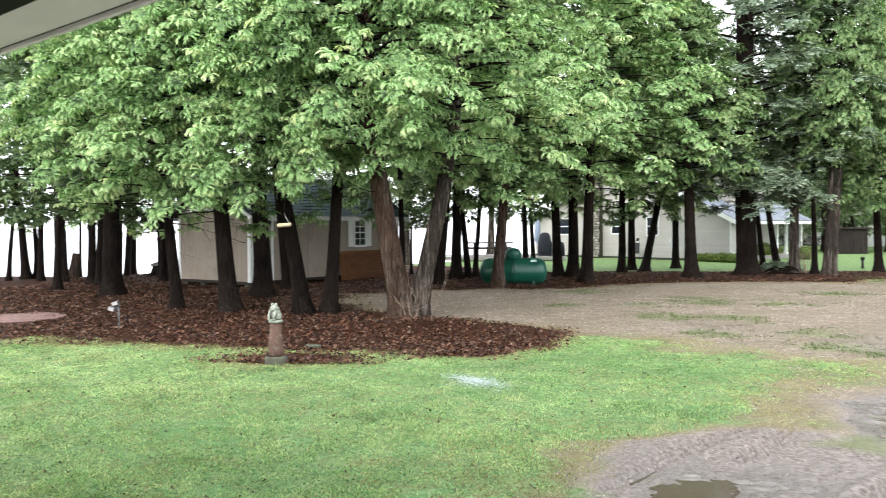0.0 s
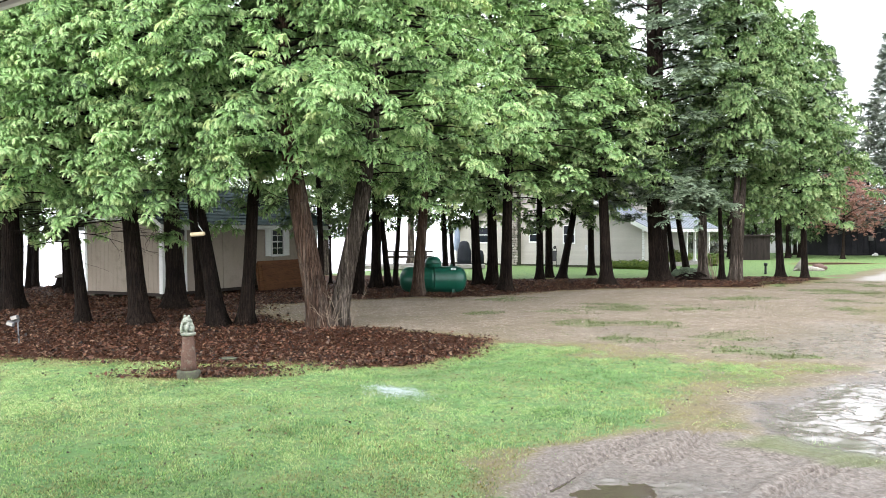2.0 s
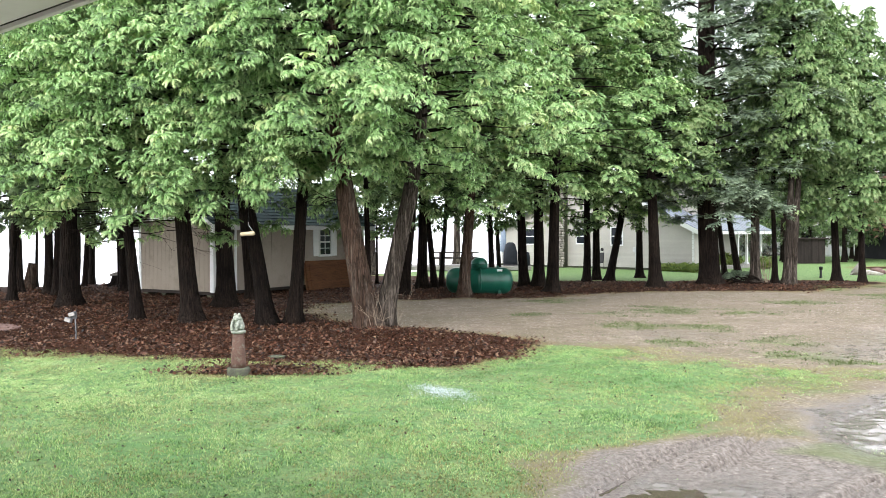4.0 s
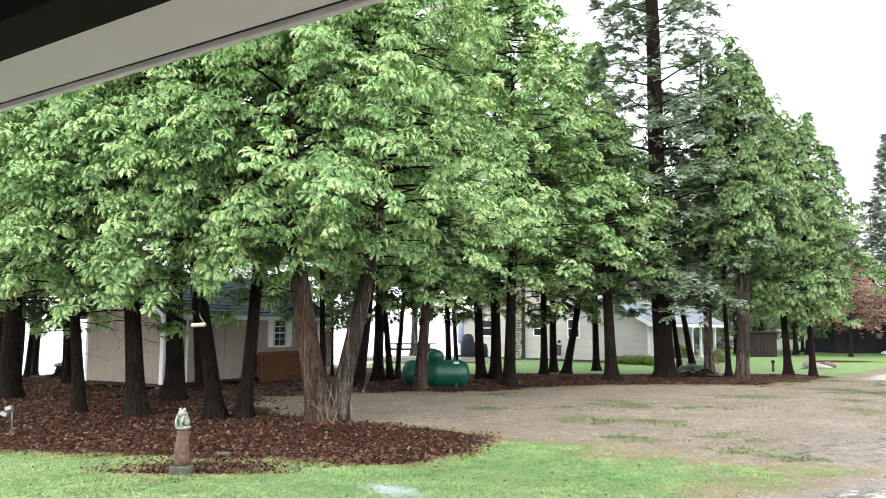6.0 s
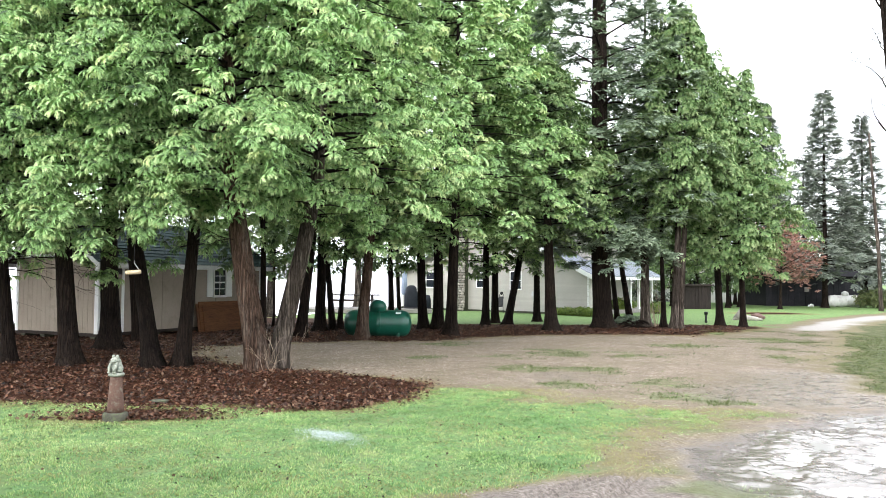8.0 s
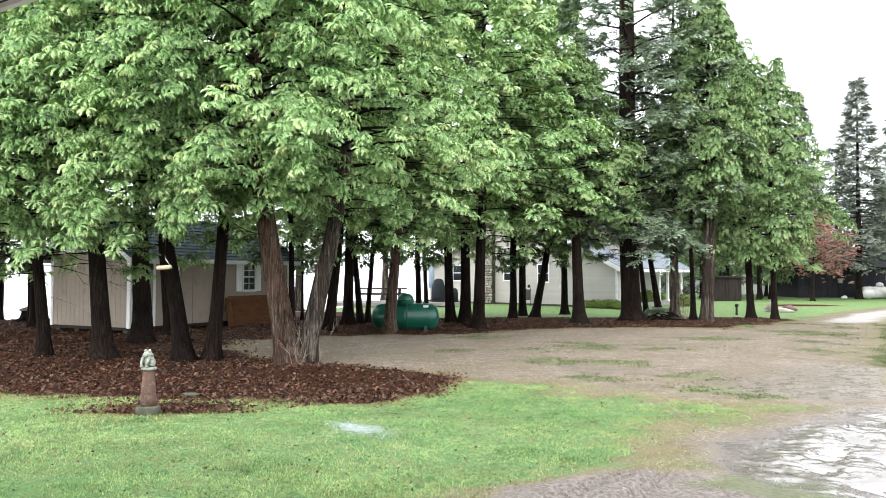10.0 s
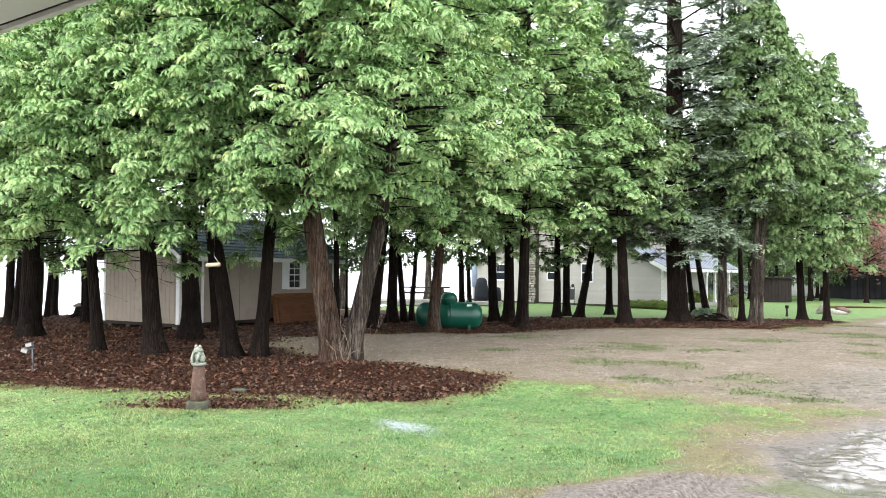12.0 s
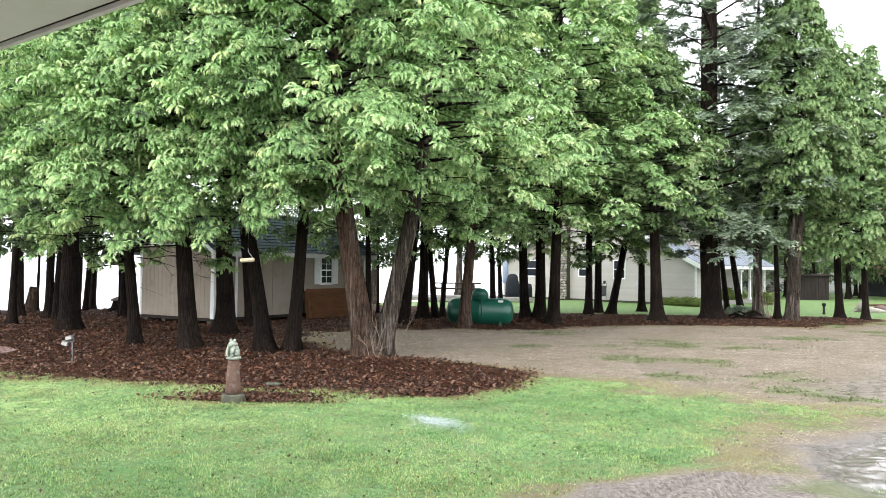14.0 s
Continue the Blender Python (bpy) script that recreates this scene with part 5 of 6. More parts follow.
for yy in (2.5, 5.8, 7.1, 9.3):
    p = part("porch_post", Geo().box(-0.12, yy - 0.07, 0.2, 0.02, yy + 0.07, HE - 0.1, 0.008), M_WHITE, house, "white square porch post")
    part("post_base", Geo().box(-0.15, yy - 0.1, 0.2, 0.05, yy + 0.1, 0.34, 0.008), M_WHITE, p)
part("porch_beam", Geo().box(-0.12, 2.4, HE - 0.1, 0.02, HD, HE + 0.08), M_WHITE, house)
pd = part("door", Geo().box(-1.69, 2.9, 0.22, -1.64, 3.8, 2.2, 0.004), M_WHITE, house, "white glazed house door")
part("door_glass", Geo().box(-1.638, 3.02, 0.95, -1.63, 3.68, 2.05), M_GLASS, pd)
# roof
roof_n = math.atan2(HP - HE, HW / 2)
for side in (0, 1):
    ex = 0.45 if side == 0 else -HW - 0.45
    ez = HE - 0.45 * math.tan(roof_n) + 0.05
    n = Vector((math.sin(roof_n) * (1 if side == 0 else -1), 0, math.cos(roof_n)))
    roof = part("roof", slab([(ex, -0.45, ez), (-HW / 2, -0.45, HP + 0.05), (-HW / 2, HD + 0.3, HP + 0.05), (ex, HD + 0.3, ez)], 0.10, n), M_METALROOF, house, "pale ribbed metal roof")
    a, b = Vector((ex, 0, ez)), Vector((-HW / 2, 0, HP + 0.05))
    for r in range(22):
        yy = -0.4 + r * (HD + 0.65) / 21
        d = n * 0.10
        part("roof_rib", slab([a + d + Vector((0, yy, 0)), b + d + Vector((0, yy, 0)), b + d + Vector((0, yy + 0.04, 0)), a + d + Vector((0, yy + 0.04, 0))], 0.02, n), M_METALROOF, roof)
    part("rake_board", slab([a + Vector((0, -0.47, -0.16)), b + Vector((0, -0.47, -0.16)), b + Vector((0, -0.47, 0.1)), a + Vector((0, -0.47, 0.1))], 0.03, (0, -1, 0)), M_WHITE, roof)
    part("eave_board", Geo().box(ex - 0.02, -0.45, ez - 0.14, ex + 0.02, HD + 0.3, ez + 0.06), M_WHITE, roof)
# upper storey behind
up = part("upper_storey", Geo().box(-6.6, 2.6, 3.0, -1.4, 7.6, 5.6), M_SIDING, house, "beige lap-sided upper storey")
z = 3.0
while z < 7.0:
    a, b = (-6.6, -1.4) if z < 5.6 else (-6.6 + (z - 5.6) * 1.75, -1.4 - (z - 5.6) * 1.75)
    if b - a > 0.2:
        part("siding_board", lap(a, b, z, 2.59), M_SIDING, up)
    z += COURSE
for side in (-1, 1):
    ex = -4.0 + side * 3.0
    n = Vector((side * 0.5, 0, 0.87))
    part("roof", slab([(ex, 2.2, 5.4), (-4.0, 2.2, 7.15), (-4.0, 7.8, 7.15), (ex, 7.8, 5.4)], 0.1, n), M_METALROOF, up)
for sx, zc, w, h in ((-4.84, 1.95, 0.72, 1.0), (-7.37, 1.95, 0.6, 0.85), (-11.3, 1.95, 0.8, 0.95)):
    window(house, sx, zc, w, h, 1, 2, 0, -0.04)
# stone chimney
chim = thing("chimney", "rough fieldstone chimney on the house wall", "chimney", at=HOUSE_AT @ pose(-8.85, -0.55, 0))
part("core", Geo().box(-0.5, 0.06, -0.1, 0.5, 0.5, 6.4), M_CONCRETE, chim)
rng = random.Random(5)
z = 0.05
while z < 6.3:
    h, x = rng.uniform(0.10, 0.2), -0.55
    while x < 0.5:
        w = rng.uniform(0.14, 0.32)
        w = min(w, 0.56 - x)
        if w > 0.08:
            part("stone", Geo().lump(x + w / 2, 0.04, z + h / 2, w / 2 * 1.06, 0.10, h / 2 * 1.1, 0.2, rng.randint(0, 99), 2), M_ROCK, chim)
        x += w + 0.015
    z += h + 0.004
# meter and folded chair by the wall
meter = thing("gas_meter", "small grey utility meter on the house wall", "meter", at=HOUSE_AT @ pose(-3.55, -0.04, 0))
part("pipe", Geo().tube([(0, -0.06, -0.05), (0, -0.06, 1.0)], [0.025, 0.025], 8), M_STEEL, meter)
part("meter_body", Geo().box(-0.12, -0.16, 1.0, 0.12, -0.0, 1.3, 0.03), M_STEEL, meter)
part("elbow", Geo().tube([(0.12, -0.08, 1.2), (0.22, -0.08, 1.22), (0.22, -0.08, 1.42)], [0.02] * 3, 8), M_STEEL, meter)
chair = thing("folded_chair", "black folded lawn chair leaning at the house wall", "chair", at=HOUSE_AT @ pose(-5.55, -0.75, 0, -14, 0, 8))
part("seat_fabric", Geo().box(-0.16, -0.03, 0.35, 0.16, 0.02, 1.0, 0.01), M_BLACK, chair)
for sx in (-0.2, 0.2):
    part("leg", Geo().tube([(sx * 1.2, 0, -0.02), (sx * 0.8, 0, 0.7), (sx * 0.6, 0, 1.15)], [0.015] * 3, 6), M_BLACK, chair)
    part("leg", Geo().tube([(sx * 1.5, -0.1, -0.02), (sx * 0.9, -0.05, 0.6)], [0.014] * 2, 6), M_BLACK, chair)
part("headrest", Geo().lump(0, -0.01, 1.2, 0.1, 0.05, 0.11, 0.05, 3, 2), M_BLACK, chair)

# ---------------------------------------------------------------- deck and its things
deck = thing("deck", "low grey weathered wooden deck behind the cedars", "deck", at=pose(-1.6, 46.0, 0, 0, 0, 4))
for k in range(22):
    part("plank", Geo().box(-3.6, k * 0.145 - 1.6, 0.24, 3.8, k * 0.145 - 1.465, 0.28, 0.004), M_GREYWOOD, deck)
part("rim_board", Geo().box(-3.6, -1.66, 0.06, 3.8, -1.61, 0.275, 0.004), M_GREYWOOD, deck)
for xx in (-3.4, -1.0, 1.4, 3.6):
    part("deck_post", Geo().box(xx - 0.07, -1.58, -0.25, xx + 0.07, -1.44, 0.23), M_GREYWOOD, deck)

table = thing("picnic_table", "dark wooden picnic table with attached benches", "picnic table", at=pose(-2.0, 45.4, 0.28, 0, 0, 6) @ Matrix.Diagonal((1.2, 1, 1.05, 1)))
for k in range(5):
    part("tabletop_board", Geo().box(-1.1, -0.36 + k * 0.147, 0.69, 1.1, -0.225 + k * 0.147, 0.75, 0.006), M_DARKWOOD, table)
for s in (-1, 1):
    part("bench", Geo().box(-1.1, s * 0.72 - 0.14, 0.39, 1.1, s * 0.72 + 0.14, 0.46, 0.006), M_DARKWOOD, table)
    for x0 in (-0.75, 0.75):
        part("leg", Geo().tube([(x0, s * 0.68, 0.0), (x0, s * 0.2, 0.72)], [0.06, 0.06], 4), M_DARKWOOD, table)
for x0 in (-0.8, 0.8):
    part("crosspiece", Geo().box(x0 - 0.02, -0.85, 0.36, x0 + 0.02, 0.85, 0.42), M_DARKWOOD, table)
grill = thing("grill", "barbecue grill under a dark vinyl cover", "grill", at=pose(1.15, 45.4, 0.28, 0, 0, -20))
part("cover", Geo().lathe([(0.44, 0.0), (0.43, 0.3), (0.42, 0.75), (0.36, 0.95), (0.30, 1.22), (0.16, 1.33), (0.02, 1.34)], 14, Matrix.Diagonal((1, 0.6, 1, 1)), 0.05), M_COVER, grill)
part("hem", Geo().lathe([(0.455, 0.0), (0.455, 0.06), (0.44, 0.07)], 14, Matrix.Diagonal((1, 0.6, 1, 1)), 0.05), M_BLACK, grill)
stool = thing("covered_stool", "small dark covered stool on the deck", "stool", at=pose(2.05, 45.3, 0.28))
part("cover", Geo().lathe([(0.24, 0.0), (0.22, 0.5), (0.17, 0.75), (0.03, 0.8)], 12), M_COVER, stool)
umb = thing("patio_umbrella", "folded blue-grey patio umbrella on the deck", "umbrella", at=pose(0.75, 46.4, 0.28))
part("pole", Geo().tube([(0, 0, 0), (0, 0, 2.3)], [0.025, 0.025], 8), M_STEEL, umb)
part("canopy", Geo().lathe([(0.07, 0.75), (0.17, 0.85), (0.19, 1.5), (0.14, 1.9), (0.04, 2.3)], 12, None, 0.25), M_BLUE, umb)
part("base", Geo().lathe([(0.25, 0.0), (0.25, 0.06), (0.1, 0.1)], 14), M_CONCRETE, umb)


# ---------------------------------------------------------------- propane tanks
def propane_tank(label, at, material, dia, length, dome, group="propane tanks"):
    ob = thing("propane_tank", label, "propane tank", group, at)
    r, h = dia / 2, length / 2
    zc = r + 0.01
    prof = [(0.005, -h), (r * 0.45, -h + 0.025), (r * 0.75, -h + 0.09), (r * 0.93, -h + 0.2), (r, -h + 0.34), (r, -0.02), (r * 1.004, -0.015), (r * 1.004, 0.015), (r, 0.02),
            (r, h - 0.34), (r * 0.93, h - 0.2), (r * 0.75, h - 0.09), (r * 0.45, h - 0.025), (0.005, h)]
    part("vessel", Geo().lathe(prof, 36, pose(0, 0, zc, 0, 90, 0)), material, ob)
    if dome:
        d = part("valve_dome", Geo().lathe([(0.28, zc + r - 0.05), (0.28, zc + r + 0.12), (0.26, zc + r + 0.22), (0.17, zc + r + 0.31), (0.02, zc + r + 0.34)], 20), material, ob, "rounded valve cover")
        part("dome_rim", Geo().lathe([(0.29, zc + r + 0.10), (0.302, zc + r + 0.115), (0.29, zc + r + 0.135)], 20), material, d)
        part("hinge", Geo().box(0.2, -0.05, zc + r + 0.08, 0.28, 0.05, zc + r + 0.16, 0.01), material, d)
    for sx in (-1, 1):
        part("foot", Geo().box(sx * h * 0.62 - 0.05, -r * 0.75, -0.12, sx * h * 0.62 + 0.05, r * 0.75, zc - r * 0.6, 0.01), material, ob)
        part("lifting_lug", Geo().box(sx * h * 0.55 - 0.04, -0.012, zc + r - 0.02, sx * h * 0.55 + 0.04, 0.012, zc + r + 0.06, 0.008), material, ob)
    return ob


gt = propane_tank("dark green propane tank on the leaf bed", pose(-0.42, 26.75, 0.0, 0, 0, -4), M_GREEN, 0.90, 2.28, True)
r0, zc0 = 0.45, 0.46
# small white mark curved to the vessel
mark_geo = Geo()
for k in range(6):
    a0, a1 = radians(-62 + k * 2.6), radians(-62 + (k + 1) * 2.6)
    mark_geo.add([(x, -math.cos(-a) * 0.0 + (r0 + 0.003) * -math.cos(a), zc0 - (r0 + 0.003) * math.sin(a)) for x, a in ((0.62, a0), (0.80, a0), (0.80, a1), (0.62, a1))], [(0, 1, 2, 3)])
part("warning_sticker", mark_geo, M_WHITE, gt, "small white warning sticker")
part("fill_pipe", Geo().tube([(0.08, -0.30, zc0 + 0.42), (0.10, -0.46, zc0 + 0.25), (0.10, -0.50, zc0 - 0.3)], [0.02] * 3, 8), M_GREEN, gt)
propane_tank("white propane tank before distant conifers", pose(37.2, 62.4, 0.0, 0, 0, -10), M_TANKWHITE, 0.95, 2.9, True)

# ---------------------------------------------------------------- frog statue on its pedestal
PED = pose(-3.65, 11.05, 0.0)
ped = thing("pedestal", "tapered red clay pedestal on a mossy round base", "pedestal", at=PED)
part("base", Geo().lathe([(0.0, -0.05), (0.158, -0.05), (0.163, 0.0), (0.163, 0.09), (0.152, 0.112), (0.12, 0.118)], 26, None, 0.02), M_CONCRETE, ped, "mossy round concrete base")
part("column", Geo().lathe([(0.112, 0.112), (0.106, 0.2), (0.092, 0.4), (0.077, 0.585), (0.074, 0.60)], 22, None, 0.02), M_BRICKRED, ped)
part("cap", Geo().lathe([(0.075, 0.598), (0.098, 0.604), (0.105, 0.622), (0.098, 0.642), (0.06, 0.648)], 22, None, 0.05), M_STATUE, ped, "pale stone cap")
frog = Geo()
FR = Matrix.Translation((0, 0, 0.645)) @ pose(0, 0, 0, 0, 0, -22) @ Matrix.Diagonal((0.72, 0.76, 1.0, 1.0))
frog.lump(0, 0.02, 0.085, 0.095, 0.10, 0.08, 0.08, 1, 3, FR)
frog.lump(0, -0.02, 0.165, 0.085, 0.09, 0.052, 0.06, 2, 3, FR)
for s in (-1, 1):
    frog.lump(s * 0.045, -0.03, 0.218, 0.030, 0.032, 0.030, 0.05, 3, 2, FR)
    frog.lump(s * 0.085, 0.0, 0.045, 0.042, 0.075, 0.045, 0.1, 4, 2, FR)
    frog.tube([FR @ Vector(p) for p in ((s * 0.065, -0.06, 0.14), (s * 0.07, -0.11, 0.075), (s * 0.05, -0.12, 0.02))], [0.024, 0.02, 0.022], 8)
    frog.lump(s * 0.055, -0.115, 0.012, 0.038, 0.035, 0.016, 0.1, 5, 2, FR)
frog.tube([FR @ Vector(p) for p in ((-0.07, -0.088, 0.158), (0, -0.113, 0.150), (0.07, -0.088, 0.158))], [0.008] * 3, 6)
st = new("frog_statue", frog.mesh("frog_statue", M_STATUE))
st.matrix_world = PED
tagged(st, "pale lichened concrete frog statue on a pedestal", "statue")
flat = new("stepping_stone", Geo().lump(0, 0, 0.02, 0.13, 0.08, 0.035, 0.2, 7, 3).mesh("stepping_stone", M_CONCRETE))
flat.matrix_world = pose(-3.48, 12.45, 0.03)
tagged(flat, "flat pale stone lying among fallen leaves", "stone")

# bird feeder hanging from the forked cedar
feeder = thing("bird_feeder", "yellow wooden log bird feeder hanging by wire", "bird feeder", at=pose(-4.8, 15.2, 2.03) @ Matrix.Scale(0.9, 4))
part("log", Geo().tube([(-0.155, 0, -0.01), (-0.13, 0, -0.008), (0.13, 0, 0.012), (0.155, 0, 0.014)], [0.035, 0.047, 0.047, 0.035], 12, True, 0.1), M_YELLOWWOOD, feeder)
part("hanger_wire", Geo().tube([(0.12, 0, 0.05), (0.02, 0.02, 0.18), (-0.02, 0.1, 0.26)], [0.008, 0.007, 0.005], 5), M_STEEL, feeder)
part("hook", Geo().tube([(-0.02, 0.1, 0.26), (-0.05, 0.2, 0.5), (-0.1, 0.5, 1.2)], [0.004] * 3, 5), M_BLACK, feeder)

# garden spotlight on a stake
spot = thing("garden_spotlight", "grey garden spotlight on a metal stake", "spotlight", at=pose(-7.92, 14.45, 0.0))
part("stake", Geo().tube([(0.05, 0, -0.1), (0.03, 0, 0.56)], [0.016, 0.014], 8), M_DULLGREY, spot)
part("bracket", Geo().box(-0.05, -0.02, 0.44, 0.06, 0.02, 0.50, 0.006), M_DULLGREY, spot)
for bx, bz, tilt in ((-0.16, 0.40, 18), (-0.06, 0.47, -14)):
    head = part("lamp_head", Geo().box(0, -0.05, 0, 0.13, 0.04, 0.085, 0.012), M_DULLGREY, spot, "grey lamp head", pose(bx, -0.02, bz, 0, tilt, 0))
    part("lens", Geo().box(0.012, -0.056, 0.012, 0.118, -0.046, 0.073, 0.003), M_GREYWOOD, head)
part("cable", Geo().tube([(-0.08, 0, 0.40), (0.0, -0.03, 0.3), (0.05, -0.02, 0.16)], [0.006] * 3, 5), M_BLACK, spot)

pad = thing("round_pad", "faded red round pad on bare ground", "pad", at=pose(-10.95, 15.9, 0.03))
part("disc", Geo().lathe([(0.0, -0.05), (0.92, -0.05), (0.94, 0.0), (0.92, 0.03), (0.5, 0.05), (0.02, 0.055)], 40, None, 0.02), M_CLAYPAD, pad)
part("rim", Geo().lathe([(0.925, 0.02), (0.95, 0.03), (0.94, 0.045), (0.9, 0.04)], 40), M_CLAYPAD, pad)

wide = thing("tree_stump", "broad dark stump with flared roots near the lake", "stump", "stumps by the shore", pose(-14.6, 30.2, 0.0))
part("wood", Geo().lathe([(0.62, -0.08), (0.5, 0.05), (0.38, 0.2), (0.33, 0.42), (0.31, 0.47), (0.02, 0.48)], 18, None, 0.14, 9), M_BARK, wide)
for k in range(5):
    a = 0.6 + k * 1.25
    part("root", Geo().tube([(0.25 * math.cos(a), 0.25 * math.sin(a), 0.16), (0.55 * math.cos(a), 0.55 * math.sin(a), 0.05), (0.85 * math.cos(a + 0.2), 0.85 * math.sin(a + 0.2), -0.06)], [0.12, 0.09, 0.03], 8), M_BARK, wide)
slabw = thing("wood_chunk", "bleached chunk of driftwood resting on the stump", "driftwood", at=pose(-14.6, 30.2, 0.53, 0, -6, 14))
part("wood", Geo().tube([(-0.4, 0, 0.0), (-0.2, 0.02, 0.02), (0.15, 0, 0.03), (0.36, -0.03, 0.08), (0.42, -0.03, 0.2)], [0.04, 0.08, 0.09, 0.07, 0.03], 9, True, 0.35, 8), M_ROCK, slabw)

# stump by the shore
stump = thing("tree_stump", "weathered leaning tree stump near the lake", "stump", "stumps by the shore", at=pose(-17.4, 28.6, 0.0, 0, 6, 0))
part("wood", Geo().tube([(0, 0, -0.1), (0.02, 0, 0.15), (0.06, 0, 0.6), (0.1, 0.0, 1.02)], [0.3, 0.22, 0.18, 0.17], 12, True, 0.12, 3), M_BARK_PALE, stump)

# path lamp, driftwood and rock on the far lawn
lamp = thing("path_lamp", "small dark path lamp on the far lawn", "path lamp", at=pose(15.2, 37.2, 0.0))
part("post", Geo().tube([(0, 0, -0.1), (0, 0, 0.36)], [0.055, 0.05], 10), M_BLACK, lamp)
part("head", Geo().lathe([(0.05, 0.36), (0.085, 0.38), (0.085, 0.46), (0.095, 0.47), (0.09, 0.5), (0.02, 0.52)], 14), M_BLACK, lamp)
part("collar", Geo().lathe([(0.07, 0.0), (0.07, 0.05), (0.055, 0.07)], 12), M_BLACK, lamp)
drift = thing("driftwood", "bleached driftwood log lying on the lawn", "driftwood", at=pose(18.3, 39.6, 0.0, 0, 0, 6) @ Matrix.Scale(0.72, 4))
part("log", Geo().tube([(-0.85, 0, 0.05), (-0.5, 0.02, 0.16), (0.1, 0, 0.17), (0.7, -0.05, 0.11), (1.25, -0.05, 0.03)], [0.12, 0.25, 0.22, 0.15, 0.06], 9, True, 0.45, 4), M_ROCK, drift)
part("root", Geo().tube([(-0.75, 0, 0.1), (-0.55, 0.05, 0.45), (-0.42, 0.05, 0.82)], [0.24, 0.17, 0.05], 9, True, 0.2, 5), M_ROCK, drift)
part("root", Geo().tube([(-0.6, 0, 0.1), (-0.95, -0.1, 0.12), (-1.15, -0.12, 0.02)], [0.12, 0.08, 0.03], 9, True, 0.2, 6), M_ROCK, drift)
rk = new("rock", Geo().lump(0, 0, 0.06, 0.36, 0.3, 0.20, 0.3, 9, 3).mesh("rock", M_CLAYPAD))
rk.matrix_world = pose(19.55, 41.0, 0.0)
tagged(rk, "low reddish flat-topped rock beside the driftwood", "rock")
sr = new("small_rock", Geo().lump(0, 0, 0.15, 0.45, 0.3, 0.3, 0.25, 12, 3).mesh("small_rock", M_TANKWHITE))
sr.matrix_world = pose(34.2, 62.2, 0.0) @ Matrix.Scale(0.5, 4)
tagged(sr, "white painted rock before the dark building", "rock")

# ---------------------------------------------------------------- distant buildings
dark = thing("outbuilding", "dark stained outbuilding behind the conifers", "outbuilding", at=pose(31.6, 64.6, 0, 0, 0, 2))
for k in range(17):
    part("wall_board", Geo().box(k * 0.5, -0.02, 0, k * 0.5 + 0.48, 0.06, 2.5, 0.01), M_DARKBUILD, dark)
part("wall", Geo().box(0, 0.06, 0, 8.5, 5, 2.5), M_DARKBUILD, dark)
part("roof", slab([(-0.4, -0.5, 2.45), (8.9, -0.5, 2.45), (8.9, 2.5, 4.0), (-0.4, 2.5, 4.0)], 0.1, (0, -0.45, 0.9)), M_DARKBUILD, dark)
part("roof", slab([(-0.4, 5.5, 2.45), (8.9, 5.5, 2.45), (8.9, 2.5, 4.0), (-0.4, 2.5, 4.0)], 0.1, (0, 0.45, 0.9)), M_DARKBUILD, dark)
part("sign_plate", Geo().box(3.4, -0.06, 1.2, 3.8, -0.03, 1.6), M_GREYWOOD, dark)
shk = thing("wood_shelter", "brown board shelter on the far lawn", "shelter", at=pose(21.0, 55.6, 0, 0, 0, 8))
for k in range(9):
    part("wall_board", Geo().box(k * 0.25, 0, 0, k * 0.25 + 0.235, 0.04, 1.7 + 0.06 * (k % 3), 0.006), M_BROWNFENCE, shk)
part("back", Geo().box(0, 0.05, 0, 2.2, 1.4, 1.65), M_BROWNFENCE, shk)
part("roof", Geo().box(-0.15, -0.2, 1.68, 2.4, 1.5, 1.78, 0.01), M_DARKWOOD, shk)
wh = thing("cottage", "white cottage far behind the trees", "cottage", at=pose(27.5, 73.0, 0, 0, 0, 6))
z = 0.2
while z < 2.7:
    part("siding_board", lap(0, 9, z, 0, 0.25), M_WHITE, wh)
    z += 0.25
part("wall", Geo().box(0, 0.002, 0, 9, 6, 2.7), M_WHITE, wh)
part("roof", slab([(-0.4, -0.6, 2.65), (9.4, -0.6, 2.65), (9.4, 3, 4.6), (-0.4, 3, 4.6)], 0.12, (0, -0.5, 0.9)), M_GREYWOOD, wh)
part("roof", slab([(-0.4, 6.6, 2.65), (9.4, 6.6, 2.65), (9.4, 3, 4.6), (-0.4, 3, 4.6)], 0.12, (0, 0.5, 0.9)), M_GREYWOOD, wh)
window(wh, 1.4, 1.6, 0.9, 1.1, 1, 2, 0, -0.04)
window(wh, 4.0, 1.6, 0.9, 1.1, 1, 2, 0, -0.04)
window(wh, 7.2, 1.6, 0.9, 1.1, 1, 2, 0, -0.04)

# ---------------------------------------------------------------- eave over the viewpoint
EAVE_AT = Matrix.Translation((0, 0, 0)) @ pose(0, 0, 0, 0, 0, math.degrees(math.atan2(-0.552, 0.834)))
porch = thing("porch_roof", "cream painted porch soffit with dark inner beam", "porch roof", at=EAVE_AT)
part("soffit_board", Geo().box(-7, 1.305, 2.90, 6, 1.655, 2.93), M_CREAM, porch)
part("shadow_strip", Geo().box(-7, 1.655, 2.905, 6, 1.675, 2.94), M_DARKWOOD, porch)
part("fascia", Geo().box(-7, 1.675, 2.885, 6, 1.70, 3.08, 0.003), M_CREAM, porch)
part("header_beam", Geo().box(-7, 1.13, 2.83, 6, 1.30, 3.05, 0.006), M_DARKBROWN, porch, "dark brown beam")
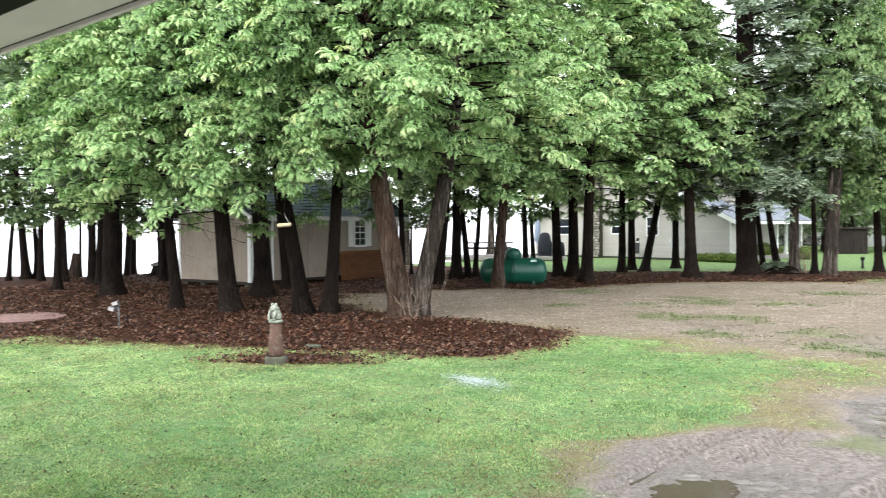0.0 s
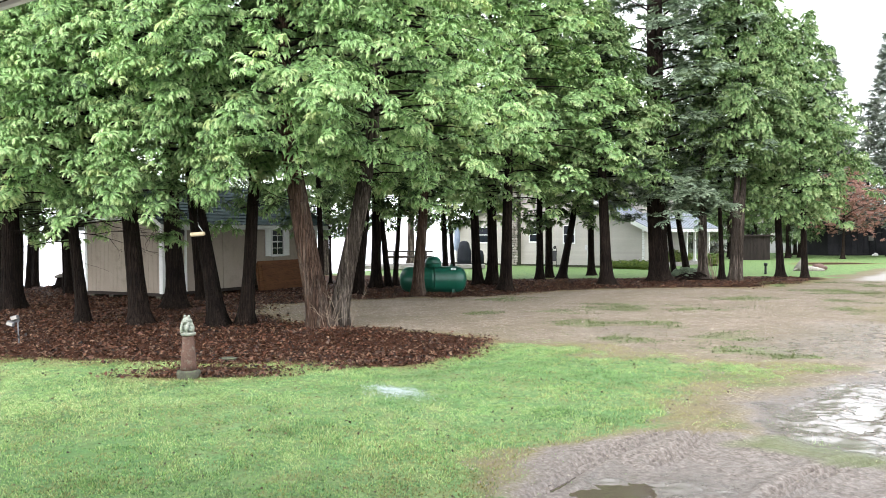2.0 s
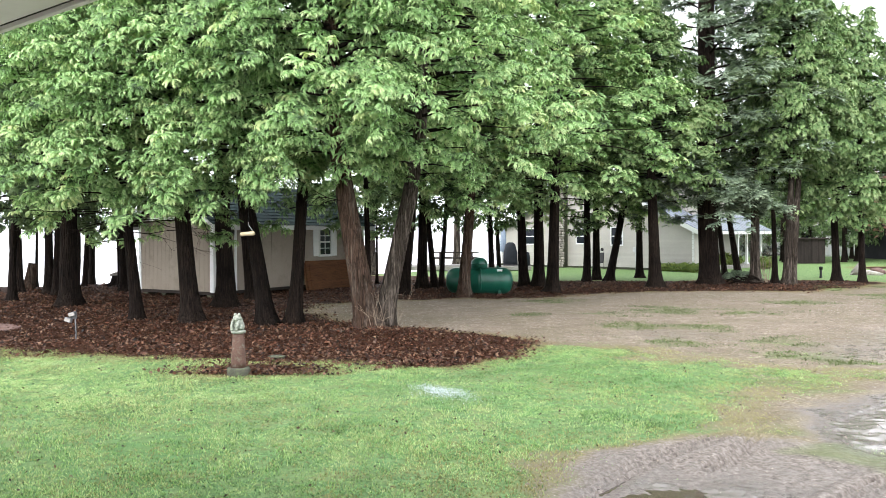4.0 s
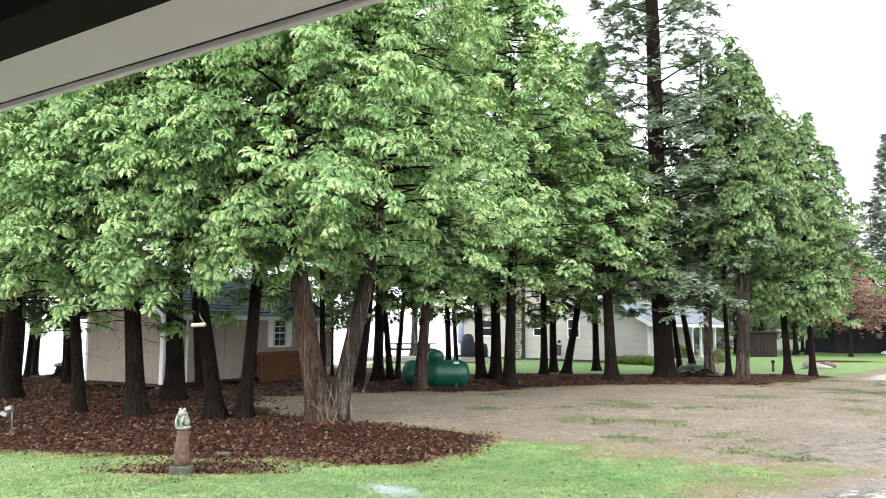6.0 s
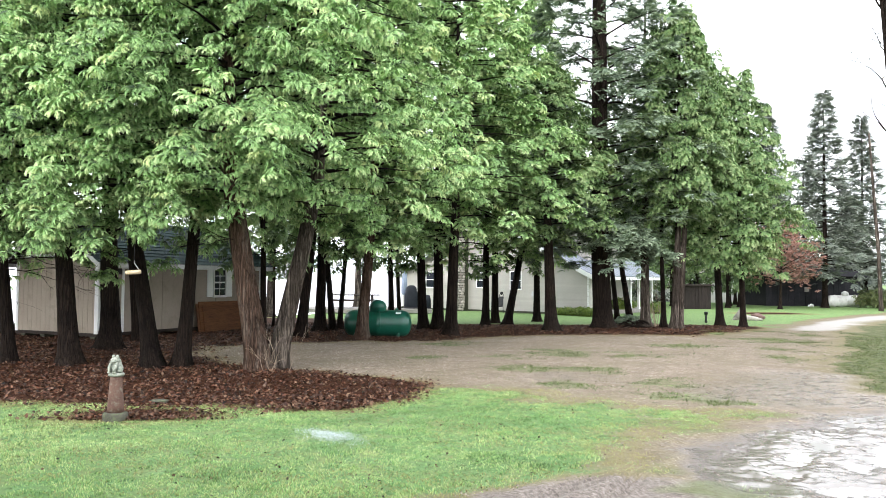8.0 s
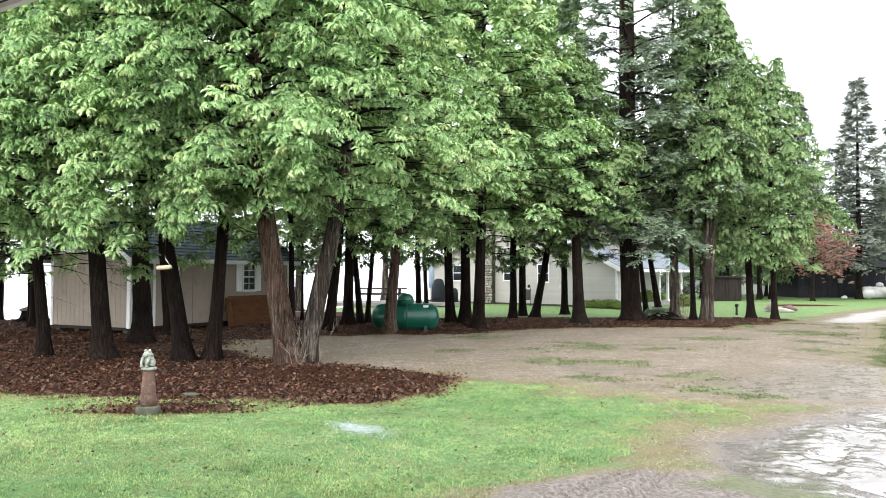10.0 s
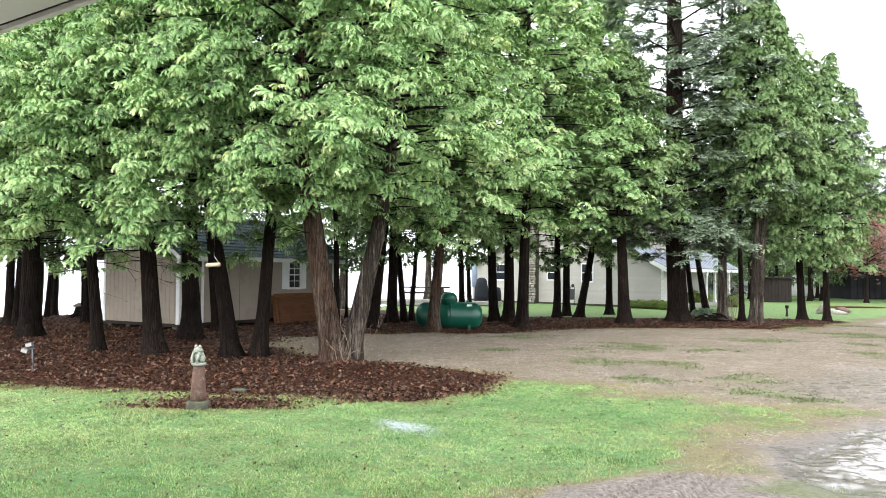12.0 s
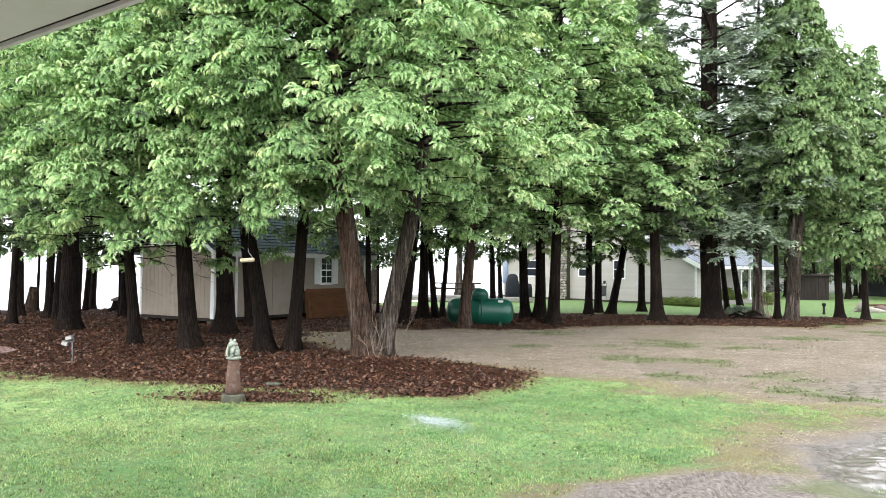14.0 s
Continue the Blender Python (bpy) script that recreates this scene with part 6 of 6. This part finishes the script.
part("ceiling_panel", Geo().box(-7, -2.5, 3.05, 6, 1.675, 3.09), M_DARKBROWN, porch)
part("roof_slab", slab([(-7.2, 1.74, 3.09), (6.2, 1.74, 3.09), (6.2, -6, 4.9), (-7.2, -6, 4.9)], 0.08, (0, 0.2, 1)), M_SHINGLE, porch)
tagged(new("wall_back", Geo().box(-7, -2.7, 0, 6, -2.5, 3.05).mesh("wall_back", M_CREAM)), "cream house wall behind the viewpoint", "wall", kind="structure").matrix_world = EAVE_AT
# unseen floor, kept pale as a reflector that brightens the soffit
tagged(new("porch_floor", Geo().box(-7, -2.5, -0.2, 6, 1.3, 0.45).mesh("porch_floor", M_BOUNCEFLOOR)), "pale concrete porch floor", "floor", kind="structure").matrix_world = EAVE_AT


# ---------------------------------------------------------------- loose cover on the ground
def scatter(n, x0, x1, y0, y1, seed, near=1.0):
    """Random points of the plan, denser towards y0."""
    rng = np.random.default_rng(seed)
    x, y = rng.uniform(x0, x1, n), y0 + (y1 - y0) * rng.random(n) ** near
    return rng, x, y


def pieces(name, verts, material, label, category, attributes=None, faces=None):
    """Many small pieces of k corners each: verts n x k x 3."""
    n, k = verts.shape[:2]
    f = np.arange(n * k).reshape(n, k) if faces is None else (faces[None] + (np.arange(n) * k)[:, None, None]).reshape(-1, faces.shape[1])
    return tagged(new(name, sheet(name, verts.reshape(-1, 3), f, material, attributes)), label, category, kind="stuff")


# grass blades
rng, x, y = scatter(900000, -9.5, 6.8, 4.6, 15.0, 201, 1.35)
w = zones(x, y)
jit = (lattice(x, y, 6, 21) - 0.5) * 0.6 + (lattice(x, y, 1.7, 27) - 0.5) * 0.4 + rng.normal(0, 0.16, len(x))
lawn = (1 - w["gravel"]) * (1 - w["mud"]) + w["tuft"] * (1 - w["mud"] * 0.6) * 0.45
grow = (lawn + jit > 0.55) & (w["litter"] + jit * 0.8 < 0.45) & (rng.random(len(x)) < 0.1 + 0.6 * lattice(x, y, 1.3, 22) + 0.5 * lattice(x, y, 4.5, 26))
grow &= 0.55 * lattice(x, y, 6.5, 75) + 0.45 * lattice(x, y, 15, 76) + 0.12 * rng.random(len(x)) < 0.70
x, y = x[grow], y[grow]
n = len(x)
z = level(x, y)
a, tall = rng.uniform(0, 2 * math.pi, n), rng.uniform(0.010, 0.028, n) * (0.35 + 0.7 * lattice(x, y, 1.4, 23) + 0.5 * lattice(x, y, 5.0, 28))
wide, lean = rng.uniform(0.004, 0.008, n), rng.normal(0, 0.016, (n, 2))
v = np.zeros((n, 3, 3))
v[:, 0] = np.stack([x + np.cos(a) * wide, y + np.sin(a) * wide, z - 0.01], -1)
v[:, 1] = np.stack([x - np.cos(a) * wide, y - np.sin(a) * wide, z - 0.01], -1)
v[:, 2] = np.stack([x + lean[:, 0], y + lean[:, 1], z + tall], -1)
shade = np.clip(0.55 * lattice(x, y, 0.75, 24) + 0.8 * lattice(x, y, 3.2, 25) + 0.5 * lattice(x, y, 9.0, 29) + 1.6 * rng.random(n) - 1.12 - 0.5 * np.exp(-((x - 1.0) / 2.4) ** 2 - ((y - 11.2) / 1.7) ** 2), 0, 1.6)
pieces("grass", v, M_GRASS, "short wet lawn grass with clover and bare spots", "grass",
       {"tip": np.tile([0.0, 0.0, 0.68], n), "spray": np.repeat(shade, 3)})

# dry straw-coloured blades, in patches
rng, x, y = scatter(190000, -9.5, 5.8, 4.6, 14.0, 208, 1.35)
w = zones(x, y)
patch = 0.55 * lattice(x, y, 0.8, 51) + 0.5 * lattice(x, y, 3.4, 52) + 0.3 * lattice(x, y, 9, 53) + 0.5 * w["gravel"] + 0.5 * w["litter"]
patch = patch + 0.3 * np.exp(-((x + 0.4) / 1.0) ** 2 - ((y - 6.3) / 0.7) ** 2) + 0.12 * np.exp(-((x + 2.4) / 1.2) ** 2 - ((y - 8.0) / 0.8) ** 2)
keep = (patch + rng.normal(0, 0.17, len(x)) > 0.76) & (w["gravel"] < 0.75) & (w["litter"] < 0.6) & (w["mud"] < 0.5)
x, y = x[keep], y[keep]
n = len(x)
z = level(x, y)
a, tall, wide, lean = rng.uniform(0, 2 * math.pi, n), rng.uniform(0.010, 0.026, n), rng.uniform(0.004, 0.007, n), rng.normal(0, 0.012, (n, 2))
v = np.zeros((n, 3, 3))
v[:, 0] = np.stack([x + np.cos(a) * wide, y + np.sin(a) * wide, z], -1)
v[:, 1] = np.stack([x - np.cos(a) * wide, y - np.sin(a) * wide, z], -1)
v[:, 2] = np.stack([x + lean[:, 0], y + lean[:, 1], z + tall], -1)
pieces("dry_grass", v, M_STRAW, "patches of dry straw-coloured grass in the lawn", "dry grass", {"tip": np.tile([0.1, 0.1, 0.8], n), "spray": np.repeat(rng.random(n), 3)})

# clover leaves in the lawn
rng, x, y = scatter(60000, -9.5, 5.5, 4.6, 13.5, 207, 1.4)
w = zones(x, y)
keep = (w["gravel"] < 0.3) & (w["litter"] < 0.3) & (w["mud"] < 0.3) & (lattice(x, y, 1.0, 41) + 0.4 * lattice(x, y, 4, 42) > 0.78)
x, y = x[keep], y[keep]
n = len(x)
s, z = rng.uniform(0.006, 0.013, n), level(x, y) + rng.uniform(0.012, 0.04, n)
rot = turned(rng.uniform(0, 6.28, n), rng.normal(0, 0.45, n), rng.normal(0, 0.45, n))
v = np.einsum("nij,vj->nvi", rot, np.array([(1, 0, 0), (-0.6, 0.9, 0.1), (-0.6, -0.9, 0.1)])) * s[:, None, None] + np.stack([x, y, z], -1)[:, None, :]
pieces("clover", v, M_GRASS, "low clover leaves in the lawn", "clover", {"tip": np.full(3 * n, 0.1), "spray": np.repeat(rng.random(n) * 0.9, 3)})

# weeds in the gravel
rng, x, y = scatter(260000, -1, 18, 12.0, 31, 206, 1.3)
w = zones(x, y)
side = (x > 6.5 + 0.3 * (y - 12)) & (w["gravel"] < 0.55) & (rng.random(len(x)) < 0.45)
keep = (side | (w["tuft"] + rng.normal(0, 0.28, len(x)) > 0.68) & (w["gravel"] > 0.3)) & (lattice(x, y * 1.3, 2.0, 31) + 0.6 * lattice(x, y, 7, 32) > 0.58)
x, y = x[keep], y[keep]
n = len(x)
z = level(x, y)
a, tall, wide, lean = rng.uniform(0, 2 * math.pi, n), rng.uniform(0.015, 0.05, n), rng.uniform(0.007, 0.016, n), rng.normal(0, 0.04, (n, 2))
v = np.zeros((n, 3, 3))
v[:, 0] = np.stack([x + np.cos(a) * wide, y + np.sin(a) * wide, z - 0.01], -1)
v[:, 1] = np.stack([x - np.cos(a) * wide, y - np.sin(a) * wide, z - 0.01], -1)
v[:, 2] = np.stack([x + lean[:, 0], y + lean[:, 1], z + tall], -1)
pieces("weeds", v, M_WEED, "low green weeds growing through the gravel", "weeds", {"tip": np.tile([0.0, 0.0, 0.8], n), "spray": np.repeat(rng.random(n) * 0.8, 3)})

# fallen leaves: a folded diamond each
rng, x, y = scatter(230000, -17, 15, 11.0, 34, 202, 2.0)
w = zones(x, y)
keep = (w["litter"] > 0.14) & (w["litter"] + rng.normal(0, 0.2, len(x)) > 0.5) & (rng.random(len(x)) < 0.25 + 0.7 * lattice(x, y, 0.8, 73) + 0.5 * lattice(x, y, 3.0, 74))
x, y = x[keep], y[keep]
n = len(x)
z = level(x, y) + rng.uniform(0.008, 0.04, n)
ln, az = (0.012 + 0.036 * rng.random(n) ** 1.5) * (1 + 0.02 * (y - 12).clip(0, 15)), rng.uniform(0, 2 * math.pi, n)
rot = turned(az, rng.normal(0, 0.5, n), rng.normal(0, 0.5, n))
leaf = np.array([(-1, 0, 0), (-0.1, 0.6, 0.25), (1, 0, 0.1), (-0.2, -0.6, 0.2)])
v = np.einsum("nij,vj->nvi", rot, leaf) * ln[:, None, None] + np.stack([x, y, z], -1)[:, None, :]
pieces("fallen_leaves", v, M_LITTER, "brown fallen leaves covering the ground under the cedars", "fallen leaves", faces=np.array([(0, 2, 1), (0, 3, 2)]))

# dark leaf scraps scattered over the lawn and the gravel
rng = np.random.default_rng(209)
x, y = np.r_[rng.uniform(-9, 5.5, 5200), rng.uniform(-3, 12, 1400)], np.r_[4.8 + 7.6 * rng.random(5200) ** 1.2, rng.uniform(13, 28, 1400)]
keep = (inside(MUD, x, y) < -0.2) & (inside(PUDDLE, x, y) < -0.6) & (rng.random(len(x)) < 0.25 + 0.9 * lattice(x, y, 0.9, 71) * lattice(x, y, 3.5, 72) * 1.6)
x, y = x[keep], y[keep]
n = len(x)
z = level(x, y) + rng.uniform(0.016, 0.036, n)
ln = (0.006 + 0.018 * rng.random(n) ** 2) * np.where((y > 12.8) | (x > 3.5), 0.45, 1.0)
rot = turned(rng.uniform(0, 2 * math.pi, n), rng.normal(0, 0.5, n), rng.normal(0, 0.5, n))
v = np.einsum("nij,vj->nvi", rot, leaf) * ln[:, None, None] + np.stack([x, y, z], -1)[:, None, :]
pieces("leaf_scraps", v, M_SPECK, "dark scraps of fallen leaves scattered on the lawn", "leaf scraps", faces=np.array([(0, 2, 1), (0, 3, 2)]))

# gravel stones
rng, x, y = scatter(110000, -6.0, 13.0, 5.0, 27, 203, 1.5)
w = zones(x, y)
keep = (w["gravel"] > 0.45) & (w["litter"] < 0.6) & (rng.random(len(x)) < 0.85 - 0.6 * w["mud"])
x, y = x[keep], y[keep]
n = len(x)
s = rng.uniform(0.006, 0.017, n) * (1 + 0.03 * (y - 8).clip(0, 15))
z = level(x, y) + s * 0.2
octa = np.array([(1, 0, 0), (0, 1, 0), (-1, 0, 0), (0, -1, 0), (0, 0, 0.7), (0, 0, -0.7)])
rot = turned(rng.uniform(0, 6.28, n), rng.normal(0, 0.4, n), rng.normal(0, 0.4, n))
v = np.einsum("nij,vj->nvi", rot, octa) * (s[:, None] * rng.uniform(0.6, 1.3, (n, 6)))[:, :, None] + np.stack([x, y, z], -1)[:, None, :]
pieces("gravel", v, M_STONES, "loose tan gravel stones on the driveway", "gravel", faces=np.array([(0, 1, 4), (1, 2, 4), (2, 3, 4), (3, 0, 4)]))

# white grains in a patch on the lawn
rng = np.random.default_rng(204)
n = 2200
y = 9.93 + rng.normal(0, 0.17, n)
x = -0.72 + rng.normal(0, 0.15, n) - 0.5 * (y - 9.93)
x[::4], y[::4] = x[::4] + rng.normal(0.18, 0.12, len(x[::4])), y[::4] + rng.normal(-0.22, 0.13, len(x[::4]))
z = level(x, y) + rng.uniform(0.004, 0.028, n)
s = rng.uniform(0.003, 0.0065, n)
rot = turned(rng.uniform(0, 6.28, n), rng.normal(0, 0.4, n), rng.normal(0, 0.4, n))
v = np.einsum("nij,vj->nvi", rot, octa) * s[:, None, None] + np.stack([x, y, z], -1)[:, None, :]
pieces("white_grains", v, M_PALEGRAINS, "white grains spilt on the lawn", "spilt grains", faces=np.array([(0, 1, 4), (1, 2, 4), (2, 3, 4), (3, 0, 4)]))


# ---------------------------------------------------------------- twigs, shrub and bare trees
def twigs(g, p, d, ln, r, depth, rng, droop=0.0):
    """A forking bare branch."""
    q = p + d * ln * 0.5 + Vector((rng.gauss(0, 0.05), rng.gauss(0, 0.05), rng.gauss(0, 0.05) - droop * 0.5)) * ln
    e = q + d * ln * 0.5 + Vector((rng.gauss(0, 0.08), rng.gauss(0, 0.08), rng.gauss(0, 0.08) - droop)) * ln
    g.tube([p, q, e], [r, r * 0.75, r * 0.5], 5 if r > 0.02 else 4, False)
    if depth:
        for _ in range(rng.choice((2, 3))):
            nd = (d + Vector((rng.gauss(0, 0.5), rng.gauss(0, 0.5), rng.gauss(0.05, 0.4) - droop))).normalized()
            twigs(g, e if rng.random() < 0.6 else q, nd, ln * rng.uniform(0.55, 0.8), r * 0.55, depth - 1, rng, droop)


shrub = thing("shrub", "leafless pale shrub between two cedar trunks", "shrub", at=pose(-2.2, 15.75, 0.08))
rng = random.Random(31)
for k in range(6):
    g = Geo()
    d = Vector((rng.uniform(-0.6, 0.65), rng.uniform(-0.5, 0.1), 1)).normalized()
    twigs(g, Vector((rng.uniform(-0.25, 0.25), 0, -0.05)), d, rng.uniform(0.3, 0.55), 0.008, 2, rng)
    part("stem", g, M_TWIG, shrub)

pile = thing("brush_pile", "heap of dark cut branches at the foot of the hemlock", "brush pile", at=pose(10.15, 31.9, 0.02))
rng = random.Random(35)
for k in range(16):
    a, x0, y0, h = rng.uniform(-0.5, 0.5) + (math.pi if k % 2 else 0), rng.uniform(-0.5, 0.5), rng.uniform(-0.3, 0.3), rng.uniform(0.03, 0.36)
    ln = rng.uniform(0.45, 0.95)
    part("stick", Geo().tube([(x0 - ln / 2 * math.cos(a), y0 - ln / 2 * math.sin(a), max(0.02, h - 0.15)), (x0, y0, h), (x0 + ln / 2 * math.cos(a), y0 + ln / 2 * math.sin(a), max(0.02, h - rng.uniform(-0.1, 0.2)))], [0.03, 0.028, 0.018], 6, True, 0.2, k), M_BARK, pile)
bud = thing("sapling", "thin budding sapling among the far trunks", "sapling", at=pose(11.15, 32.6, 0.0))
for k in range(5):
    g = Geo()
    twigs(g, Vector((rng.uniform(-0.08, 0.08), 0, -0.05)), Vector((rng.uniform(-0.35, 0.35), rng.uniform(-0.2, 0.2), 1)).normalized(), rng.uniform(0.9, 1.5), 0.016, 3, rng)
    part("stem", g, M_TWIG, bud)

bare = thing("bare_tree", "bare deciduous tree with budding twigs beside the drive", "tree", at=pose(23.6, 35.0, 0))
BOLE = [(0.0, -0.15), (0.03, 0.25), (0.06, 1.2), (0.06, 3.5), (0.02, 6.5), (-0.16, 9.5), (-0.5, 13.0), (-0.85, 16.5), (-0.95, 19.0)]
part("trunk", Geo().tube([(x, 0, z) for x, z in BOLE], [0.62, 0.44, 0.36, 0.33, 0.30, 0.26, 0.19, 0.11, 0.05], 18, True, 0.10, 7), M_BARK, bare)
rng = random.Random(33)
for k in range(15):
    g = Geo()
    z = rng.uniform(8.0, 18)
    a = rng.uniform(0, 6.28)
    d = Vector((math.cos(a), math.sin(a), rng.uniform(0.9, 1.8))).normalized()
    x0 = float(np.interp(z, [p[1] for p in BOLE], [p[0] for p in BOLE]))
    twigs(g, Vector((x0, 0, z)), d, rng.uniform(1.2, 2.2), 0.055, 3, rng)
    part("limb", g, M_BARK, bare)
snag = thing("dead_tree", "thin pale dead trunk standing beside the far drive", "tree", at=pose(34.2, 53.0, 0))
part("trunk", Geo().tube([(0.02, 0, -0.1), (0, 0, 0.4), (-0.12, 0, 4), (-0.4, 0, 8), (-0.72, 0, 12.6)], [0.2, 0.14, 0.12, 0.10, 0.06], 10, True, 0.1, 3), M_BARK_GREY, snag)
for k in range(7):
    g = Geo()
    z, a = 3.5 + k * 1.3, k * 2.4
    twigs(g, Vector((-0.05 * z, 0, z)), Vector((math.cos(a), math.sin(a), 0.2)).normalized(), 0.7, 0.02, 1, rng, 0.05)
    part("limb", g, M_BARK_GREY, snag)

# low dead branches under the cedar crowns
for k, (bx, by, bz, az, ln) in enumerate([(-8.4, 17.8, 2.3, 170, 1.5), (-8.3, 17.7, 2.1, 20, 1.4), (-6.9, 17.2, 2.5, 10, 1.2), (-11.6, 21.2, 2.6, 20, 2.0), (-11.8, 21.2, 2.4, 200, 1.8),
                                          (-4.9, 17.0, 2.7, 200, 1.1), (-2.9, 16.0, 2.7, 190, 0.9), (-7.2, 21.3, 2.7, 0, 1.6), (8.5, 31.5, 4.2, 200, 2.2), (8.5, 31.5, 5.2, -10, 2.4), (8.4, 31.5, 6.8, 190, 2.4),
                                          (6.3, 29.5, 3.2, 10, 1.2), (11.4, 31.9, 1.7, 0, 0.9), (11.4, 31.9, 1.2, 180, 0.7), (-4.5, 17.3, 2.6, -20, 1.0), (-8.5, 17.6, 2.5, 200, 1.9), (-8.2, 17.6, 2.35, -15, 1.6), (-7.0, 17.1, 2.35, 185, 1.5), (-11.5, 21.0, 2.2, -10, 1.8), (-8.4, 17.6, 1.9, 190, 1.2), (-14.4, 22.9, 2.2, 10, 1.6), (8.8, 31.3, 3.4, -20, 1.8), (8.8, 31.3, 7.8, 0, 2.6), (8.5, 31.3, 6.0, 180, 2.6)]):
    g, rng = Geo(), random.Random(300 + k)
    a = radians(az)
    twigs(g, Vector((0, 0, 0)), Vector((math.cos(a), math.sin(a) - 0.3, 0.05)).normalized(), ln * 0.6, 0.018, 3, rng, 0.06)
    ob = part("dead_branch", g, M_BARK, thing("broken_branch", "dead bare branch low on a cedar trunk", "branch", "dead branches", pose(bx, by, bz)))


def bush(label, x, y, r, h, seed, material=M_BUSH, size=0.22, count=150):
    rng = np.random.default_rng(seed)
    ob = thing("bush", label, "bush", at=pose(x, y, 0))
    u = rng.normal(0, 1, (count, 3))
    u /= np.linalg.norm(u, axis=1)[:, None]
    p = u * np.array([r, r, h / 2]) * rng.uniform(0.55, 1.05, (count, 1)) + (0, 0, h * 0.45)
    p[:, 2] = np.maximum(p[:, 2], 0.03)
    rot = turned(np.arctan2(u[:, 1], u[:, 0]), rng.normal(0.0, 0.5, count), rng.normal(0, 0.4, count))
    tagged(part("foliage", strewn("foliage", COARSE, p, rot, rng.uniform(0.6, 1.2, count) * size, material, rng), None, ob), kind="stuff")
    g, rr = Geo(), random.Random(seed)
    for _ in range(5):
        g.tube([(rr.uniform(-0.1, 0.1), rr.uniform(-0.1, 0.1), -0.05), (rr.uniform(-r, r) * 0.6, rr.uniform(-r, r) * 0.6, h * 0.7)], [0.02, 0.008], 5, False)
    tagged(part("stem", g, M_BARK, ob), kind="stuff")


for k, (x, y, r, h) in enumerate([(10.3, 43.9, 0.7, 0.5), (11.0, 43.2, 0.7, 0.5), (9.6, 44.5, 0.6, 0.45), (14.0, 48.6, 0.8, 0.9), (15.0, 50.0, 0.9, 1.0), (15.8, 46.5, 0.6, 0.8)]):
    bush("yellow-green garden plants beside the house", x, y, r, h, 400 + k)
for k, (x, y, r, h) in enumerate([(38.5, 60.0, 1.6, 1.5), (41.0, 60.5, 1.8, 1.7), (43.5, 59.5, 1.8, 2.2)]):
    bush("yellowish bush beside the far drive", x, y, r, h, 410 + k, M_WEED, 0.5, 170)
for k, (x, y, r, h) in enumerate([(10.4, 34.0, 0.5, 0.5), (11.0, 34.2, 0.45, 0.45), (10.8, 33.3, 0.35, 0.35)]):
    bush("dark low shrub at the foot of the trees", x, y, r, h, 420 + k, M_HEMLOCK, 0.22, 110)
